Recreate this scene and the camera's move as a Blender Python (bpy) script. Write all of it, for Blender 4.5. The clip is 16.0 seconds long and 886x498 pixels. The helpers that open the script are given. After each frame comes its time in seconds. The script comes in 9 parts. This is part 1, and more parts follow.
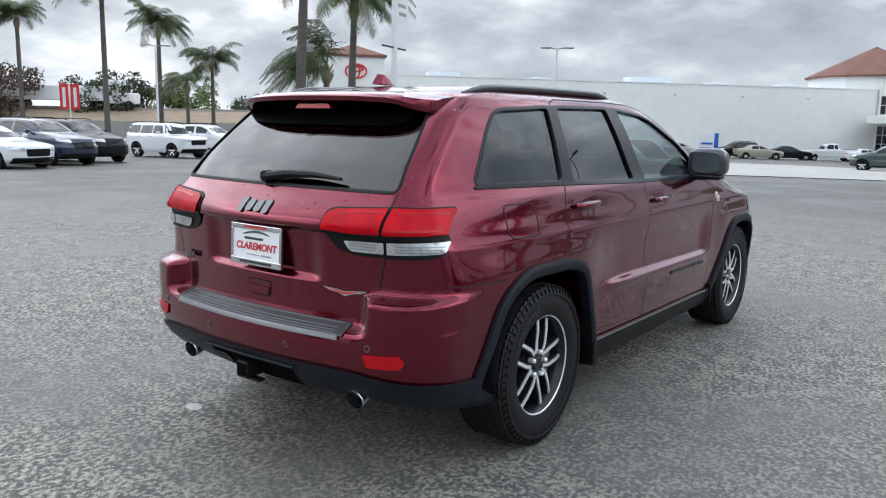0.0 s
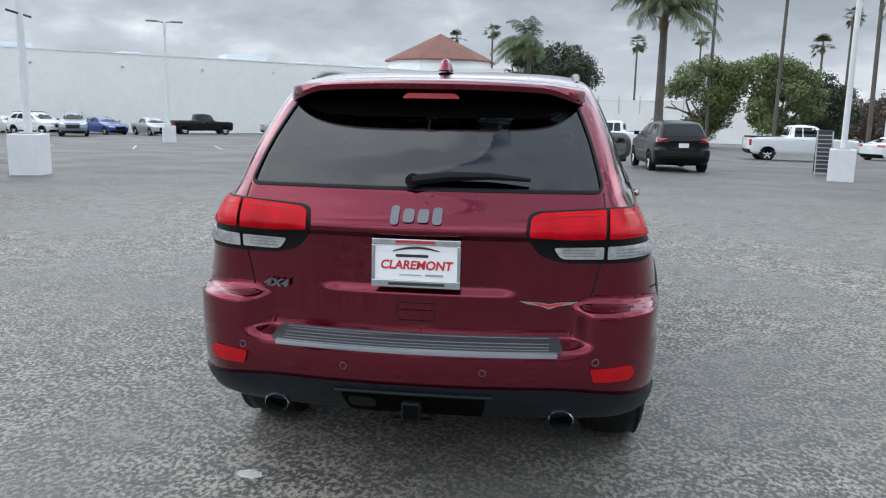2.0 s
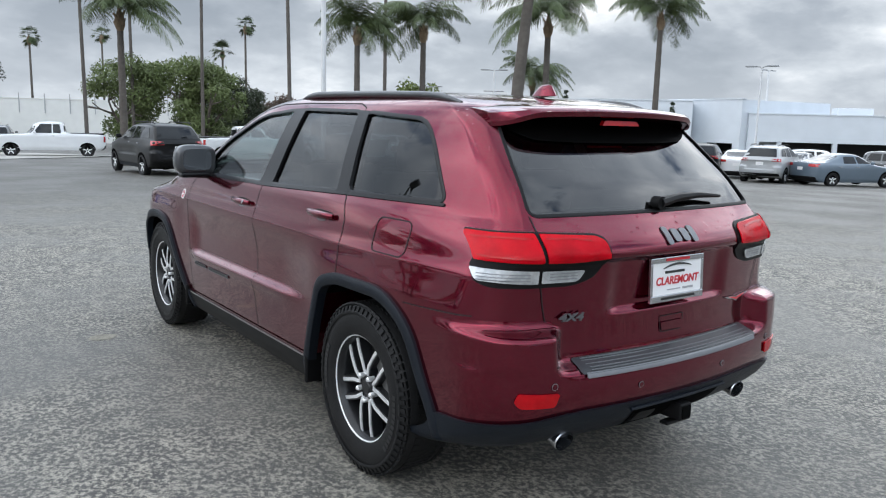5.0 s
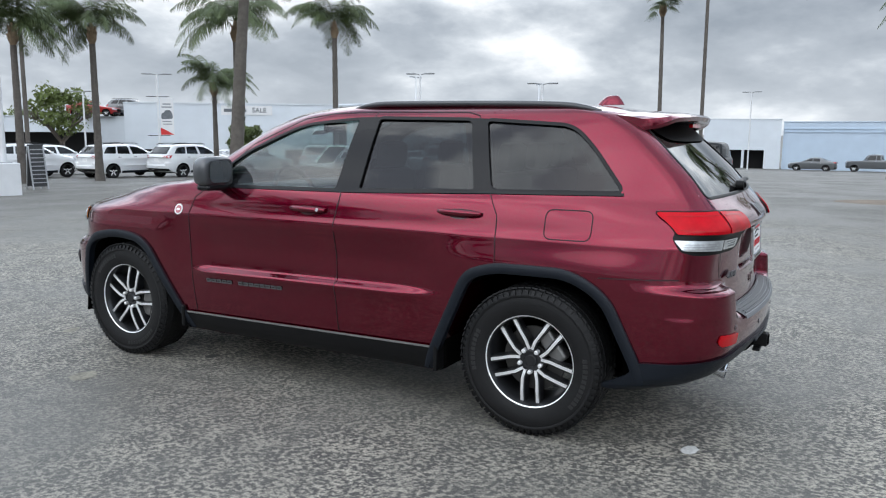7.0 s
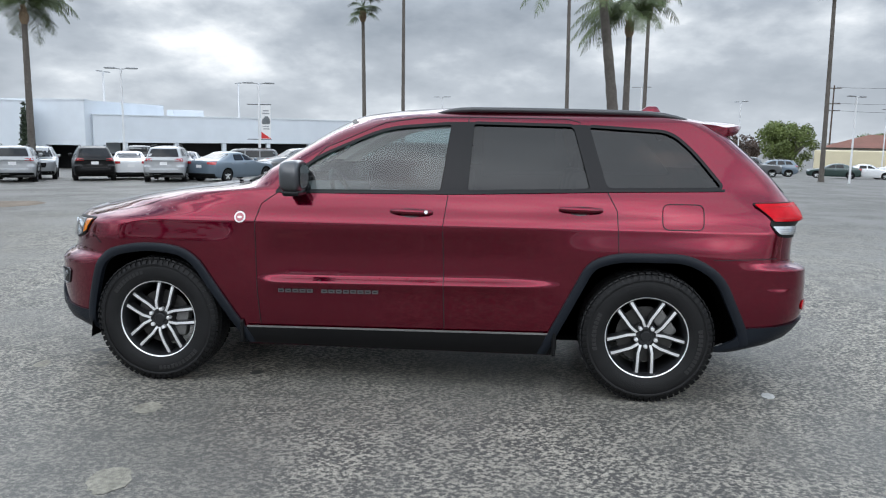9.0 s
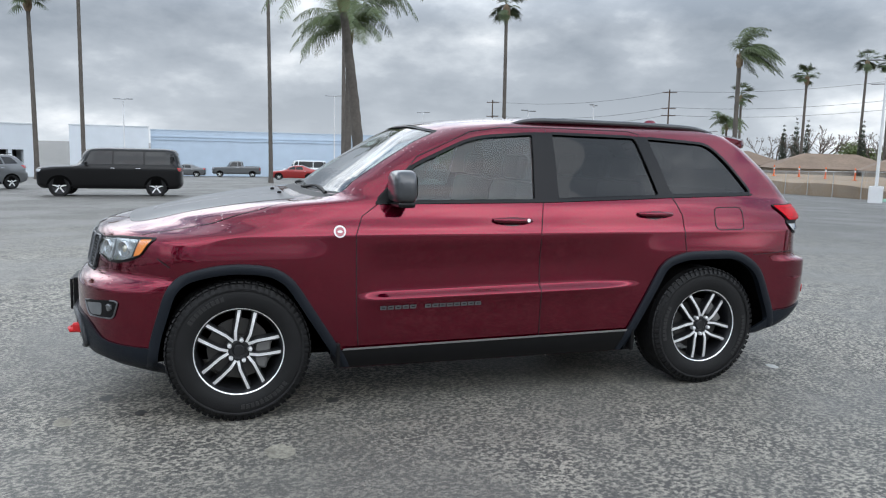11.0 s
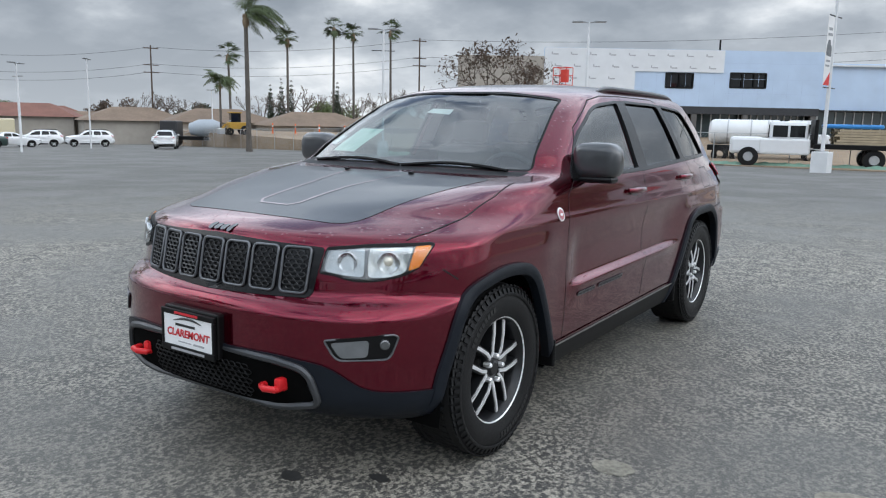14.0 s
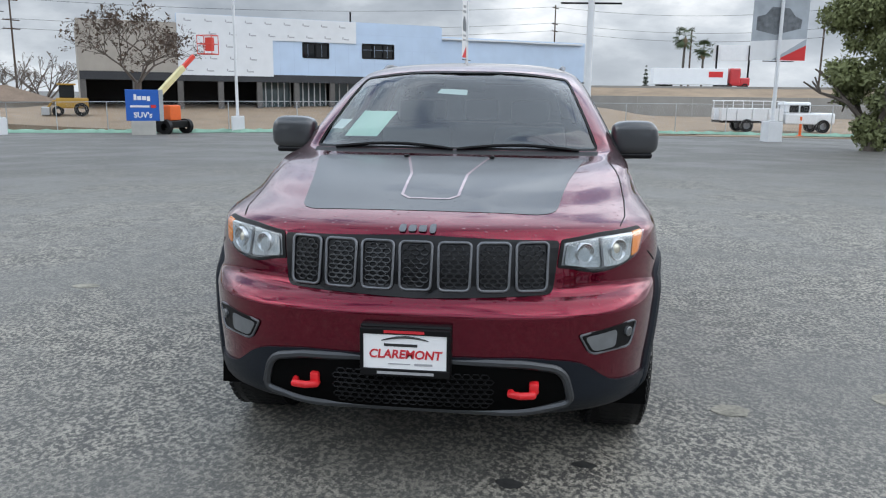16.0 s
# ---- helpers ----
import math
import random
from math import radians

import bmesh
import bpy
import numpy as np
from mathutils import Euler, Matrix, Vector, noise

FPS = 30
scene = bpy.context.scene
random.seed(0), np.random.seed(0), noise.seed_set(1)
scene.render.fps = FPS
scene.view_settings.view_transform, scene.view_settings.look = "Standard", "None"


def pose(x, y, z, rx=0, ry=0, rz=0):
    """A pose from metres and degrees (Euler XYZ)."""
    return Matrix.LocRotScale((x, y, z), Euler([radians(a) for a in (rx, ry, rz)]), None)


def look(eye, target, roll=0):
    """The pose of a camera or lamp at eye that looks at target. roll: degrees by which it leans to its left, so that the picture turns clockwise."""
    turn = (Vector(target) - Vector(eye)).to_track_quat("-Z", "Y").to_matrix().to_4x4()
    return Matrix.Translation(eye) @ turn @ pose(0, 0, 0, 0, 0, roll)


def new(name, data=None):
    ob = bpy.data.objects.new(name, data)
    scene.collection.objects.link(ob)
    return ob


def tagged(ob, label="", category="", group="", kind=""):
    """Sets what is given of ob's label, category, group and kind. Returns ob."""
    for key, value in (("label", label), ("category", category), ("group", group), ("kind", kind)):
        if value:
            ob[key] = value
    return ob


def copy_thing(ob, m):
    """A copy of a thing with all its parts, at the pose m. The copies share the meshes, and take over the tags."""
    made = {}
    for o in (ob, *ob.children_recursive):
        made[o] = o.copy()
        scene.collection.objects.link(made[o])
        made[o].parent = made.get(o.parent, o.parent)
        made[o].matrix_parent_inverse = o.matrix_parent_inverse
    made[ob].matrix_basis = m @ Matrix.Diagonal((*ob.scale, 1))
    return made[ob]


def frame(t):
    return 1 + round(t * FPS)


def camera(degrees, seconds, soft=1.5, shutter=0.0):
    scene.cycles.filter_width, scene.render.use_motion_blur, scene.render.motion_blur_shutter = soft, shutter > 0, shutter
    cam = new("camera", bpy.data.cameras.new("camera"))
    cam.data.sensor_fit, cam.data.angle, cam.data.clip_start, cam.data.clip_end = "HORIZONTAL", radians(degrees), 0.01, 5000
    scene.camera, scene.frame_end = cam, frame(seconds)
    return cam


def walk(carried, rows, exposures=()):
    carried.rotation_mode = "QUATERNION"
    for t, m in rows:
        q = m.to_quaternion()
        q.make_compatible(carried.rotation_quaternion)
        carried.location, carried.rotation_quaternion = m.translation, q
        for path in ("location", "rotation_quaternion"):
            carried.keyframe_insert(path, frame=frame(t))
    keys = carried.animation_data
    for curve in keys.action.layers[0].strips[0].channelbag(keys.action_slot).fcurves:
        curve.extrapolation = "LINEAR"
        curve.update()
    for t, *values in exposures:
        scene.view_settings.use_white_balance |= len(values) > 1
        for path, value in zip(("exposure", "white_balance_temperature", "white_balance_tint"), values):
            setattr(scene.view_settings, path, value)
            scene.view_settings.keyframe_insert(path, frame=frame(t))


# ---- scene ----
cam = camera(59.6, 16.0, soft=1.15)
METRES, EYE, TILT, LEAN, TURN = 18.44, 1.494, 0.0, 0.0, 36.65
ROWS = [
    (0.0, 0.0, 0.0, 0.0, 0.19, -9.33, -1.14),
    (0.5, -0.0315, 0.0103, 0.0012, -7.27, -9.5, -1.21),
    (1.0, -0.0617, 0.0206, 0.0006, -14.88, -9.82, -1.1),
    (1.5, -0.088, 0.0352, 0.0007, -22.42, -10.07, -0.93),
    (2.0, -0.1135, 0.0471, 0.0008, -29.76, -10.34, -1.03),
    (2.5, -0.1318, 0.0617, 0.0002, -36.81, -10.46, -1.25),
    (3.0, -0.1489, 0.0791, 0.001, -43.9, -10.45, -1.63),
    (3.5, -0.1686, 0.0988, 0.0013, -50.96, -10.3, -1.9),
    (4.0, -0.1858, 0.1241, 0.003, -58.09, -10.08, -1.96),
    (6.5, -0.247, 0.2665, 0.0016, -92.09, -8.69, -0.49),
    (7.0, -0.2509, 0.3001, 0.0011, -98.09, -8.63, -0.42),
    (7.5, -0.2491, 0.3338, 0.0019, -103.93, -8.62, -0.33),
    (8.0, -0.2446, 0.3669, 0.002, -109.7, -8.58, -0.32),
    (8.5, -0.2336, 0.3959, 0.0008, -115.41, -8.48, -0.49),
    (9.0, -0.2209, 0.424, 0.0009, -121.08, -8.34, -0.86),
    (11.5, -0.1031, 0.5351, -0.0011, -150.8, -7.41, -1.38),
    (12.0, -0.0686, 0.543, -0.0009, -156.86, -7.66, -1.42),
    (12.5, -0.0354, 0.5507, -0.0011, -162.93, -8.04, -1.44),
    (13.0, -0.0027, 0.5526, -0.0021, -169.1, -8.47, -1.38),
    (13.5, 0.0296, 0.5534, -0.002, -175.57, -9.0, -1.31),
    (14.0, 0.0626, 0.5509, -0.0019, -182.44, -9.53, -1.2),
    (14.5, 0.0953, 0.5443, -0.0012, -189.69, -10.1, -1.11),
    (15.0, 0.1267, 0.535, -0.0008, -197.05, -10.67, -1.04),
    (15.5, 0.1536, 0.5218, -0.0004, -203.96, -11.1, -0.86),
    (16.0, 0.1759, 0.5114, -0.0004, -209.93, -11.28, -0.67),
]
walk(cam, [(t, pose(2.614, -4.539, EYE, TILT, LEAN, TURN) @ pose(METRES * x, METRES * y, METRES * z, 90 + pitch, roll, yaw)) for t, x, y, z, yaw, pitch, roll in ROWS],
     exposures=[(0.0, 0.14), (9.0, 0.12), (12.0, 0.05), (14.2, -0.07), (16.0, 0.0)])

# ---- world, sun ----
world = bpy.data.worlds.new("sky")
scene.world = world
world.use_nodes = True


def build_sky():
    nt = world.node_tree
    nt.nodes.clear()
    N, L = nt.nodes.new, nt.links.new
    out = N("ShaderNodeOutputWorld")
    bg = N("ShaderNodeBackground")
    sky = N("ShaderNodeTexSky")
    sky.sky_type = "NISHITA"
    sky.sun_disc = False
    sky.sun_elevation, sky.sun_rotation = radians(48), radians(-100)
    tc = N("ShaderNodeTexCoord")
    sep = N("ShaderNodeSeparateXYZ")
    L(tc.outputs["Generated"], sep.inputs[0])
    # a flat layer of cloud seen in perspective: direction divided by its height
    den = N("ShaderNodeMath"); den.operation = "MAXIMUM"; den.inputs[1].default_value = 0.0
    L(sep.outputs["Z"], den.inputs[0])
    add = N("ShaderNodeMath"); add.operation = "ADD"; add.inputs[1].default_value = 0.36
    L(den.outputs[0], add.inputs[0])
    comb = N("ShaderNodeCombineXYZ")
    for k in ("X", "Y"):
        dv = N("ShaderNodeMath"); dv.operation = "DIVIDE"
        L(sep.outputs[k], dv.inputs[0]); L(add.outputs[0], dv.inputs[1]); L(dv.outputs[0], comb.inputs[k])

    def noise_of(scale, detail, rough, off, dist=0.0):
        mp = N("ShaderNodeMapping"); mp.inputs["Location"].default_value = off
        L(comb.outputs[0], mp.inputs[0])
        n = N("ShaderNodeTexNoise"); n.noise_dimensions = "3D"
        n.inputs["Scale"].default_value, n.inputs["Detail"].default_value = scale, detail
        n.inputs["Roughness"].default_value, n.inputs["Distortion"].default_value = rough, dist
        L(mp.outputs[0], n.inputs["Vector"])
        return n.outputs["Fac"]

    def ramp(src, stops):
        r = N("ShaderNodeValToRGB"); L(src, r.inputs[0])
        e = r.color_ramp.elements
        while len(e) < len(stops):
            e.new(0.5)
        for el, (p, c) in zip(e, stops):
            el.position, el.color = p, (*c, 1)
        return r.outputs["Color"]

    def mix(kind, fac, a, b):
        m = N("ShaderNodeMix"); m.data_type = "RGBA"; m.blend_type = kind
        if isinstance(fac, float):
            m.inputs[0].default_value = fac
        else:
            L(fac, m.inputs[0])
        for sock, v in ((m.inputs[6], a), (m.inputs[7], b)):
            if isinstance(v, tuple):
                sock.default_value = (*v, 1)
            else:
                L(v, sock)
        return m.outputs[2]

    big = noise_of(1.25, 7.0, 0.52, (3.7, 1.2, 0.4), 0.0)
    fine = noise_of(3.8, 7.0, 0.56, (0.0, 4.0, 2.0), 0.0)
    tone = mix("MIX", 0.30, big, fine)
    cloud = ramp(tone, [(0.40, (0.220, 0.257, 0.305)), (0.475, (0.316, 0.356, 0.407)), (0.535, (0.485, 0.528, 0.576)), (0.600, (0.790, 0.818, 0.848))])
    gaps = ramp(noise_of(3.4, 5.0, 0.55, (8.0, 0.5, 5.0)), [(0.53, (0, 0, 0)), (0.59, (0.85, 0.85, 0.85))])
    blue = mix("MULTIPLY", 1.0, sky.outputs["Color"], (0.14, 0.14, 0.14))
    full = cloud
    # thin bright haze near the horizon
    hz = N("ShaderNodeMapRange"); hz.inputs[1].default_value, hz.inputs[2].default_value = 0.0, 0.16
    hz.inputs[3].default_value, hz.inputs[4].default_value = 0.45, 0.0
    L(sep.outputs["Z"], hz.inputs[0])
    full = mix("MIX", hz.outputs[0], full, (0.560, 0.600, 0.640))
    # an overcast sky is brighter towards the zenith
    zen = ramp(sep.outputs["Z"], [(p, (v / 5,) * 3) for p, v in zip((0.0, 0.15, 0.42, 0.7, 1.0), ZENITH)])
    five = N("ShaderNodeMix"); five.data_type = "RGBA"; five.blend_type = "MULTIPLY"; five.inputs[0].default_value = 1.0
    five.inputs[7].default_value = (5.0, 5.0, 5.0, 1.0)
    L(zen, five.inputs[6])
    full = mix("MULTIPLY", 1.0, full, five.outputs[2])
    # the cloud is heavier on the +X side
    hv = N("ShaderNodeMapRange"); hv.inputs[1].default_value, hv.inputs[2].default_value = -1.0, 1.0
    hv.inputs[3].default_value, hv.inputs[4].default_value = 0.94, 0.87
    L(sep.outputs["X"], hv.inputs[0])
    full = mix("MULTIPLY", 1.0, full, hv.outputs[0])
    # breaks of blue high up
    hi = N("ShaderNodeMapRange"); hi.inputs[1].default_value, hi.inputs[2].default_value = 0.30, 0.55
    L(sep.outputs["Z"], hi.inputs[0])
    hg = N("ShaderNodeMath"); hg.operation = "MULTIPLY"
    L(gaps, hg.inputs[0]); L(hi.outputs[0], hg.inputs[1])
    full = mix("MIX", hg.outputs[0], full, blue)
    L(full, bg.inputs["Color"])
    bg.inputs["Strength"].default_value = SKY_STRENGTH
    L(bg.outputs[0], out.inputs[0])


SKY_STRENGTH, ZENITH = 1.48, (1.0, 1.0, 3.4, 3.7, 3.0)
build_sky()
sun = new("sun", bpy.data.lights.new("sun", "SUN"))
sun.data.energy, sun.data.angle, sun.data.color = 0.8, radians(75), (1.0, 0.96, 0.9)
sun.matrix_world = look((-30, 8, 40), (0, 0, 0))
tagged(sun, kind="structure")


# ---- materials ----
MATS = {}


def mat(name, base, rough=0.5, metal=0.0, var=0.15, scale=6.0, bump=0.0, bscale=80.0, coat=0.0, spec=0.5, emit=None, stain=0.0):
    """A procedural surface: colour varied at two scales, roughness and relief."""
    if name in MATS:
        return MATS[name]
    m = bpy.data.materials.new(name)
    m.use_nodes = True
    nt = m.node_tree
    N, L = nt.nodes.new, nt.links.new
    b = nt.nodes["Principled BSDF"]
    b.inputs["Roughness"].default_value, b.inputs["Metallic"].default_value = rough, metal
    b.inputs["Coat Weight"].default_value, b.inputs["Coat Roughness"].default_value = coat, 0.04
    b.inputs["Specular IOR Level"].default_value = spec
    tc = N("ShaderNodeTexCoord")
    n1 = N("ShaderNodeTexNoise"); n1.inputs["Scale"].default_value, n1.inputs["Detail"].default_value = scale, 6
    n2 = N("ShaderNodeTexNoise"); n2.inputs["Scale"].default_value, n2.inputs["Detail"].default_value = scale * 0.13, 3
    L(tc.outputs["Object"], n1.inputs["Vector"]); L(tc.outputs["Object"], n2.inputs["Vector"])
    av = N("ShaderNodeMath"); av.operation = "ADD"
    L(n1.outputs["Fac"], av.inputs[0]); L(n2.outputs["Fac"], av.inputs[1])
    mr = N("ShaderNodeMapRange"); mr.inputs[1].default_value, mr.inputs[2].default_value = 0.6, 1.4
    mr.inputs[3].default_value, mr.inputs[4].default_value = 1 - var, 1 + var
    L(av.outputs[0], mr.inputs[0])
    mx = N("ShaderNodeMix"); mx.data_type = "RGBA"; mx.blend_type = "MULTIPLY"; mx.inputs[0].default_value = 1
    mx.inputs[6].default_value = (*base, 1)
    L(mr.outputs[0], mx.inputs[7])
    L(mx.outputs[2], b.inputs["Base Color"])
    if bump:
        n3 = N("ShaderNodeTexNoise"); n3.inputs["Scale"].default_value, n3.inputs["Detail"].default_value = bscale, 4
        L(tc.outputs["Object"], n3.inputs["Vector"])
        bp = N("ShaderNodeBump"); bp.inputs["Strength"].default_value, bp.inputs["Distance"].default_value = bump, 0.02
        L(n3.outputs["Fac"], bp.inputs["Height"]); L(bp.outputs[0], b.inputs["Normal"])
    if emit:
        b.inputs["Emission Color"].default_value, b.inputs["Emission Strength"].default_value = (*emit[:3], 1), emit[3]
    MATS[name] = m
    return m


def glass(name, tint, rough=0.01, base=0.07):
    """A pane: it lets tinted light through and mirrors the surroundings by Fresnel."""
    if name in MATS:
        return MATS[name]
    m = bpy.data.materials.new(name)
    m.use_nodes = True
    nt = m.node_tree
    nt.nodes.clear()
    N, L = nt.nodes.new, nt.links.new
    out, mixs = N("ShaderNodeOutputMaterial"), N("ShaderNodeMixShader")
    tr, gl, lw = N("ShaderNodeBsdfTransparent"), N("ShaderNodeBsdfGlossy"), N("ShaderNodeLayerWeight")
    tr.inputs[0].default_value = (*tint, 1)
    gl.inputs["Roughness"].default_value = rough
    pw = N("ShaderNodeMath"); pw.operation = "POWER"; pw.inputs[1].default_value = 4.0
    ma = N("ShaderNodeMath"); ma.operation = "MULTIPLY_ADD"; ma.inputs[1].default_value, ma.inputs[2].default_value = 0.9, base
    lw.inputs[0].default_value = 0.5
    L(lw.outputs["Facing"], pw.inputs[0]); L(pw.outputs[0], ma.inputs[0])
    L(ma.outputs[0], mixs.inputs[0]); L(tr.outputs[0], mixs.inputs[1]); L(gl.outputs[0], mixs.inputs[2]); L(mixs.outputs[0], out.inputs[0])
    MATS[name] = m
    return m


# ---- mesh helpers ----
def mesh_of(name, verts, faces, material=None, smooth=True):
    me = bpy.data.meshes.new(name)
    me.from_pydata([tuple(map(float, v)) for v in verts], [], faces)
    if material:
        me.materials.append(material)
    if smooth:
        me.shade_smooth()
    me.update()
    return me


def bm_mesh(name, bm, material=None, smooth=False):
    me = bpy.data.meshes.new(name)
    bm.to_mesh(me)
    bm.free()
    if material:
        me.materials.append(material)
    if smooth:
        me.shade_smooth()
        me.set_sharp_from_angle(angle=radians(38))
    return me


def part(name, bm, material, parent, label="", smooth=False, m=None):
    """Links a bmesh or a mesh as one object under a thing or a part."""
    me = bm if isinstance(bm, bpy.types.Mesh) else bm_mesh(name, bm, material, smooth)
    if isinstance(bm, bpy.types.Mesh) and material and not me.materials:
        me.materials.append(material)
    ob = new(name, me)
    ob.parent = parent
    if m is not None:
        ob.matrix_basis = m
    if label:
        ob["label"] = label
    return ob


def thing(name, label, category, m=None, group="", kind=""):
    ob = new(name)
    if m is not None:
        ob.matrix_basis = m
    return tagged(ob, label, category, group, kind)


def box(bm, x0, x1, y0, y1, z0, z1, bevel=0.0, m=None):
    """Adds a box, bevelled, to a bmesh."""
    r = bmesh.ops.create_cube(bm, size=1.0)
    for v in r["verts"]:
        v.co = Vector(((x0 + x1) / 2 + v.co.x * (x1 - x0), (y0 + y1) / 2 + v.co.y * (y1 - y0), (z0 + z1) / 2 + v.co.z * (z1 - z0)))
    vs = r["verts"]
    if bevel:
        es = list({e for v in vs for e in v.link_edges})
        rr = bmesh.ops.bevel(bm, geom=es, offset=bevel, segments=2, affect="EDGES", profile=0.5)
        vs = list({v for f in rr["faces"] for v in f.verts} | {v for v in vs if v.is_valid})
    if m is not None:
        bmesh.ops.transform(bm, matrix=m, verts=vs)
    return bm


def boxm(*a, **k):
    return box(bmesh.new(), *a, **k)


def tube(bm, pts, radius, sides=8, closed=False, caps=True):
    """A round bar along points; radius may be one number or one for each point."""
    pts = [Vector(p) for p in pts]
    rad = radius if isinstance(radius, (list, tuple)) else [radius] * len(pts)
    rings, n = [], len(pts)
    up = None
    for i, p in enumerate(pts):
        a = pts[(i - 1) % n] if (closed or i > 0) else p
        b = pts[(i + 1) % n] if (closed or i < n - 1) else p
        t = (b - a).normalized()
        if up is None:
            up = Vector((0, 0, 1)) if abs(t.z) < 0.9 else Vector((1, 0, 0))
        side = t.cross(up)
        if side.length < 1e-6:
            side = t.orthogonal()
        side.normalize()
        up = side.cross(t).normalized()
        rings.append([bm.verts.new(p + rad[i] * (math.cos(2 * math.pi * k / sides) * side + math.sin(2 * math.pi * k / sides) * up)) for k in range(sides)])
    for i in range(n if closed else n - 1):
        r0, r1 = rings[i], rings[(i + 1) % n]
        for k in range(sides):
            bm.faces.new((r0[k], r0[(k + 1) % sides], r1[(k + 1) % sides], r1[k]))
    if caps and not closed:
        bm.faces.new(rings[0][::-1]); bm.faces.new(rings[-1])
    return bm


def lathe(profile, n=48, axis="X", closed=False):
    """Turns (along, radius) points round the axis."""
    bm = bmesh.new()
    rings = []
    for a, r in profile:
        ring = []
        for k in range(n):
            c, s = math.cos(2 * math.pi * k / n) * r, math.sin(2 * math.pi * k / n) * r
            ring.append(bm.verts.new((a, c, s) if axis == "X" else (c, s, a)))
        rings.append(ring)
    m = len(rings)
    for i in range(m if closed else m - 1):
        for k in range(n):
            bm.faces.new((rings[i][k], rings[i][(k + 1) % n], rings[(i + 1) % m][(k + 1) % n], rings[(i + 1) % m][k]))
    bmesh.ops.recalc_face_normals(bm, faces=bm.faces)
    return bm


def curve_of(xs, ys):
    """A monotone cubic through points, as a function of an array."""
    x, y = np.array(xs, float), np.array(ys, float)
    h, d = np.diff(x), np.diff(y) / np.diff(x)
    m = np.zeros_like(x)
    m[0], m[-1] = d[0], d[-1]
    for i in range(1, len(x) - 1):
        if d[i - 1] * d[i] > 0:
            w1, w2 = 2 * h[i] + h[i - 1], h[i] + 2 * h[i - 1]
            m[i] = (w1 + w2) / (w1 / d[i - 1] + w2 / d[i])

    def f(t):
        t = np.clip(np.asarray(t, float), x[0], x[-1])
        i = np.clip(np.searchsorted(x, t) - 1, 0, len(x) - 2)
        s = (t - x[i]) / h[i]
        return (2 * s**3 - 3 * s**2 + 1) * y[i] + (s**3 - 2 * s**2 + s) * h[i] * m[i] + (3 * s**2 - 2 * s**3) * y[i + 1] + (s**3 - s**2) * h[i] * m[i + 1]

    return f


def pairs(*p):
    return curve_of([a for a, _ in p], [b for _, b in p])


def smooth01(a, b, t):
    t = np.clip((np.asarray(t, float) - a) / (b - a), 0, 1)
    return t * t * (3 - 2 * t)

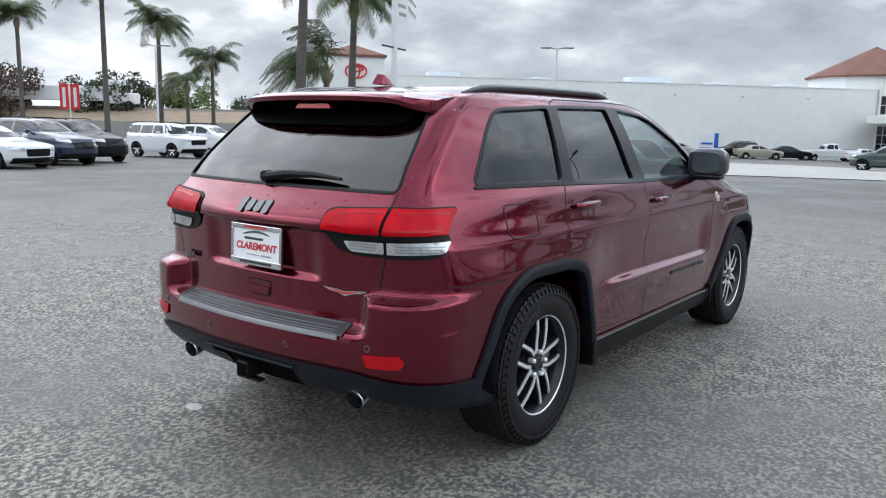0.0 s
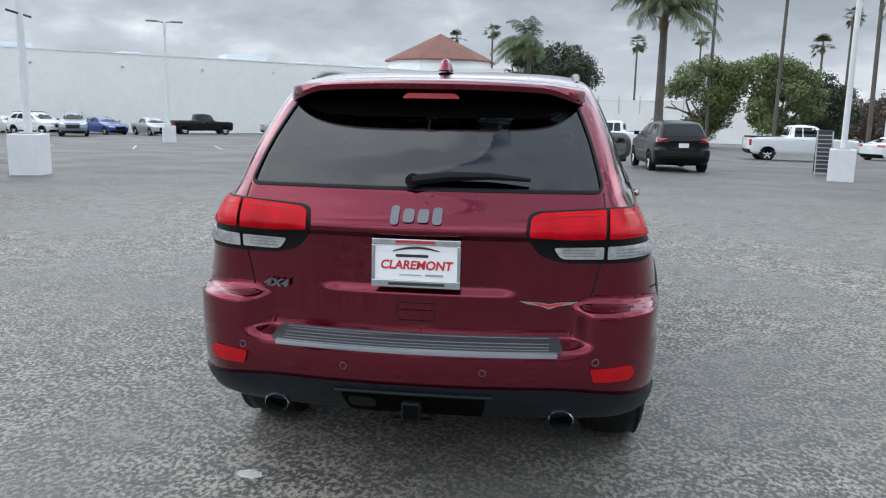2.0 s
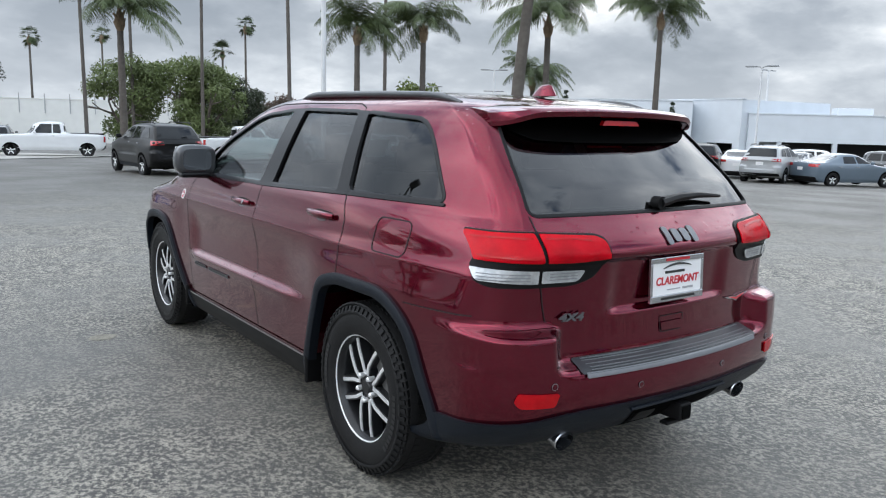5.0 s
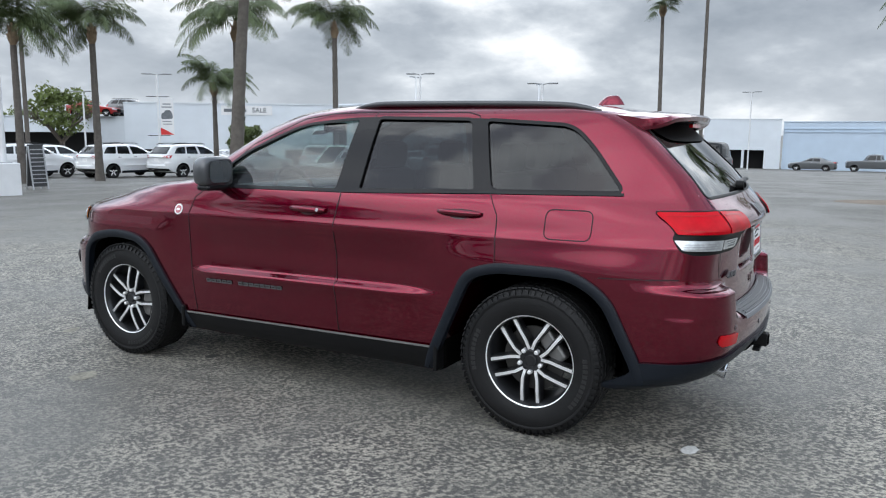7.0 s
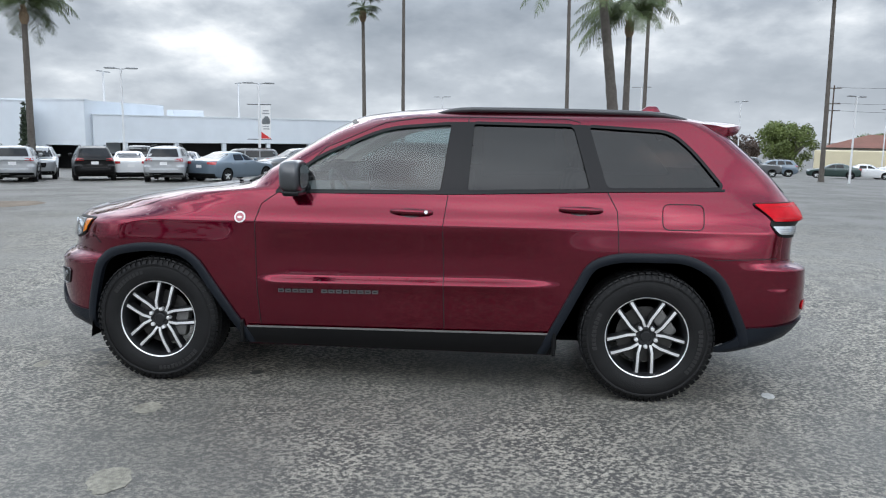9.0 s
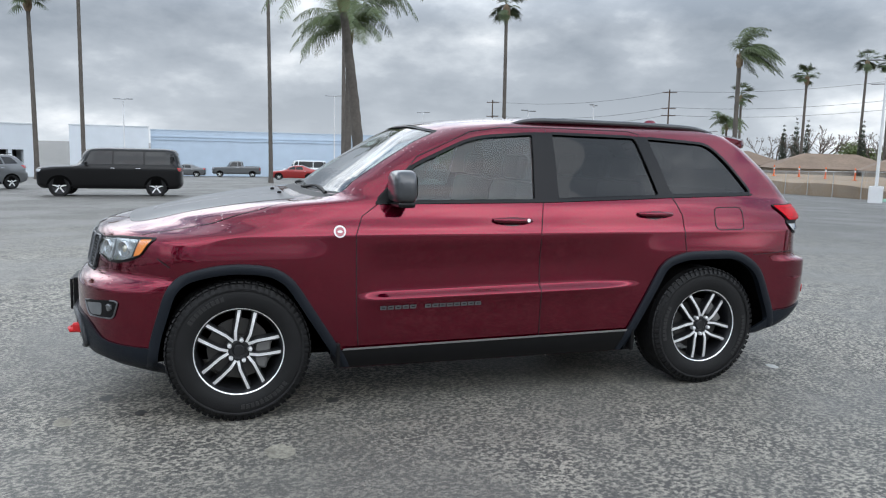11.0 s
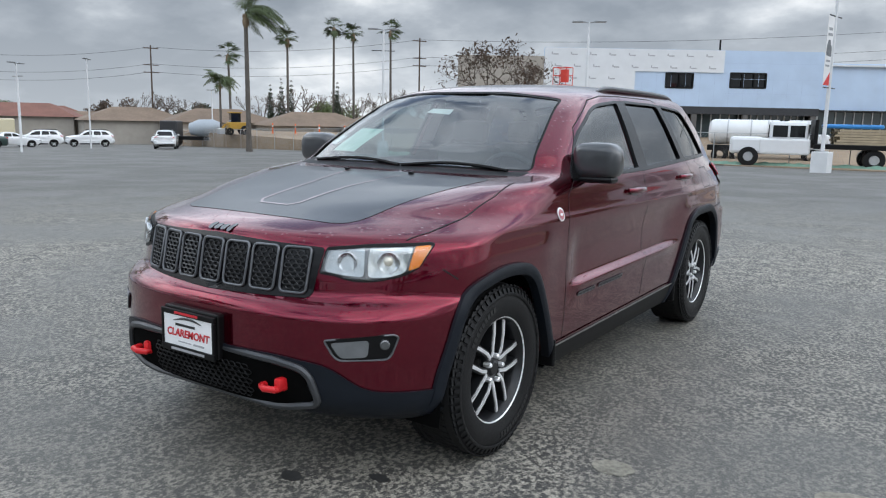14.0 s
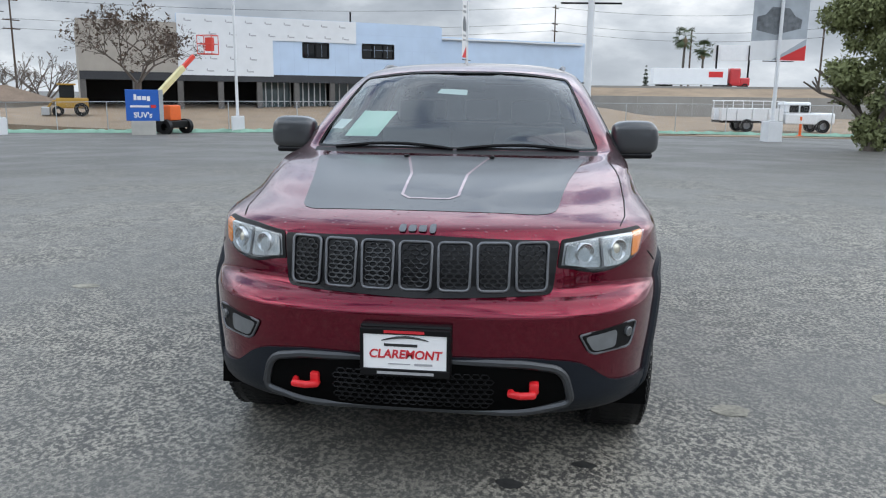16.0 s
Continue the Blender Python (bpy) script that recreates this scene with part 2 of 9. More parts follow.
# ---- the shell of a car body: level rings stacked from sill to roof ----
class Shell:
    """Half widths, front and rear ends by height, with rounded plan corners; the car looks along +Y."""

    def __init__(self, w, yf, lf, nf, yr, lr, nr, taper=None, dent=None, tail=None, back=None):
        self.w, self.yf, self.lf, self.nf, self.yr, self.lr, self.nr = w, yf, lf, nf, yr, lr, nr
        self.taper, self.dent, self.tail, self.back = taper, dent, tail, back
        self.cache = {}

    def half(self, z):
        """The half ring at a height, from front middle to rear middle, as dense points and their lengths from the front."""
        key = round(float(z), 4)
        if key in self.cache:
            return self.cache[key]
        w, yf, lf, nf, yr, lr, nr = (float(f(z)) for f in (self.w, self.yf, self.lf, self.nf, self.yr, self.lr, self.nr))
        if self.back:
            bow, rad = (float(f(z)) for f in self.back)
            lr = bow + rad
        gap = (yf - lf) - (yr + lr)
        if gap < 0.05:
            k = (yf - yr - 0.05) / (lf + lr)
            lf, lr = lf * k, lr * k
        th = np.linspace(0, np.pi / 2, 90)
        xf, yfr = w * np.sin(th) ** (2 / nf), (yf - lf) + lf * np.cos(th) ** (2 / nf)
        ys = np.linspace(yf - lf, yr + lr, 120)[1:-1]
        xr, yrr = w * np.cos(th) ** (2 / nr), (yr + lr) - lr * np.sin(th) ** (2 / nr)
        if self.back:
            # a bowed back with rounded corners
            ph = np.linspace(np.pi / 2, 0, 60)
            xr = np.r_[w - rad + rad * np.sin(ph), np.linspace(w - rad, 0, 61)[1:]]
            yrr = yr + bow * (xr / w) ** 2 + np.r_[rad * (1 - np.cos(ph)), np.zeros(60)]
            k = lr / (bow + rad)
            yrr = yr + (yrr - yr) * k
        x, y = np.r_[xf, np.full(len(ys), w), xr], np.r_[yfr, ys, yrr]
        edge = (x / w) ** 6
        if self.taper:
            x = x * (1 - self.taper(z) * np.clip(-y - 0.9, 0, None) ** 2)
        if self.dent:
            x = x + self.dent(y, z) * edge
        if self.tail:
            dx, dy = self.tail(x, y, z)
            x, y = x + dx, y + dy
        x[0] = x[-1] = 0
        s = np.r_[0, np.cumsum(np.hypot(np.diff(x), np.diff(y)))]
        self.cache[key] = x, y, s
        return self.cache[key]

    def side(self, y, z, off=0.0, sign=1):
        x, yy, s = self.half(z)
        k = np.argmax(x)
        xs = np.interp(-y, -yy, x)
        return Vector((sign * (xs + off), y, z))

    def front(self, s, z, off=0.0, sign=1):
        """A point by its distance along the ring from the front middle."""
        x, y, l = self.half(z)
        return self._on(x, y, l, s, z, off, sign)

    def rear(self, s, z, off=0.0, sign=1):
        x, y, l = self.half(z)
        return self._on(x, y, l, l[-1] - s, z, off, sign)

    def _on(self, x, y, l, s, z, off, sign):
        a, b = max(s - 0.01, 0), min(s + 0.01, l[-1])
        px, py = np.interp(s, l, x), np.interp(s, l, y)
        tx, ty = np.interp(b, l, x) - np.interp(a, l, x), np.interp(b, l, y) - np.interp(a, l, y)
        n = math.hypot(tx, ty) or 1
        return Vector((sign * (px - ty / n * off), py + tx / n * off, z))

    def front_x(self, x, z, off=0.0):
        """A point of the front by its sideways place."""
        px, py, l = self.half(z)
        k = int(np.argmax(px[:len(px) // 2 + 20]))
        return Vector((x, np.interp(abs(x), px[:k + 1], py[:k + 1]) + off, z))

    def rear_x(self, x, z, off=0.0):
        px, py, l = self.half(z)
        q, r = px[::-1], py[::-1]
        k = int(np.argmax(q > 0.97 * q[:160].max()))
        return Vector((x, np.interp(abs(x), q[:k + 1], r[:k + 1]) - off, z))

    def rings(self, zs, n, inset=0.0):
        verts, faces = [], []
        for z in zs:
            x, y, s = self.half(z)
            t = np.linspace(0, s[-1], n)
            if self.back:
                # the same share of points for the front, the flank, the corner and the back of every ring
                cuts = [s[k] for k in (0, 89, 208, 267, len(s) - 1)]
                t = np.concatenate([np.linspace(a, b, int(n * p) + 1)[:-1] for a, b, p in zip(cuts, cuts[1:], (.26, .30, .20, .24))] + [[s[-1]]])
            px, py = np.interp(t, s, x), np.interp(t, s, y)
            if inset:
                px, py = np.clip(px - inset, 0, None), py
            ring = [(a, b, z) for a, b in zip(px, py)] + [(-a, b, z) for a, b in zip(px[-2:0:-1], py[-2:0:-1])]
            verts += ring
        m = len(verts) // len(zs)
        for i in range(len(zs) - 1):
            for k in range(m):
                a, b = i * m + k, i * m + (k + 1) % m
                faces.append((a, a + m, b + m, b))
        faces.append(tuple(range(m)))
        top = (len(zs) - 1) * m
        faces.append(tuple(range(top + m - 1, top - 1, -1)))
        return verts, faces


def outline(points, radius=0.03, n=5):
    """Rounds the corners of a polygon of 2D points."""
    out, k = [], len(points)
    for i, p in enumerate(points):
        p, a, b = Vector(p[:2]), Vector(points[i - 1][:2]), Vector(points[(i + 1) % k][:2])
        r = points[i][2] if len(points[i]) > 2 else radius
        r = min(r, (a - p).length * 0.45, (b - p).length * 0.45)
        if r < 1e-4:
            out.append(tuple(p))
            continue
        p0, p1 = p + (a - p).normalized() * r, p + (b - p).normalized() * r
        for j in range(n + 1):
            t = j / n
            out.append(tuple((1 - t) ** 2 * p0 + 2 * t * (1 - t) * p + t * t * p1))
    return out


def patch(poly, place, thick=0.0, step=0.04, off=0.0):
    """A sheet with a 2D outline laid on a curved surface by place(a, b, off), with its edges turned in by thick."""
    bm = bmesh.new()
    vs = [bm.verts.new((p[0], p[1], 0)) for p in poly]
    bm.faces.new(vs)
    bmesh.ops.triangulate(bm, faces=bm.faces[:], ngon_method="EAR_CLIP")
    lo = [min(p[i] for p in poly) for i in (0, 1)]
    hi = [max(p[i] for p in poly) for i in (0, 1)]
    for ax in (0, 1):
        k = int((hi[ax] - lo[ax]) / step)
        for i in range(1, k + 1):
            co, no = [0, 0, 0], [0, 0, 0]
            co[ax], no[ax] = lo[ax] + (hi[ax] - lo[ax]) * i / (k + 1), 1
            bmesh.ops.bisect_plane(bm, geom=bm.verts[:] + bm.edges[:] + bm.faces[:], plane_co=co, plane_no=no, dist=1e-5)
    bmesh.ops.remove_doubles(bm, verts=bm.verts, dist=1e-4)
    flat = {v: (v.co.x, v.co.y) for v in bm.verts}
    rim = [e for e in bm.edges if len(e.link_faces) == 1]
    if thick:
        ex = bmesh.ops.extrude_edge_only(bm, edges=rim)
        for v in [g for g in ex["geom"] if isinstance(g, bmesh.types.BMVert)]:
            flat_v = (v.co.x, v.co.y)
            v.co = place(*flat_v, off - thick)
    for v, (a, b) in flat.items():
        v.co = place(a, b, off)
    bm.normal_update()
    return bm


def face_out(bm, centre=(0, 0, 0.8)):
    """Turns the sheet's faces away from the middle of its car."""
    c = Vector(centre)
    s = sum((f.normal.dot(f.calc_center_median() - c)) * f.calc_area() for f in bm.faces)
    if s < 0:
        bmesh.ops.reverse_faces(bm, faces=bm.faces)
    return bm


def strip(pts, width, place, off=0.002):
    """A narrow band along 2D points on a curved surface."""
    bm = bmesh.new()
    rows, P = [], [Vector(p) for p in pts]
    for i, p in enumerate(P):
        t = (P[min(i + 1, len(P) - 1)] - P[max(i - 1, 0)]).normalized()
        nrm = Vector((-t.y, t.x)) * width / 2
        rows.append([bm.verts.new(place(*(p + nrm), off)), bm.verts.new(place(*(p - nrm), off))])
    for a, b in zip(rows, rows[1:]):
        bm.faces.new((a[0], a[1], b[1], b[0]))
    return bm


def along(*pts, n=10):
    """More points on the straight lines between points."""
    out = []
    for a, b in zip(pts, pts[1:]):
        out += [(a[0] + (b[0] - a[0]) * i / n, a[1] + (b[1] - a[1]) * i / n) for i in range(n)]
    return out + [pts[-1]]


def boolean_cut(verts, faces, cutters):
    """The closed mesh less each of the cutters, as a new mesh."""
    me = mesh_of("cut", verts, faces, None, False)
    ob = new("cut", me)
    tools = []
    for c in cutters:
        t = new("cutter", c)
        md = ob.modifiers.new("b", "BOOLEAN")
        md.operation, md.solver, md.object = "DIFFERENCE", "EXACT", t
        tools.append(t)
    bpy.context.view_layer.update()
    dg = bpy.context.evaluated_depsgraph_get()
    res = bpy.data.meshes.new_from_object(ob.evaluated_get(dg))
    for o in [ob] + tools:
        bpy.data.objects.remove(o)
    return res, me


def take_normals(me, source):
    """Gives the cut mesh the smooth normals of the mesh it was cut from."""
    from_bm = bmesh.new()
    from_bm.from_mesh(source)
    bmesh.ops.recalc_face_normals(from_bm, faces=from_bm.faces)
    from_bm.normal_update()
    from mathutils.bvhtree import BVHTree
    bmesh.ops.triangulate(from_bm, faces=[f for f in from_bm.faces if len(f.verts) == 4])
    from_bm.normal_update()
    from_bm.faces.ensure_lookup_table()
    tree = BVHTree.FromBMesh(from_bm)
    from mathutils.interpolate import poly_3d_calc
    got = {}
    for v in me.vertices:
        co, no, idx, d = tree.find_nearest(v.co)
        if idx is None or d > 2e-3:
            continue
        f = from_bm.faces[idx]
        if len(f.verts) > 4:
            got[v.index] = f.normal.copy()
            continue
        ws = poly_3d_calc([w.co for w in f.verts], co)
        n = Vector((0, 0, 0))
        for w, k in zip(f.verts, ws):
            n += w.normal * k
        got[v.index] = n.normalized()
    me.shade_smooth()
    loops = [(0.0, 0.0, 0.0)] * len(me.loops)
    for p in me.polygons:
        skin = all(i in got and got[i].dot(p.normal) > 0.6 for i in p.vertices)
        for li in p.loop_indices:
            n = got[me.loops[li].vertex_index] if skin else p.normal
            loops[li] = tuple(n)
    me.normals_split_custom_set(loops)
    from_bm.free()

# ---- materials of the parked red car ----
def paint_material():
    m = mat("maroon_paint", (0.146, 0.0008, 0.0160), rough=0.16, metal=0.9, var=0.04, scale=3.0, coat=1.0, spec=0.0)
    nt = m.node_tree
    b = nt.nodes["Principled BSDF"]
    b.inputs["Coat Roughness"].default_value = 0.03
    b.inputs["Coat IOR"].default_value = 1.45
    rain_drops(m)
    return m


def rain_drops(m):
    """Fine drops of rain that stand on the upward faces of a painted surface."""
    nt = m.node_tree
    b = nt.nodes["Principled BSDF"]
    N, L = nt.nodes.new, nt.links.new
    tc = N("ShaderNodeTexCoord")
    vo = N("ShaderNodeTexVoronoi"); vo.inputs["Scale"].default_value = 34.0
    L(tc.outputs["Object"], vo.inputs["Vector"])
    mr = N("ShaderNodeMapRange"); mr.inputs[1].default_value, mr.inputs[2].default_value = 0.06, 0.22
    mr.inputs[3].default_value, mr.inputs[4].default_value = 1.0, 0.0
    L(vo.outputs["Distance"], mr.inputs[0])
    n = N("ShaderNodeTexNoise"); n.inputs["Scale"].default_value = 9.0
    L(tc.outputs["Object"], n.inputs["Vector"])
    th = N("ShaderNodeMapRange"); th.inputs[1].default_value, th.inputs[2].default_value = 0.42, 0.56
    L(n.outputs["Fac"], th.inputs[0])
    ge = N("ShaderNodeNewGeometry"); sp = N("ShaderNodeSeparateXYZ")
    L(ge.outputs["Normal"], sp.inputs[0])
    up = N("ShaderNodeMapRange"); up.inputs[1].default_value, up.inputs[2].default_value = 0.45, 0.8
    L(sp.outputs["Z"], up.inputs[0])
    a = N("ShaderNodeMath"); a.operation = "MULTIPLY"; L(mr.outputs[0], a.inputs[0]); L(th.outputs[0], a.inputs[1])
    c = N("ShaderNodeMath"); c.operation = "MULTIPLY"; L(a.outputs[0], c.inputs[0]); L(up.outputs[0], c.inputs[1])
    bp = N("ShaderNodeBump"); bp.inputs["Strength"].default_value, bp.inputs["Distance"].default_value = 0.9, 0.006
    L(c.outputs[0], bp.inputs["Height"]); L(bp.outputs[0], b.inputs["Coat Normal"])


PAINT = paint_material()
MIRRORCAP = mat("grey_mirror_cap", (0.040, 0.043, 0.048), 0.3, metal=0.2, var=0.05, coat=1.0)
CLAD = mat("grey_black_cladding", (0.0080, 0.0108, 0.0160), 0.44, spec=0.22, var=0.12, scale=14, bump=0.12, bscale=500)
BLACK = mat("black_plastic", (0.005, 0.005, 0.0055), 0.45, spec=0.2, var=0.2, scale=20)
GLOSSB = mat("gloss_black_trim", (0.008, 0.008, 0.009), 0.22, spec=0.22, var=0.05)
UNDER = mat("underbody_black", (0.003, 0.003, 0.003), 0.85, spec=0.03, var=0.3, scale=10)
SEAM = mat("panel_seam_dark", (0.006, 0.003, 0.004), 0.7, var=0.1)
RUBBER = mat("tyre_rubber", (0.0085, 0.0085, 0.009), 0.52, spec=0.25, var=0.25, scale=18, bump=0.15, bscale=160)
ALU = mat("machined_aluminium", (0.90, 0.905, 0.91), 0.36, metal=0.6, var=0.06, scale=30)
RIMDARK = mat("dark_rim_paint", (0.012, 0.0125, 0.014), 0.35, spec=0.3, var=0.15, scale=12, coat=0.3)
STEEL = mat("brake_steel", (0.07, 0.068, 0.066), 0.45, metal=0.8, var=0.15, scale=20)
CHROME = mat("satin_chrome", (0.55, 0.56, 0.58), 0.22, metal=1.0, var=0.04)
GREYTRIM = mat("satin_grey_trim", (0.15, 0.155, 0.165), 0.34, metal=0.7, var=0.08, scale=16)
REDLENS = mat("red_lamp_lens", (0.40, 0.002, 0.006), 0.12, spec=0.15, var=0.25, scale=25, coat=0.35)
REDLIT = mat("bright_red_lens", (0.47, 0.0012, 0.008), 0.12, spec=0.06, var=0.5, scale=9, coat=0.18)
CLEARLENS = mat("clear_reflector", (0.5, 0.52, 0.53), 0.12, metal=0.5, var=0.35, scale=60, coat=1.0)
AMBER = mat("amber_reflector", (0.85, 0.24, 0.02), 0.2, var=0.1, scale=50, coat=1.0)
LAMPIN = mat("lamp_chrome_bowl", (0.60, 0.62, 0.63), 0.12, metal=0.85, var=0.45, scale=12)
REDHOOK = mat("red_hook_paint", (0.65, 0.015, 0.02), 0.4, var=0.1, scale=30)
WHITEPLATE = mat("white_plate", (0.82, 0.82, 0.82), 0.35, var=0.03)
REDINK = mat("red_ink", (0.55, 0.02, 0.03), 0.5, var=0.03)
BLACKINK = mat("black_ink", (0.02, 0.02, 0.02), 0.5, var=0.03)
GREYINK = mat("grey_ink", (0.35, 0.35, 0.36), 0.5, var=0.03)
DECAL = mat("matt_black_decal", (0.034, 0.037, 0.041), 0.34, var=0.1, scale=8, coat=0.35)
rain_drops(DECAL)
SEATC = mat("black_seat_leather", (0.045, 0.045, 0.047), 0.55, var=0.15, scale=14)
DASH = mat("dark_dashboard", (0.03, 0.031, 0.033), 0.6, var=0.1)
PAPER = mat("pale_green_paper", (0.55, 0.74, 0.66), 0.7, var=0.03)
LETTERED = mat("white_paper", (0.75, 0.78, 0.78), 0.7, var=0.03)
GLASS_CLEAR = glass("windscreen_glass", (0.60, 0.70, 0.68), rough=0.035, base=0.165)
GLASS_FRONT = glass("front_door_glass", (0.38, 0.48, 0.475), base=0.080)
GLASS_DARK = glass("privacy_glass", (0.06, 0.07, 0.075), base=0.050)
GLASS_REAR = glass("rear_window_glass", (0.04, 0.045, 0.05), base=0.085)


def bell(a, b, c, d, t):
    return smooth01(a, b, t) * (1 - smooth01(c, d, t))


DENTZ = pairs((0.2, 0.0), (0.52, 0.0), (0.60, 0.006), (0.635, 0.015), (0.648, 0.017), (0.690, -0.020), (0.80, -0.026), (0.90, -0.014), (0.98, 0.0), (1.8, 0.0))
FLAREZ = pairs((0.2, 0.0), (0.6, 0.012), (0.86, 0.020), (0.98, 0.004), (1.05, 0.0), (1.8, 0.0))


def hero_dent(y, z):
    door = bell(-1.02, -0.62, 0.68, 0.83, y)
    flare = bell(0.85, 1.15, 1.75, 2.1, y) + bell(-2.15, -1.8, -1.15, -0.85, y)
    lift = z + .013 * (np.asarray(y) + .15)
    return door * DENTZ(lift) + flare * float(FLAREZ(z))



HERO_YR = pairs((.24, -1.98), (.30, -2.12), (.36, -2.31), (.42, -2.385), (.48, -2.428), (.53, -2.448), (.60, -2.455), (.65, -2.447), (.668, -2.42), (.685, -2.37), (.75, -2.362), (.9, -2.366), (1.04, -2.378), (1.056, -2.394), (1.068, -2.404), (1.078, -2.403), (1.2, -2.30), (1.3, -2.215), (1.4, -2.11), (1.5, -2.0), (1.57, -1.925), (1.61, -1.87), (1.64, -1.75), (1.67, -1.5), (1.69, -1.1), (1.70, -.75))


def hero_tail(x, y, z):
    """The rear bumper climbs beside the gate and carries a ledge round the corners."""
    c = smooth01(.555, .655, x) * smooth01(-2.0, -2.2, y)
    zz = float(np.interp(z, [0, .60, .790, .822, .98, 2], [0, .60, .655, .690, .98, 2]))
    dy = c * (float(HERO_YR(zz)) - float(HERO_YR(z)))
    # the shallow hollow round the plate
    dy = dy + float(np.interp(z, [.80, .835, .860, .95, 1.045, 1.06], [0, 0, .022, .018, .014, 0])) * (1 - smooth01(.29, .39, x)) * smooth01(-2.0, -2.2, y)
    ledge = float(np.interp(z, [.45, .790, .828], [0, 1, 0]))
    return .012 * ledge * smooth01(-1.90, -2.10, y) * smooth01(.5, .8, x), dy


HERO = Shell(
    w=pairs((.24, .86), (.30, .885), (.40, .908), (.62, .925), (.75, .927), (.90, .9295), (.985, .931), (.997, .9305), (1.006, .9275), (1.03, .9195), (1.10, .902), (1.17, .880), (1.21, .858), (1.30, .818), (1.40, .774), (1.50, .724), (1.57, .685), (1.61, .655), (1.645, .60), (1.67, .52), (1.69, .40), (1.70, .25)),
    yf=pairs((.24, 2.02), (.30, 2.20), (.36, 2.29), (.45, 2.312), (.60, 2.318), (.70, 2.318), (.745, 2.298), (.775, 2.26), (.85, 2.25), (.95, 2.225), (1.0, 2.195), (1.03, 2.11), (1.06, 1.97), (1.10, 1.78), (1.14, 1.54), (1.17, 1.30), (1.195, 1.06), (1.21, 1.00), (1.30, .87), (1.40, .72), (1.50, .57), (1.579, .45), (1.62, .36), (1.65, .22), (1.67, .06), (1.69, -.2), (1.70, -.45)),
    lf=pairs((.24, .6), (.5, .75), (.7, .75), (.8, .68), (.96, .65), (1.05, .95), (1.12, .85), (1.17, .5), (1.2, .42), (1.3, .45), (1.45, .5), (1.58, .55), (1.65, .6), (1.69, .5), (1.70, .35)),
    nf=pairs((.24, 2.8), (.7, 2.8), (.8, 2.3), (.96, 2.2), (1.05, 2.4), (1.12, 3), (1.2, 3.6), (1.3, 4.2), (1.5, 3.8), (1.58, 3.0), (1.70, 2.2)),
    yr=HERO_YR,
    lr=pairs((.24, .6), (1.70, .3)), nr=pairs((.24, 4), (1.70, 4)),
    back=(pairs((.24, .10), (.6, .125), (.8, .125), (1.1, .10), (1.2, .070), (1.5, .060), (1.6, .07), (1.70, .08)),
          pairs((.24, .20), (.6, .20), (.8, .18), (1.1, .15), (1.2, .115), (1.5, .105), (1.6, .14), (1.65, .22), (1.69, .30), (1.70, .22))),
    taper=pairs((.2, .012), (.8, .024), (1.0, .048), (1.1, .062), (1.2, .082), (1.45, .082), (1.7, .075)),
    dent=hero_dent,
    tail=hero_tail,
)
WB = 1.4575


def arch(c, a, b, z0=0.24, zc=0.36, n=28, power=2.5, lean=0.0):
    """The outline of a wheel arch, from its front foot over the top to its rear foot."""
    pts = [(c + a, z0)]
    for i in range(n + 1):
        t = math.pi * i / n
        cs, sn = math.cos(t), math.sin(t)
        pts.append((c + a * math.copysign(abs(cs) ** (2 / power), cs) + lean * sn, zc + b * abs(sn) ** (2 / power)))
    return pts + [(c - a, z0)]


def grow(poly, d):
    """Moves an outline outward by d."""
    P = [Vector(p) for p in poly]
    area = sum(a.x * b.y - b.x * a.y for a, b in zip(P, P[1:] + P[:1]))
    out = []
    for i, p in enumerate(P):
        a, b = P[i - 1], P[(i + 1) % len(P)]
        t = (b - a)
        if t.length < 1e-9:
            out.append(tuple(p))
            continue
        n = Vector((t.y, -t.x)).normalized() * (1 if area > 0 else -1)
        out.append(tuple(p + n * d))
    return out


def wheel_arch_line(axle, d=0.0, foot=.25):
    """The edge of a wheel opening with leaning straight sides and a flat top, moved inward by d; from its front foot to its rear foot."""
    if axle > 0:
        pts = [(.475, foot, .005), (.452, .45, .12), (.345, .80, .13), (.05, .868, .2), (-.245, .832, .14), (-.575, .31, .05), (-.60, foot, .005)]
    else:
        pts = [(.62, foot, .005), (.572, .37, .05), (.352, .822, .13), (.19, .874, .13), (-.21, .876, .13), (-.40, .768, .13), (-.565, .42, .10), (-.575, foot, .005)]
    line = grow(outline([(axle + y, z, r) for y, z, r in pts], n=6), -d)
    mid = line[7:-7]
    return [(axle + pts[0][0] - d, foot)] + mid + [(axle + pts[-1][0] + d, .345 if axle < 0 and foot > .2 else foot)]


W1 = outline([(.70, 1.185, .02), (.50, 1.365, .1), (.09, 1.545, .12), (-.30, 1.578, .02), (-.255, 1.195, .02)])
W2 = outline([(-.43, 1.582, .02), (-.405, 1.20, .02), (-1.115, 1.222, .03), (-1.015, 1.574, .03)])
W3 = outline([(-1.10, 1.572, .03), (-1.205, 1.228, .03), (-1.855, 1.24, .03), (-1.69, 1.44, .08), (-1.57, 1.545, .08)])
WS = outline([(-.745, 1.212, .03), (.745, 1.212, .03), (.675, 1.40, .1), (.595, 1.585, .03), (.3, 1.622, .2), (-.3, 1.622, .2), (-.595, 1.585, .03), (-.675, 1.40, .1)])
RW = outline([(-.664, 1.218, .03), (.664, 1.218, .03), (.620, 1.40, .1), (.55, 1.575, .05), (-.55, 1.575, .05), (-.620, 1.40, .1)])


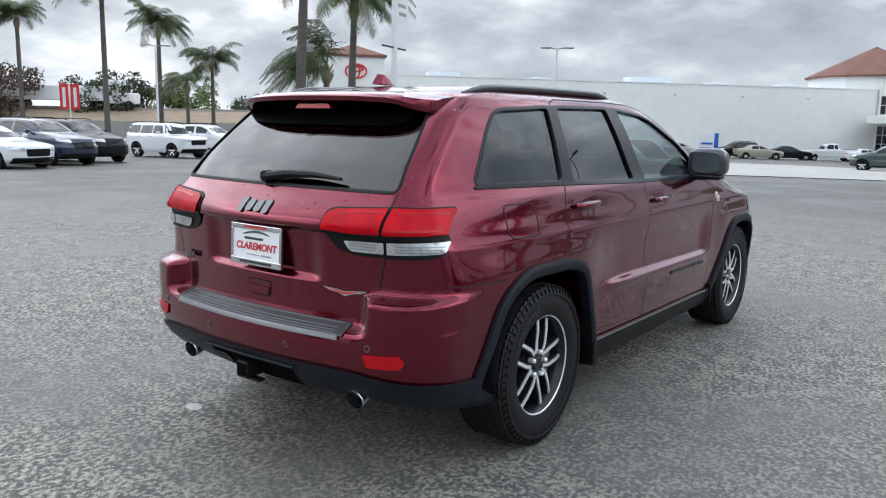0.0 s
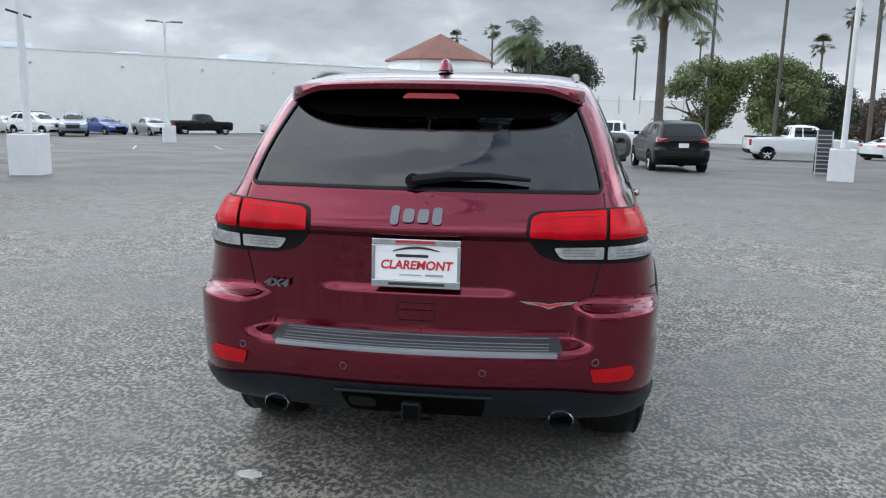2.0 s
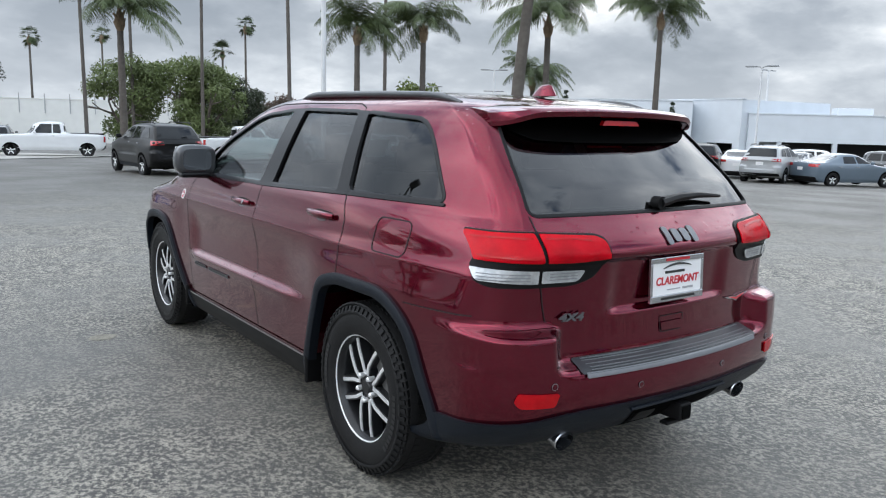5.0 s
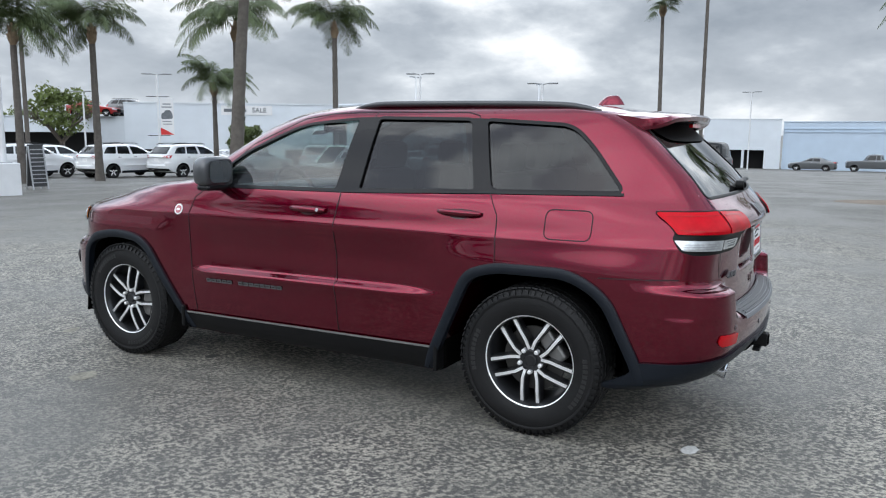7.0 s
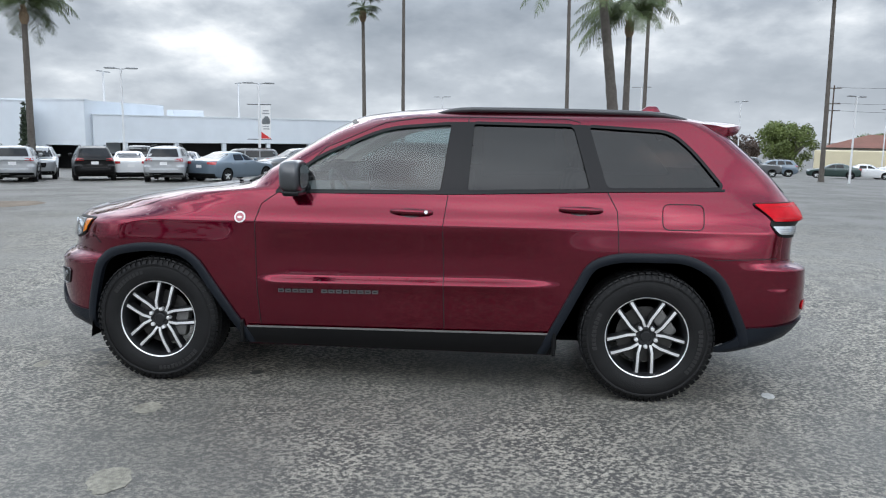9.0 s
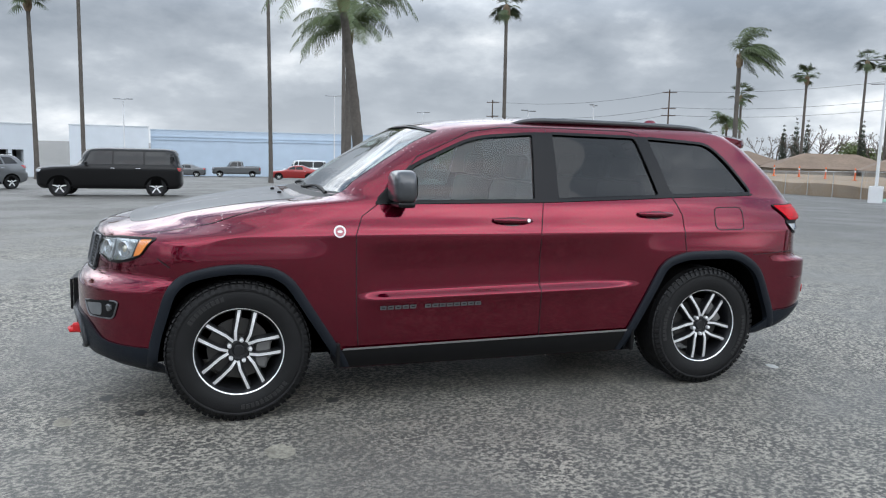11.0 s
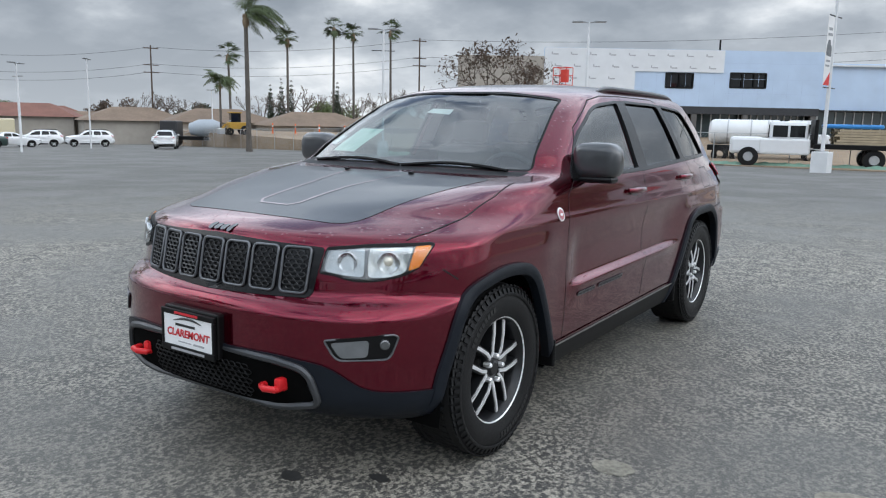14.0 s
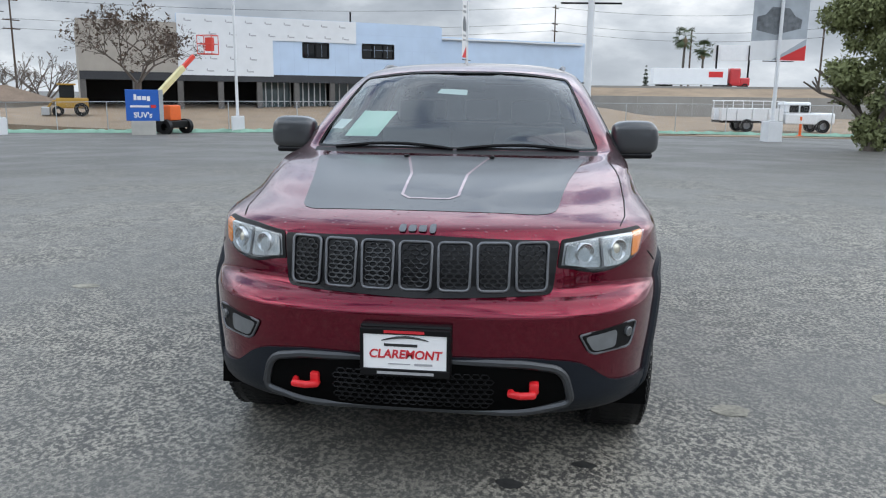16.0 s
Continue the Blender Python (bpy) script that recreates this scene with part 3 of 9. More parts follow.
def prism(poly, axis, a, b):
    bm = bmesh.new()
    f = (lambda p, t: (t, p[0], p[1])) if axis == "X" else (lambda p, t: (p[0], t, p[1]))
    lo, hi = [bm.verts.new(f(p, a)) for p in poly], [bm.verts.new(f(p, b)) for p in poly]
    bm.faces.new(lo); bm.faces.new(hi[::-1])
    for i in range(len(poly)):
        j = (i + 1) % len(poly)
        bm.faces.new((lo[i], hi[i], hi[j], lo[j]))
    bmesh.ops.recalc_face_normals(bm, faces=bm.faces)
    return bm


def joined(bms):
    me, out = bpy.data.meshes.new("tmp"), bmesh.new()
    for b in bms:
        b.to_mesh(me); b.free(); out.from_mesh(me)
    bpy.data.meshes.remove(me)
    return out


def side_place(sign, shell=None):
    sh = shell or HERO
    return lambda y, z, off: sh.side(y, z, off, sign)


def front_place(sign, shell=None):
    sh = shell or HERO
    return lambda s, z, off: sh.front(abs(s), z, off, sign if s >= 0 else -sign)


def rear_place(sign, shell=None):
    sh = shell or HERO
    return lambda s, z, off: sh.rear(abs(s), z, off, sign if s >= 0 else -sign)


def hero_body(car):
    zs = sorted(set(np.round(np.r_[np.linspace(.24, .62, 20), np.linspace(.62, .86, 38), np.linspace(.86, .98, 12), np.linspace(.98, 1.21, 34), np.linspace(1.21, 1.6, 30), np.linspace(1.6, 1.70, 22)], 4)))
    verts, faces = HERO.rings(zs, 220)
    cav = Shell(w=lambda z: HERO.w(z) - .05, yf=lambda z: min(float(HERO.yf(z)) - .06, 1.0), lf=HERO.lf, nf=HERO.nf,
                yr=lambda z: HERO.yr(z) + .13, lr=HERO.lr, nr=HERO.nr, taper=HERO.taper, back=HERO.back)
    cv, cf = cav.rings(np.linspace(.93, 1.635, 24), 60)
    wells = joined([prism(wheel_arch_line(c, .040, .10), "X", *sorted((sg * .50, sg * 1.2))) for c in (WB, -WB) for sg in (1, -1)])
    wins = joined([prism(w, "X", *sorted((sg * .45, sg * 1.2))) for w in (W1, W2, W3) for sg in (1, -1)])
    ends = joined([prism(WS, "Y", .05, 1.6), prism(RW, "Y", -2.6, -1.6)])
    cut, src = boolean_cut(verts, faces, [mesh_of("c", cv, cf), bm_mesh("w", wells), bm_mesh("s", wins), bm_mesh("e", ends)])
    src.update()
    take_normals(cut, src)
    cut.materials.clear()
    cut.materials.append(PAINT)
    cut.materials.append(UNDER)
    cut.materials.append(mat("pale_headliner", (0.36, 0.36, 0.34), 0.9, var=0.05))
    for p in cut.polygons:
        c = p.center
        inner = False
        if c.z < .92:
            xs = HERO.side(max(min(c.y, 2.1), -2.2), c.z).x
            inner = abs(c.x) < xs - .03 and abs(c.y) < 2.0 or c.z < .245
        elif c.z < 1.64:
            x, y, s = HERO.half(c.z)
            inner = abs(c.x) < np.interp(-c.y, -y, x) - .02 and c.y > HERO.rear_x(min(abs(c.x), .55), c.z).y + .03 and c.y < float(HERO.front_x(min(abs(c.x), .8), c.z).y) - .03
        p.material_index = (2 if c.z > 1.30 else 1) if inner else 0
    cut.name = "body_shell"
    return part("body_shell", cut, None, car, "maroon painted steel body with rain drops")


def ribbon(a, b, place, thick, name, material, parent, label="", off=.02):
    """A band between two 2D lines with the same number of points, laid on the body and turned in at its edges."""
    bm = bmesh.new()
    k = 5
    rows, ends = [], list(zip(a, b))
    fine_ = []
    for (p, q), (p1, q1) in zip(ends, ends[1:]):
        m = max(1, int(max((Vector(p1) - Vector(p)).length, (Vector(q1) - Vector(q)).length) / .04))
        fine_ += [(Vector(p).lerp(Vector(p1), i / m), Vector(q).lerp(Vector(q1), i / m)) for i in range(m)]
    for p, q in fine_ + ends[-1:]:
        p, q = Vector(p), Vector(q)
        row = [place(*p, -thick)]
        for i in range(k):
            t = i / (k - 1)
            row.append(place(*(p.lerp(q, t)), off * (1 - .35 * (2 * t - 1) ** 4)))
        row.append(place(*q, -thick))
        rows.append([bm.verts.new(v) for v in row])
    for r, s in zip(rows, rows[1:]):
        for i in range(len(r) - 1):
            bm.faces.new((r[i], r[i + 1], s[i + 1], s[i]))
    bmesh.ops.recalc_face_normals(bm, faces=bm.faces)
    return part(name, face_out(bm), material, parent, label, smooth=True)


def text_mesh(body, size, material, depth=0.001, bold=0.0, shear=0.0):
    cu = bpy.data.curves.new("txt", "FONT")
    cu.body, cu.size, cu.align_x, cu.align_y = body, size, "CENTER", "CENTER"
    cu.extrude, cu.offset, cu.shear = depth, bold, shear
    o = new("txt", cu)
    bpy.context.view_layer.update()
    me = bpy.data.meshes.new_from_object(o.evaluated_get(bpy.context.evaluated_depsgraph_get()))
    bpy.data.objects.remove(o)
    me.materials.clear()
    me.materials.append(material)
    return me


def wheel_tyre():
    """Tyre profile along the axle (outer face towards +x)."""
    prof = [(-.118, .238), (-.128, .262), (-.132, .300), (-.128, .338), (-.112, .366), (-.095, .376), (-.03, .381), (.03, .381), (.095, .376), (.112, .366), (.128, .338), (.132, .300), (.128, .262), (.118, .238), (.09, .228), (-.09, .228)]
    return lathe(prof, 72, closed=True)


def tread():
    """Raised shoulder and centre blocks round the tyre."""
    bm = bmesh.new()
    n = 64
    for k in range(n):
        a = 2 * math.pi * k / n
        R = Matrix.Rotation(a, 4, "X")
        for x0, x1, r, dz, tw in ((-.118, -.078, .374, .028, .2), (-.068, -.026, .3795, .029, -.25), (-.018, .020, .380, .029, .25), (.028, .068, .3795, .029, -.25), (.078, .118, .374, .028, .2)):
            tilt = -.42 if x0 < -.07 else (.42 if x1 > .07 else 0)
            box(bm, -(x1 - x0) / 2, (x1 - x0) / 2, -dz / 2, dz / 2, -.006, .002, m=R @ Matrix.Translation(((x0 + x1) / 2, 0, r - (.004 if tilt else 0))) @ Matrix.Rotation(-tilt, 4, "Y") @ Matrix.Rotation(tw, 4, "Z"))
        # biting blocks on the sidewalls, long and short in turn
        for sg in (1, -1):
            box(bm, -.004, .004, -.009, .009, -.013 - .006 * (k % 2), .013, m=R @ Matrix.Translation((sg * .1245, 0, .352)) @ Matrix.Rotation(sg * -.42, 4, "Y"))
    return bm


def spoke_pair(bmf, bms):
    """One pair of spokes on +z: bright machined faces on a dark body."""
    for sg in (1, -1):
        line = [(.028, .050), (.034, .075), (.0395, .098), (.041, .16), (.043, .233)]
        for bm, x, hw, dep in ((bmf, .095, .0070, .007), (bms, .090, .0140, .05)):
            ring = []
            for i, (a, r) in enumerate(line):
                q0, q1 = Vector(line[max(i - 1, 0)]), Vector(line[min(i + 1, 4)])
                t = (q1 - q0).normalized()
                n = Vector((t.y, -t.x)) * (hw if i < 4 else hw * 1.2)
                dx = (-.006, -.001, .0, -.002, -.012)[i]
                pts = [(x + dx, sg * (a - n.x), r - n.y), (x + dx, sg * (a + n.x), r + n.y), (x + dx - dep, sg * (a + n.x * 1.15), r + n.y), (x + dx - dep, sg * (a - n.x * 1.15), r - n.y)]
                ring.append([bm.verts.new(p) for p in pts])
            for r0, r1 in zip(ring, ring[1:]):
                for i in range(4):
                    bm.faces.new((r0[i], r0[(i + 1) % 4], r1[(i + 1) % 4], r1[i]))
            bm.faces.new(ring[0]); bm.faces.new(ring[-1])


def hero_wheel():
    """A wheel whose outer face looks along +x."""
    w = thing("wheel", "eighteen inch machined and black alloy wheel with all-terrain tyre", "wheel")
    ty = part("tyre", wheel_tyre(), RUBBER, w, "black all-terrain tyre", smooth=True)
    part("tread", tread(), RUBBER, ty)
    side = lathe([(.1325, .330), (.1345, .334), (.1345, .342), (.1315, .345)], 72)
    part("sidewall_ring", side, RUBBER, ty, smooth=True)
    GREYRUB = mat("raised_sidewall_mark", (.014, .014, .0145), .45, var=.2, scale=20)
    for a0, n_ in ((.5, 9), (3.4, 11)):
        for k in range(n_):
            a = a0 + k * .085
            part("sidewall_mark", boxm(-.0015, .0015, -.009, .009, -.012, .012), GREYRUB, ty, m=Matrix.Rotation(a, 4, "X") @ Matrix.Translation((.1325, 0, .300)))
    rim = part("rim", lathe([(.108, .237), (.112, .233), (.106, .226), (.05, .212), (-.09, .205), (-.115, .235)], 72), RIMDARK, w, "black alloy rim barrel", smooth=True)
    part("rim_lip", lathe([(.102, .2295), (.112, .231), (.1150, .236), (.112, .2405), (.102, .241)], 72, closed=True), ALU, w, "bright machined rim edge", smooth=True)
    for k in range(5):
        f, s = bmesh.new(), bmesh.new()
        spoke_pair(f, s)
        R = Matrix.Rotation(2 * math.pi * k / 5, 4, "X")
        for b in (f, s):
            bmesh.ops.recalc_face_normals(b, faces=b.faces)
            bmesh.ops.transform(b, matrix=R, verts=b.verts)
        sp = part("spoke", s, RIMDARK, w, "black spoke pair with machined faces")
        part("machined_face", f, ALU, sp)
    hub = part("hub", lathe([(.04, .0), (.04, .060), (.078, .058), (.084, .048), (.082, .034), (.088, .032), (.092, .027), (.092, 0.0001)], 32), RIMDARK, w, "black hub with centre cap", smooth=True)
    for k in range(5):
        a = -2 * math.pi * k / 5
        part("lug_nut", lathe([(.070, .0125), (.102, .0115), (.107, .007), (.107, .0001)], 8), ALU, hub, m=Matrix.Translation((0, .058 * math.sin(a), .058 * math.cos(a))))
    disc = part("brake_disc", lathe([(.01, .165), (.028, .165), (.028, .08), (.05, .075), (.05, .0001)], 40), STEEL, w, "grey brake disc", smooth=True)
    cal = bmesh.new()
    box(cal, -.01, .062, .085, .165, -.085, .085, .014)
    part("brake_caliper", cal, mat("caliper_metal", (.20, .198, .195), .4, metal=.6, var=.2, scale=20), w, "bare metal brake caliper")
    return w


def hero_plate(car, m, name):
    """Dealer plate in a chrome frame, its face looking along -y of m."""
    p = part(name, boxm(-.155, .155, -.006, .006, -.078, .078, .004), WHITEPLATE, car, "white dealer plate with red lettering in a chrome frame", m=m)
    fr = bmesh.new()
    for x0, x1, z0, z1 in ((-.163, .163, .064, .086), (-.163, .163, -.092, -.064), (-.163, -.150, -.064, .064), (.150, .163, -.064, .064)):
        box(fr, x0, x1, -.011, .004, z0, z1, .003)
    part("plate_frame", fr, CHROME if "rear" in name else BLACK, p, "chrome plate frame" if "rear" in name else "black plate frame")
    R = Matrix.Rotation(radians(90), 4, "X")
    part("plate_word", text_mesh("CLAREMONT", .044, REDINK, .0006, .0012, .15), None, p, m=Matrix.Translation((0, -.0075, -.010)) @ R)
    part("plate_bar", boxm(-.075, .045, -.0078, -.006, .020, .030), BLACKINK, p)
    part("frame_bar", boxm(-.10, .105, -.0125, -.010, -.083, -.073), BLACKINK if "rear" in name else GREYINK, p)
    part("frame_bar", boxm(-.075, .07, -.0125, -.010, .070, .080), REDINK, p)
    arc = bmesh.new()
    tube(arc, [(-.085 + .17 * t, -.0076, .034 + .022 * math.sin(math.pi * (t * .75 + .1))) for t in np.linspace(0, 1, 12)], [.0018 + .003 * math.sin(math.pi * t) for t in np.linspace(0, 1, 12)], 6)
    part("plate_arc", arc, BLACKINK, p)
    small = bmesh.new()
    box(small, -.06, .02, -.0078, -.006, -.047, -.043); box(small, .035, .10, -.0078, -.006, -.049, -.041)
    part("plate_small_print", small, GREYINK, p)
    return p


def build_hero():
    car = thing("suv", "maroon five-door sport utility vehicle, wet with rain, parked on asphalt", "car")
    hero_body(car)
    # underbody
    ub = bmesh.new()
    box(ub, -.5, .5, -1.85, 1.8, .24, .9, .03); box(ub, -.5, .5, -2.25, -1.8, .39, .9, .03); box(ub, -.5, .5, 1.75, 2.1, .33, .9, .03); box(ub, -.86, .86, -.95, .92, .235, .5, .03)
    part("underbody", ub, UNDER, car, "black underbody")
    for sg in (1, -1):
        S, F, R = side_place(sg), front_place(sg), rear_place(sg)
        # glass and its surrounds
        for w, g, nm in ((W1, GLASS_FRONT, "front_door_window"), (W2, GLASS_DARK, "rear_door_window"), (W3, GLASS_DARK, "quarter_window")):
            ob = part(nm, face_out(patch(grow(w, .006), S, 0, .05, -.012)), g, car, "tinted side window with rain drops" if g is GLASS_FRONT else "dark privacy glass side window", smooth=True)
            ob.visible_shadow = False
            a, b = grow(w, -.001), grow(w, .016)
            ribbon(a + a[:1], b + b[:1], S, .02, "window_trim", GLOSSB, ob, "black window surround", .004)
        belt = along((.72, 1.172), (-.33, 1.183), (-1.2, 1.213), (-1.87, 1.226), n=12)
        part("belt_trim", strip(belt, .012, S, .006), GLOSSB, car, "thin dark belt moulding")
        part("pillar_cover", patch(outline([(-.298, 1.592, .005), (-.250, 1.186, .005), (-.408, 1.190, .005), (-.434, 1.594, .005)]), S, .01, .04, .004), GLOSSB, car, "gloss black door pillar cover", smooth=True)
        part("pillar_cover", patch(outline([(-1.012, 1.586, .005), (-1.112, 1.212, .005), (-1.208, 1.218, .005), (-1.103, 1.584, .005)]), S, .01, .04, .004), GLOSSB, car, "gloss black door pillar cover", smooth=True)
        # panel seams
        seams = {"front_door_seam": along((.585, 1.29), (.66, 1.20), (.80, 1.10), (.835, 1.0), (.83, .6), (.815, .375), n=8),
                 "middle_door_seam": along((-.40, 1.62), (-.365, 1.45), (-.30, 1.18), (-.275, 1.0), (-.285, .6), (-.29, .375), n=8),
                 "rear_door_seam": along((-1.05, 1.60), (-1.20, 1.22), (-1.262, 1.1), (-1.275, .86), n=8),
                 "roof_door_seam": along((.585, 1.29), (.45, 1.43), (.10, 1.585), (-.1, 1.615), (-.40, 1.622), (-.98, 1.618), (-1.05, 1.60), n=6),
                 "bumper_seam": along((-1.80, .842), (-2.03, .850), (-2.16, .856), n=8)}
        for nm, pts in seams.items():
            part(nm, strip(pts, .0045, S, .0022), SEAM, car)
        part("fender_seam", strip(along((1.86, .885), (1.80, .84), n=4), .006, S, .002), SEAM, car)
        fuel = outline([(-1.515, 1.145, .04), (-1.515, 1.005, .04), (-1.745, 1.005, .04), (-1.745, 1.145, .04)])
        fd = part("fuel_door_seam", strip(fuel + fuel[:1], .005, S, .002), SEAM, car)
        # badge on the front wing
        bd = patch([(.925 + .033 * math.cos(a), 1.02 + .033 * math.sin(a)) for a in np.linspace(0, 2 * math.pi, 24)[:-1]], S, .003, .05, .004)
        b = part("round_badge", bd, WHITEPLATE, car, "round white and red wing badge")
        part("badge_bar", patch([(.925 + .024 * math.cos(a), 1.02 + .024 * math.sin(a)) for a in np.linspace(0, 2 * math.pi, 20)[:-1]], S, .002, .05, .006), mat("faded_badge_red", (.48, .16, .18), .4, var=.1), b)
        part("badge_core", patch([(.925 + .015 * math.cos(a), 1.02 + .007 * math.sin(a)) for a in np.linspace(0, 2 * math.pi, 16)[:-1]], S, .001, .05, .0075), WHITEPLATE, b)
        # name bars on the door
        for y0, n in ((.698, 5), (.437, 8)):
            for i in range(n):
                y = y0 - i * .0432
                part("name_letter", patch([(y, .578 + .012 * (.7 - y)), (y - .036, .579 + .012 * (.7 - y)), (y - .036, .601 + .012 * (.7 - y)), (y, .600 + .012 * (.7 - y))], S, .003, .05, .006), GREYTRIM, car)
                part("letter_core", strip([(y - .008, .590 + .012 * (.7 - y)), (y - .028, .590 + .012 * (.7 - y))], .006, S, .0075), SEAM, car)
        # arches and sills
        for c in (WB, -WB):
            a, b = wheel_arch_line(c, .052), wheel_arch_line(c)
            ribbon(a, b, S, .03, "wheel_arch_flare", CLAD, car, "dark grey plastic wheel arch flare", .022)
            n = 26
            lin = bmesh.new()
            ar = wheel_arch_line(c, .036)
            v0 = [lin.verts.new((sg * .5, *p)) for p in ar]; v1 = [lin.verts.new((sg * .90, *p)) for p in ar]
            for i in range(len(ar) - 1):
                lin.faces.new((v0[i], v0[i + 1], v1[i + 1], v1[i]))
            part("wheel_arch_liner", lin, UNDER, car, "black wheel arch liner")
        a, b = along((.94, .245), (-.94, .245), n=30), along((.94, .352), (-.94, .372), n=30)
        ribbon(a, b, S, .04, "sill_cladding", BLACK, car, "dark grey sill cladding", .012)
        part("sill_strip", strip(along((.90, .360), (-.93, .382), n=24), .012, S, .014), CHROME, car, "thin bright sill strip")
        # mud flap behind the front wheel
        mf = boxm(-.10, .10, -.012, .012, .25, .40, .01)
        part("mud_flap", mf, BLACK, car, m=Matrix.Translation((sg * .83, -.93, 0)))
        part("mud_flap", boxm(-.10, .10, -.012, .012, .26, .40, .01), BLACK, car, m=Matrix.Translation((sg * .83, .93, 0)))
        # door handles
        for y, z in ((.025, 1.076), (-.94, 1.109)):
            h = bmesh.new()
            pts = [S(y - .235 * t, z - .004 * t, .010 + .022 * math.sin(math.pi * t) ** .5) for t in np.linspace(0, 1, 14)]
            tube(h, pts, [.012 + .006 * math.sin(math.pi * t) ** .5 for t in np.linspace(0, 1, 14)], 10)
            hd = part("door_handle", h, PAINT, car, "body-coloured pull handle", smooth=True)
            # both patches lie flat; the hollow's shade is put into their dark colours
            gap = [(y - .115 + .108 * math.cos(a), z + .002 + .013 * math.sin(a)) for a in np.linspace(0, 2 * math.pi, 24)[:-1]]
            part("handle_recess", patch(gap, S, 0, .05, .0022), SEAM, hd)
            cup = [(y - .115 + .066 * math.cos(a), z - .010 + .026 * math.sin(a)) for a in np.linspace(0, 2 * math.pi, 24)[:-1]]
            part("handle_cup", patch(cup, S, 0, .03, .0016), mat("shaded_maroon", (.030, .001, .005), .3, var=.1, coat=1.0), hd, smooth=True)
            if y > 0:
                part("key_lock", patch([(y - .205 + .010 * math.cos(a), z + .010 * math.sin(a)) for a in np.linspace(0, 2 * math.pi, 14)[:-1]], S, .004, .05, .042), CHROME, hd)
        # mirror
        mm = bmesh.new()
        bmesh.ops.create_uvsphere(mm, u_segments=28, v_segments=18, radius=1.0)
        q = lambda a, n: math.copysign(abs(a) ** n, a)
        for v in mm.verts:
            x, y, z = v.co
            slim = 1 - .22 * max(0, z) * max(0, q(x, .4))
            v.co = Vector((.128 * q(x, .42) * slim, .078 * q(y, .6) * (1.0 if y > 0 else .60), .092 * q(z, .42) + .010 * x - (.012 * max(0, x) if z > 0 else 0)))
        mir = part("door_mirror", mm, MIRRORCAP, car, "dark grey door mirror", smooth=True, m=Matrix.Translation((sg * .958, .575, 1.268)) @ Matrix.Diagonal((sg, 1, 1, 1)))
        gm = bmesh.new()
        vs = [gm.verts.new((.088 * math.copysign(abs(math.cos(a)) ** .5, math.cos(a)), -.050, .066 * math.copysign(abs(math.sin(a)) ** .5, math.sin(a)))) for a in np.linspace(0, 2 * math.pi, 32)[:-1]]
        gm.faces.new(vs)
        bmesh.ops.recalc_face_normals(gm, faces=gm.faces)
        part("mirror_glass", gm, mat("mirror_silver", (.30, .32, .34), .02, metal=1, var=0.0), mir)
        part("mirror_lower", boxm(-.108, .096, -.040, .058, -.112, -.078, .014), GLOSSB, mir, "gloss black mirror base")
        arm = bmesh.new()
        tube(arm, [(sg * .80, .565, 1.195), (sg * .88, .570, 1.175), (sg * .95, .575, 1.172)], [.035, .026, .022], 10)
        part("mirror_arm", arm, GLOSSB, car, smooth=True)
        part("mirror_sail", patch(outline([(.72, 1.178, .01), (.60, 1.29, .02), (.53, 1.18, .01)]), S, .01, .03, .006), BLACK, car)
        # roof rail
        rl = bmesh.new()
        path = [(sg * (.585 - .02 * max(0, -y - 1.2)), y, z) for y, z in zip(np.linspace(-.20, -1.68, 22), 1.642 + .026 * np.array([0, .55, .85] + [1.0] * 15 + [.95, .8, .45, .0]) - .02 * np.linspace(0, 1, 22) ** 3)]
        tube(rl, path, [.007, .013] + [.017] * 18 + [.014, .008], 10)
        part("roof_rail", rl, mat("satin_rail_black", (.03, .032, .036), .35, var=.1, coat=.4), car, "black roof rail", smooth=True)
        # wheels
        for y in (WB, -WB):
            src = WHEEL
            c = copy_thing(src, Matrix.Translation((sg * .80, y, .381)) @ (Matrix.Identity(4) if sg > 0 else Matrix.Rotation(math.pi, 4, "Z")) @ Matrix.Rotation(radians({(1, 1): 20, (1, 0): -10, (-1, 1): -12, (-1, 0): 36}[sg, int(y > 0)]), 4, "X"))
            c.parent = car
            del c["category"]
        # head lamp
        ho = outline([(.522, .868, .012), (.535, .968, .012), (.70, .984, .03), (.935, .988, .012), (.950, .978, .010), (.905, .892, .015), (.845, .862, .03), (.74, .842, .03), (.66, .842, .03), (.58, .862, .02)])
        hl = part("head_lamp", face_out(patch(ho, F, .01, .035, .004)), BLACK, car, "headlamp with bright reflectors and amber corner", smooth=True)
        part("lamp_bowl", face_out(patch(grow(ho, -.013), F, 0, .02, .0055)), mat("dark_lamp_bezel", (.22, .23, .24), .25, metal=.7, var=.3, scale=20), hl, smooth=True)

        def bowl(poly, depth, nm, lab):
            cx = sum(p[0] for p in poly) / len(poly)
            cz = sum(p[1] for p in poly) / len(poly)
            rx, rz = max(abs(p[0] - cx) for p in poly), max(abs(p[1] - cz) for p in poly)
            facet = lambda a, b: .00025 * math.sin(a * 150 + b * 90)
            put = lambda a, b, off: F(a, b, off + depth * (((a - cx) / rx) ** 2 + ((b - cz) / rz) ** 2) * .5 + facet(a, b))
            return part(nm, face_out(patch(poly, put, 0, .012, .0075)), LAMPIN, hl, lab, smooth=True)

        bowl(outline([(.545, .880, .015), (.555, .952, .012), (.685, .968, .012), (.700, .862, .02), (.62, .868, .02)]), .008, "reflector_bowl", "bright faceted reflector")
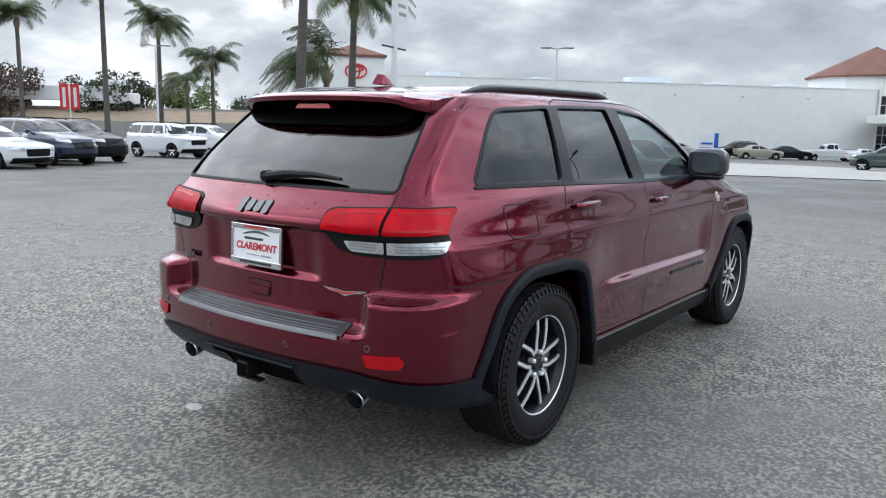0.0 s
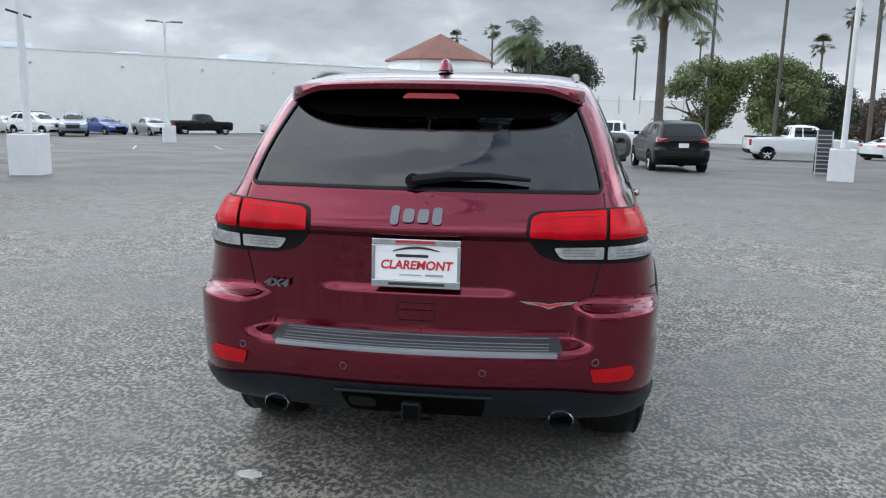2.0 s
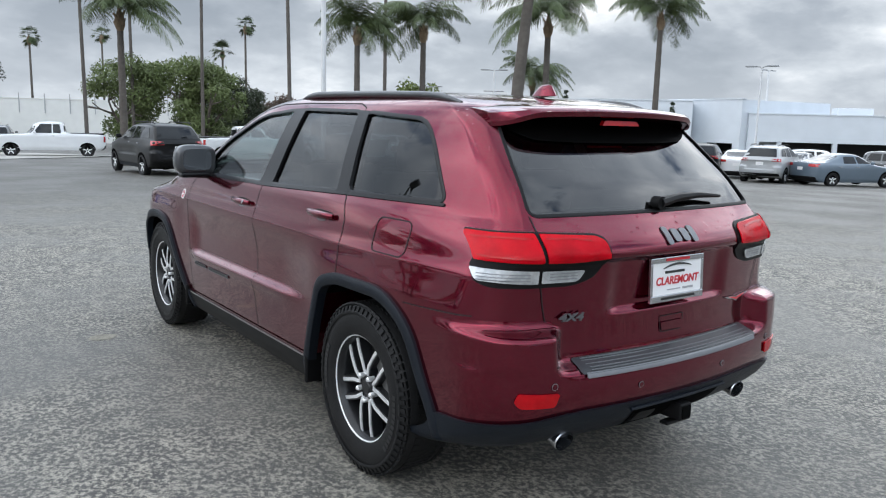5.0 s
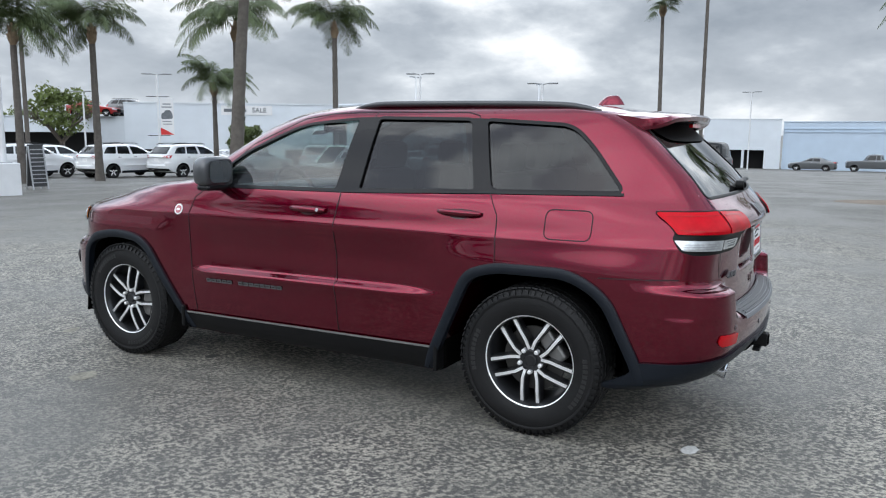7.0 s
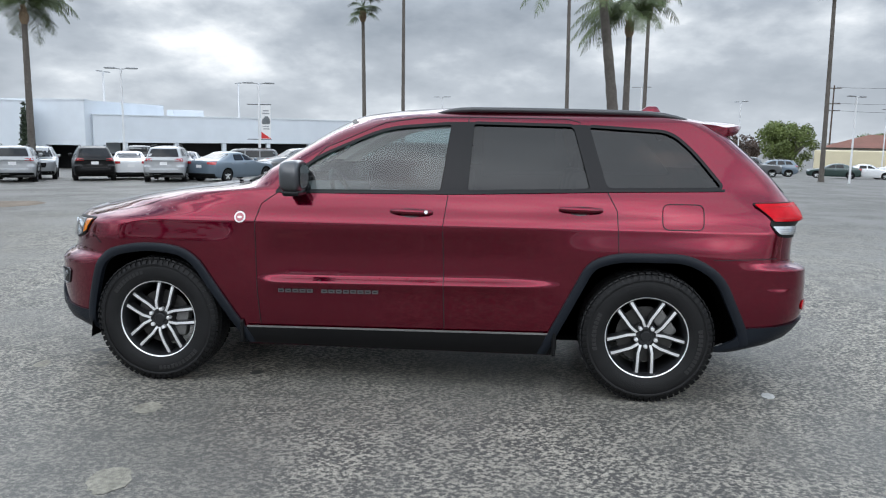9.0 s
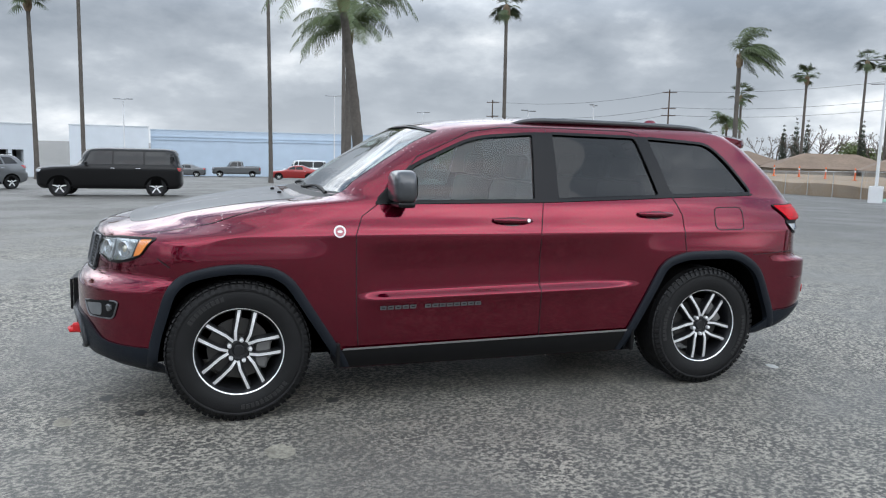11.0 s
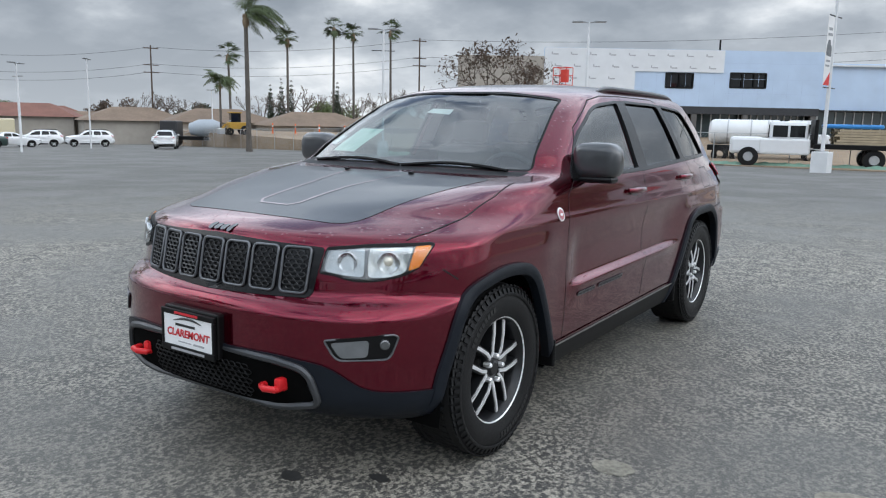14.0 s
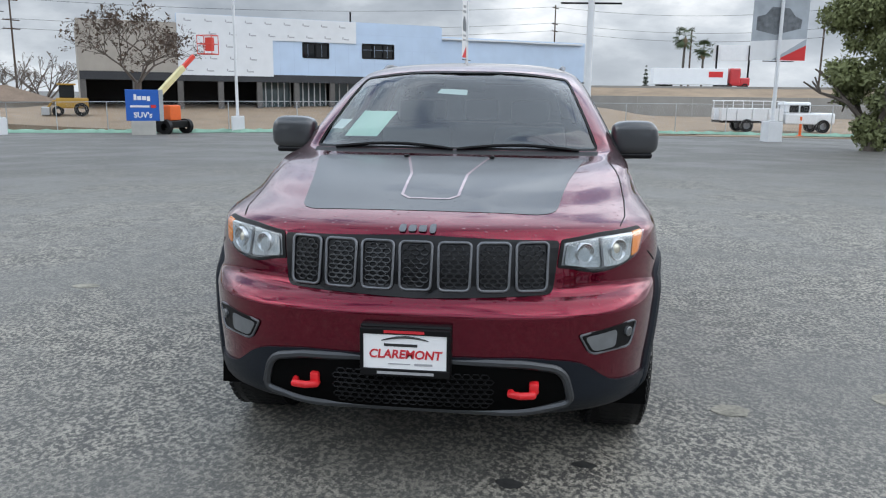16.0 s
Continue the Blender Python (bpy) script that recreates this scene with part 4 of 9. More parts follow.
        bowl(outline([(.712, .862, .02), (.700, .968, .012), (.862, .974, .012), (.852, .880, .02), (.79, .862, .02)]), .010, "reflector_bowl", "bright faceted reflector")
        part("reflector_divider", face_out(patch(outline([(.704, .862, .004), (.690, .968, .004), (.700, .968, .004), (.714, .862, .004)], .004), F, .004, .03, .015)), GREYTRIM, hl)
        part("amber_corner", face_out(patch(outline([(.872, .976, .006), (.928, .979, .006), (.934, .970, .006), (.902, .900, .008), (.862, .886, .008)]), F, .004, .02, .0115)), AMBER, hl, "amber side reflector")
        pr = bmesh.new()
        bmesh.ops.create_uvsphere(pr, u_segments=24, v_segments=14, radius=.030)
        c = HERO.front(.782, .918, -.016, sg)
        for q, rr in ((.782, .040), (.628, .036)):
            at = HERO.front(q, .918, .008, sg)
            aim = (HERO.front(q, .918, .1, sg) - HERO.front(q, .918, 0, sg)).normalized().to_track_quat("X", "Z").to_matrix().to_4x4()
            cup = lathe([(-.004, rr * .55), (.002, rr * .74), (.007, rr * .95), (.009, rr), (.007, rr * 1.06), (-.004, rr * 1.1)], 28)
            part("reflector_ring", cup, CHROME, hl, "round chrome reflector", smooth=True, m=Matrix.Translation(at) @ aim)
        part("projector_lens", pr, mat("warm_projector_lens", (.74, .68, .56), .06, metal=.6, var=.1, coat=1.0), hl, "warm projector lens", smooth=True, m=Matrix.Translation(c))
        lens = part("lamp_cover", face_out(patch(grow(ho, -.010), F, 0, .03, .02)), glass("lamp_glass", (.93, .95, .95)), hl, "clear lamp cover", smooth=True)
        lens.visible_shadow = False
        # fog lamp
        fo = outline([(.605, .638, .02), (.875, .662, .03), (.895, .648, .02), (.86, .560, .03), (.655, .556, .03)])
        fl = part("fog_lamp", face_out(patch(fo, F, .01, .03, .004)), BLACK, car, "fog lamp in a black pocket with satin frame")
        fr = grow(fo, -.003)
        tb = bmesh.new()
        tube(tb, [F(*p, .006) for p in fr], .0042, 8, closed=True)
        part("fog_frame", tb, GREYTRIM, fl, "satin chrome fog lamp frame", smooth=True)
        part("fog_scoop", face_out(patch(outline([(.632, .626, .02), (.780, .640, .02), (.775, .574, .02), (.672, .568, .02)]), F, .003, .03, .006)), mat("fog_scoop_grey", (.20, .21, .22), .3, metal=.5, var=.2, scale=20), fl)
        part("fog_lens", lathe([(.0, .020), (.009, .019), (.012, .014), (.013, .0001)], 24), mat("smoked_lens", (.10, .105, .11), .08, metal=.4, var=.2, coat=1.0), fl, m=Matrix.Translation(HERO.front(.838, .622, .004, sg)) @ (HERO.front(.815, .608, .1, sg) - HERO.front(.815, .608, 0, sg)).normalized().to_track_quat("X", "Z").to_matrix().to_4x4())
        # tail lamp, from the gate round the corner to the side
        to = outline([(.392, 1.070, .015), (.398, 1.138, .02), (.430, 1.152, .02), (.70, 1.166, .02), (.972, 1.160, .012), (.984, 1.148, .012), (.952, 1.05, .03), (.922, .985, .02), (.86, .966, .03), (.53, .965, .04), (.435, .995, .04)])
        tl = part("tail_lamp", face_out(patch(to, R, .012, .035, .006)), BLACK, car, "red and clear tail lamp in a black housing", smooth=True)
        inner = outline([(.404, 1.064, .010), (.408, 1.130, .02), (.438, 1.146, .02), (.674, 1.161, .006), (.674, 1.060, .006), (.54, 1.056, .03)])
        outer = outline([(.688, 1.162, .006), (.967, 1.156, .010), (.978, 1.146, .010), (.948, 1.062, .015), (.688, 1.060, .006)])
        part("red_lens", face_out(patch(inner, R, .005, .03, .016)), REDLIT, tl, "bright red lamp lens", smooth=True)
        part("red_lens", face_out(patch(outer, R, .005, .03, .016)), REDLIT, tl, "bright red lamp lens", smooth=True)
        for nm, pts in (("light_guide", [(.47, 1.132), (.56, 1.142), (.66, 1.145)]), ("light_guide", [(.70, 1.145), (.83, 1.143), (.945, 1.138)]), ("light_guide", [(.70, 1.078), (.82, 1.078), (.93, 1.080)])):
            part(nm, strip(along(*pts, n=6), .006, R, .0185), REDLENS, tl)
        cl = [outline([(.490, 1.024, .015), (.674, 1.028, .006), (.674, .983, .006), (.52, .982, .02)]), outline([(.688, 1.030, .006), (.942, 1.036, .010), (.912, .990, .015), (.688, .982, .006)])]
        for c_ in cl:
            q = part("clear_lens", face_out(patch(c_, R, .004, .03, .014)), CLEARLENS, tl, "clear reversing lens", smooth=True)
            for k_ in range(3):
                a0, a1 = min(p[0] for p in c_) + .03, max(p[0] for p in c_) - .03
                part("lens_rib", strip(along((a0, .995 + .011 * k_), (a1, .995 + .011 * k_), n=6), .003, R, .0155), GREYTRIM, q)
        # rear reflector and sensors
        part("reflector", face_out(patch(outline([(.640, .594, .010), (.80, .604, .010), (.815, .572, .012), (.79, .548, .012), (.655, .544, .012)]), R, .006, .04, .008)), REDLENS, car, "red bumper reflector", smooth=True)
        for s, z in ((.255, .575), (.66, .62)):
            part("parking_sensor", face_out(patch([(s + .011 * math.cos(a), z + .011 * math.sin(a)) for a in np.linspace(0, 2 * math.pi, 18)[:-1]], R, .002, .05, .003)), PAINT, car)
            rg = bmesh.new()
            tube(rg, [R(s + .012 * math.cos(a), z + .012 * math.sin(a), .002) for a in np.linspace(0, 2 * math.pi, 18)[:-1]], .0015, 5, closed=True)
            part("sensor_ring", rg, GREYTRIM, car)
        # exhaust tip
        ex = lathe([(-.02, .052), (.0, .054), (.005, .050), (-.06, .047), (-.12, .047)], 28, axis="Z")
        e = part("exhaust_tip", ex, CHROME, car, "oval chrome exhaust tip", smooth=True, m=Matrix.Translation((sg * .546, HERO.rear_x(.546, .42).y + .004, .374)) @ Matrix.Rotation(radians(100), 4, "X") @ Matrix.Diagonal((.88, .74, 1, 1)))
        part("exhaust_bore", lathe([(-.05, .046), (-.05, .0001)], 20, axis="Z"), UNDER, e)
        # front hook
        hk = bmesh.new()
        P = HERO.front(.40, .43, .03, sg)
        x0 = P.x
        tube(hk, [(x0 - sg * .045, P.y - .06, .432), (x0 - sg * .045, P.y + .012, .432), (x0 - sg * .01, P.y + .03, .434), (x0 + sg * .035, P.y + .02, .434), (x0 + sg * .045, P.y - .05, .434)], .0135, 10)
        box(hk, x0 - .055, x0 - .02, P.y - .05, P.y + .01, .43, .475, .008)
        part("tow_hook", hk, REDHOOK, car, "red painted tow hook", smooth=True)
    # windscreen and rear window
    FX = lambda x, z, off: HERO.front_x(x, z, off)
    RX = lambda x, z, off: HERO.rear_x(x, z, off)
    ws = part("windscreen", face_out(patch(grow(WS, .006), FX, 0, .06, -.014)), GLASS_CLEAR, car, "wet laminated windscreen", smooth=True)
    ws.visible_shadow = False
    ribbon([*grow(WS, -.010), grow(WS, -.010)[0]], [*grow(WS, .010), grow(WS, .010)[0]], FX, .02, "windscreen_seal", BLACK, ws, "black windscreen border", -.006)
    rw = part("rear_window", face_out(patch(grow(RW, .006), RX, 0, .06, -.008)), GLASS_REAR, car, "dark heated rear window with rain drops", smooth=True)
    rw.visible_shadow = False
    ribbon([*grow(RW, -.003), grow(RW, -.003)[0]], [*grow(RW, .0085), grow(RW, .0085)[0]], RX, .02, "rear_window_seal", BLACK, rw, "black rear window border", .004)
    # paper and stickers behind the windscreen
    part("price_sheet", patch([(.60, 1.265), (.42, 1.265), (.34, 1.395), (.53, 1.395)], FX, 0, .05, -.03), PAPER, ws, "pale green paper sheet inside the glass")
    part("small_card", patch([(.685, 1.30), (.625, 1.30), (.585, 1.35), (.655, 1.35)], FX, 0, .05, -.03), LETTERED, ws, "small white card inside the glass")
    part("top_sticker", patch([(.14, 1.495), (-.03, 1.485), (-.03, 1.515), (.12, 1.52)], FX, 0, .05, -.026), LETTERED, ws, "white strip sticker")
    # spoiler
    sp = bmesh.new()
    nX = 61
    prof = [(0.0, 0.0), (-.08, -.002), (-.17, -.010), (-.235, -.020), (-.250, -.032), (-.243, -.052), (-.21, -.060), (.02, -.085), (.06, -.06)]
    rows = []
    for i in range(nX):
        x = -.60 + 1.2 * i / (nX - 1)
        e = abs(x) / .60
        y0, z0 = -1.80 + .07 * e**3, 1.632 - .022 * e**2.5
        k = 1 - .30 * e**12
        dn = .028 * float(smooth01(.72, 1.0, e))
        rows.append([sp.verts.new((x, y0 + a * k - .02 * (1 - e * e), z0 + b - (dn if 4 <= i_ <= 7 else dn * .25))) for i_, (a, b) in enumerate(prof)])
    for r, s in zip(rows, rows[1:]):
        for i in range(len(prof)):
            j = (i + 1) % len(prof)
            sp.faces.new((r[i], r[j], s[j], s[i]))
    sp.faces.new(rows[0]); sp.faces.new(rows[-1])
    bmesh.ops.recalc_face_normals(sp, faces=sp.faces)
    spo = part("roof_spoiler", sp, PAINT, car, "body-coloured roof spoiler with brake lamp", smooth=True)
    # black frit on the upper glass, the spoiler's dark reflection painted in with it
    band = outline([(-.545, 1.578, .02), (-.550, 1.560, .02), (-.535, 1.515, .05), (-.45, 1.480, .08), (-.25, 1.472, .1), (.25, 1.472, .1), (.45, 1.480, .08), (.535, 1.515, .05), (.550, 1.560, .02), (.545, 1.578, .02)])
    part("spoiler_underside", face_out(patch(band, lambda x, z, off: HERO.rear_x(x, z, off), 0, .05, .003)), mat("deep_black", (.002, .002, .002), .5, spec=0.03, var=0.0), spo, "black band under the spoiler", smooth=True)
    part("brake_lamp", patch(outline([(-.115, 1.566, .008), (.115, 1.566, .008), (.095, 1.586, .008), (-.095, 1.586, .008)]), lambda x, z, off: Vector((x, -2.034 - (1.588 - z) * .25 - off, z - .022)), .02, .05, 0.0), REDLENS, spo, "red high brake lamp")
    # antenna fin
    fin = bmesh.new()
    rows = []
    for t, z in ((0, 0), (.35, .025), (.7, .046), (1, .053)):
        L0, L1, wd = .075 - .075 * t, -.085 + .045 * t, .030 * (1 - t) ** .7 + .004
        rows.append([fin.verts.new((wd * math.cos(a), (L0 + L1) / 2 + (L0 - L1) / 2 * math.sin(a), z)) for a in np.linspace(0, 2 * math.pi, 17)[:-1]])
    for r, s in zip(rows, rows[1:]):
        for i in range(16):
            fin.faces.new((r[i], r[(i + 1) % 16], s[(i + 1) % 16], s[i]))
    fin.faces.new(rows[-1])
    part("antenna_fin", fin, PAINT, car, "body-coloured antenna fin", smooth=True, m=Matrix.Translation((0, -1.55, 1.672)) )
    # rear wiper
    wi = bmesh.new()
    tube(wi, [HERO.rear_x(x, z, .03) for x, z in ((-.03, 1.245), (.1, 1.262), (.25, 1.266), (.40, 1.256))], [.022, .018, .013, .007], 8)
    tube(wi, [HERO.rear_x(-.03, 1.245, .0), HERO.rear_x(-.03, 1.245, .04)], .026, 12)
    part("rear_wiper", wi, BLACK, car, "black rear wiper arm", smooth=True)
    # gate: seams, crease trim, plate, name bars
    R = rear_place(1)
    part("gate_seam", strip(along((.672, 1.215), (.678, 1.1), (.668, .96), (.652, .88), (.640, .835), n=8), .0045, R, .003), SEAM, car)
    part("gate_seam", strip(along((-.672, 1.215), (-.678, 1.1), (-.668, .96), (-.652, .88), (-.640, .835), n=8), .0045, R, .003), SEAM, car)
    pad = mat("step_pad_grey", (.034, .036, .040), .40, spec=.4, var=.15, scale=20)
    sp_ = part("step_pad", face_out(patch(outline([(-.538, .664, .008), (-.524, .692, .01), (.524, .692, .01), (.538, .664, .008), (.538, .652, .006), (-.538, .652, .006)]), R, .006, .025, .010)), pad, car, "ribbed dark grey bumper step pad", smooth=True)
    part("pad_edge", face_out(patch(outline([(-.52, .656, .005), (.52, .656, .005), (.52, .636, .005), (-.52, .636, .005)], .005), R, .006, .025, .011)), mat("pad_edge_grey", (.16, .165, .175), .36, metal=.3, var=.1, scale=20), sp_, "pale grey pad edge", smooth=True)
    for i in range(5):
        z = .661 + .0065 * i
        rb = bmesh.new()
        tube(rb, [R(s_, z, .011) for s_ in np.linspace(-.49, .49, 24)], .0028, 6)
        part("step_rib", rb, mat("pad_rib", (.11, .115, .12), .35, var=.1), sp_)
    hero_plate(car, Matrix.Translation((0, -2.372, .955)) @ Matrix.Rotation(radians(-3), 4, "X"), "rear_plate")
    pull = outline([(-.075, .80, .012), (.075, .80, .012), (.065, .735, .012), (-.065, .735, .012)])
    part("gate_pull", strip(pull + pull[:1], .0034, R, .0035), SEAM, car, "recessed gate pull")
    part("gate_pull_lip", patch(outline([(-.07, .775, .01), (.07, .775, .01), (.06, .74, .01), (-.06, .74, .01)]), R, .004, .04, .008), PAINT, car)
    for i, (s, w, h) in enumerate(((-.078, .030, .062), (-.028, .040, .044), (.025, .040, .044), (.075, .034, .055))):
        z = 1.128
        part("rear_emblem", patch(outline([(s - w / 2, z - h / 2, .012), (s + w / 2, z - h / 2, .012), (s + w / 2, z + h / 2, .012), (s - w / 2, z + h / 2, .012)]), R, .006, .05, .010), GREYTRIM, car, "grey raised emblem shape")
    t4 = text_mesh("4X4", .052, GREYTRIM, .004, .002, .2)
    part("drive_badge", t4, None, car, "grey raised drive badge", m=Matrix.Translation(HERO.rear(.54, .848, .016, -1)) @ Matrix.Rotation(radians(-13), 4, "Z") @ Matrix.Rotation(radians(90), 4, "X") @ Matrix.Diagonal((1.15, .75, 1, 1)))
    part("wing_badge", patch([(.375, .824), (.45, .820), (.485, .814), (.52, .820), (.595, .824), (.565, .812), (.52, .806), (.485, .794), (.45, .806), (.405, .812)], R, .004, .05, .008), CHROME, car, "chrome and red wing badge")
    part("wing_badge_red", patch([(.41, .820), (.45, .816), (.485, .810), (.52, .816), (.56, .820), (.52, .810), (.485, .801), (.45, .810)], R, .003, .05, .0105), REDINK, car)
    # rear lower cladding
    lowr = outline([(-.62, .335, .03), (-.80, .30, .05), (-1.12, .31, .01), (-1.13, .455, .02), (-.86, .475, .05), (-.72, .492, .05), (-.55, .510, .08), (.55, .510, .08), (.72, .492, .05), (.86, .475, .05), (1.13, .455, .02), (1.12, .31, .01), (.80, .30, .05), (.62, .335, .03), (.45, .36, .03), (-.45, .36, .03)])
    part("rear_lower_cladding", face_out(patch(lowr, R, .02, .05, .014)), CLAD, car, "dark grey lower rear bumper", smooth=True)
    part("tow_recess", face_out(patch(outline([(-.27, .475, .02), (.27, .475, .02), (.25, .36, .02), (-.25, .36, .02)]), R, 0, .05, .0165)), UNDER, car, "black tow bar recess")
    tw = bmesh.new()
    tube(tw, [R(-.29, .478, .02), R(0, .482, .022), R(.29, .478, .02)], .007, 8)
    part("recess_lip", tw, CLAD, car)
    th = bmesh.new()
    box(th, -.035, .035, -2.47, -2.30, .385, .455, .006); box(th, -.075, .075, -2.44, -2.40, .365, .380, .006)
    part("tow_receiver", th, BLACK, car, "black tow hitch receiver")
    part("receiver_bore", boxm(-.025, .025, -2.475, -2.46, .395, .445), UNDER, car)
    part("wiring_socket", face_out(patch(outline([(-.24, .455, .02), (-.14, .455, .02), (-.14, .40, .02), (-.24, .40, .02)]), R, .01, .04, .026)), BLACK, car, "trailer wiring socket cover")
    # front: grille
    F = front_place(1)
    gp = outline([(-.53, .965, .02), (-.505, .775, .03), (0, .762, .0), (.505, .775, .03), (.53, .965, .02), (0, .985, .0)])
    gr = part("grille", face_out(patch(gp, F, .01, .05, .003)), GLOSSB, car, "black grille with seven grey-framed slots")
    for i in range(7):
        c = (i - 3) * .141
        k = 1 - .02 * abs(i - 3)
        ol = outline([(c - .056, .787 + .004 * k, .022), (c + .056, .787 + .004 * k, .022), (c + .060, .962, .022), (c - .060, .962, .022)], n=5)
        sl = bmesh.new()
        tube(sl, [F(*p, .011) for p in ol], .0055, 8, closed=True)
        fo_ = part("slot_frame", sl, GREYTRIM, gr, "satin grey slot frame", smooth=True)
        hx = bmesh.new()
        rr = .0165
        for row in range(-1, 12):
            for col in range(-3, 4):
                cx, cz = c + (col + (row % 2) * .5) * rr * 1.95, .795 + row * rr * .98
                pts = [(cx + rr * .98 * math.cos(a) * 1.0, cz + rr * .62 * math.sin(a)) for a in np.linspace(0, 2 * math.pi, 7)[:-1]]
                if all(abs(p[0] - c) < .054 and .792 < p[1] < .958 for p in pts):
                    tube(hx, [F(*p, .007) for p in pts], .0032, 4, closed=True)
        part("honeycomb", hx, mat("grille_mesh_black", (.022, .023, .025), .3, var=.1), fo_)
    for s, w, h in ((-.055, .024, .026), (-.018, .030, .018), (.02, .030, .018), (.056, .026, .022)):
        z = 1.005
        part("front_emblem", patch(outline([(s - w / 2, z - h / 2, .01), (s + w / 2, z - h / 2, .01), (s + w / 2, z + h / 2, .01), (s - w / 2, z + h / 2, .01)]), F, .004, .05, .010), GREYTRIM, car, "raised grey emblem shape")
    # front lower cladding with the intake frame
    lowf = outline([(-1.02, .25, .01), (-1.05, .415, .02), (-.88, .425, .05), (-.76, .44, .05), (-.62, .535, .06), (-.42, .56, .06), (.42, .56, .06), (.62, .535, .06), (.76, .44, .05), (.88, .425, .05), (1.05, .415, .02), (1.02, .25, .01)])
    part("front_lower_cladding", face_out(patch(lowf, F, .02, .05, .010)), CLAD, car, "dark grey lower front bumper", smooth=True)
    it = outline([(-.58, .385, .03), (-.545, .51, .05), (-.40, .538, .05), (.40, .538, .05), (.545, .51, .05), (.58, .385, .03), (.40, .345, .06), (-.40, .345, .06)])
    part("lower_intake", face_out(patch(it, F, 0, .05, .0125)), UNDER, car, "black lower intake")
    tb = bmesh.new()
    tube(tb, [F(*p, .014) for p in grow(it, .004)], .016, 8, closed=True)
    part("intake_frame", tb, mat("dark_frame_grey", (.06, .063, .068), .35, metal=.5, var=.1), car, "satin grey intake frame", smooth=True)
    hx = bmesh.new()
    for row in range(7):
        for col in range(-9, 10):
            cx, cz = (col + (row % 2) * .5) * .033, .375 + row * .019
            if abs(cx) < .29:
                tube(hx, [F(cx + .0165 * math.cos(a), cz + .011 * math.sin(a), .016) for a in np.linspace(0, 2 * math.pi, 7)[:-1]], .003, 4, closed=True)
    part("intake_mesh", hx, BLACK, car, "black honeycomb intake mesh")
    pm = boxm(-.165, .165, -.025, .025, -.09, .095, .008)
    part("plate_bracket", pm, BLACK, car, "black plate bracket", m=Matrix.Translation((.02, 2.325, .585)))
    hero_plate(car, Matrix.Translation((.02, 2.358, .585)) @ Matrix.Rotation(math.pi, 4, "Z"), "front_plate")
    # bonnet: dark decal with a bare outline, seams, washers, wipers
    def hood(x, y, off):
        zz = np.linspace(.99, 1.21, 60)
        ys = [HERO.front_x(x, z).y for z in zz]
        return Vector((x, y, np.interp(-y, -np.array(ys), zz) + off))
    part("bonnet_decal", patch(outline([(-.50, 2.0, .1), (-.2, 2.035, .2), (.2, 2.035, .2), (.50, 2.0, .1), (.56, 1.6, .1), (.66, 1.13, .05), (-.66, 1.13, .05), (-.56, 1.6, .1)]), hood, 0, .035, .0015), DECAL, car, "matt black bonnet decal with rain drops", smooth=True)
    dl = along((-.20, 1.16), (-.125, 1.55), (-.115, 1.86), (-.08, 1.90), (.08, 1.90), (.115, 1.86), (.125, 1.55), (.20, 1.16), n=6)
    part("decal_line", strip(dl, .012, hood, .0032), mat("bare_decal_line", (.34, .22, .24), .3, metal=.4, var=.3, scale=30, coat=1.0), car, "pale outline in the bonnet decal")
    for sg in (1, -1):
        part("bonnet_seam", strip(along((sg * .775, 1.12), (sg * .803, 1.35), (sg * .803, 1.6), (sg * .785, 1.82), (sg * .757, 1.935), n=8), .0045, hood, .002), SEAM, car)
        part("washer_jet", boxm(-.012, .012, -.012, .012, 0, .014, .004), BLACK, car, m=Matrix.Translation(hood(sg * .21, 1.17, 0)))
        wp = bmesh.new()
        o = .02 if sg > 0 else -.0
        x0 = .62 if sg > 0 else -.02
        tube(wp, [HERO.front_x(x0 - .62 * t, 1.215 + .022 * math.sin(math.pi * t), .012) for t in np.linspace(0, 1, 12)], .009, 6)
        part("front_wiper", wp, BLACK, car, "black windscreen wiper")
    part("cowl_cover", patch(outline([(-.73, 1.192, .02), (.73, 1.192, .02), (.74, 1.211, .005), (-.74, 1.211, .005)]), FX, .0, .05, .003), BLACK, car, "black cowl cover")
    # cabin
    cab = bmesh.new()
    box(cab, -.74, .74, .45, .95, .9, 1.15, .05)
    part("dashboard", cab, DASH, car, "dark dashboard", smooth=True)
    fl_ = boxm(-.76, .76, -2.1, .95, .88, .935)
    part("cabin_floor", fl_, SEATC, car)
    for x, y in ((-.38, -.25), (.38, -.25), (-.40, -1.05), (.40, -1.05), (0, -1.05)):
        st = bmesh.new()
        box(st, -.24, .24, -.07, .07, .85, 1.30, .05, m=Matrix.Rotation(radians(8), 4, "X"))
        seat = part("seat_back", st, SEATC, car, "black leather seat back", smooth=True, m=Matrix.Translation((x, y + .12, 0)))
        hd = bmesh.new()
        box(hd, -.13, .13, -.045, .045, 1.31, 1.47, .04, m=Matrix.Rotation(radians(8), 4, "X"))
        part("head_rest", hd, SEATC, seat, smooth=True)
    swm = bmesh.new()
    tube(swm, [(.19 * math.cos(a), 0, .19 * math.sin(a)) for a in np.linspace(0, 2 * math.pi, 25)[:-1]], .016, 8, closed=True)
    box(swm, -.18, .18, -.01, .02, -.03, .03, .01)
    part("steering_wheel", swm, DASH, car, "black steering wheel", smooth=True, m=Matrix.Translation((-.38, .42, 1.10)) @ Matrix.Rotation(radians(-25), 4, "X"))
    rvm = boxm(-.12, .12, -.02, .02, -.035, .035, .015)
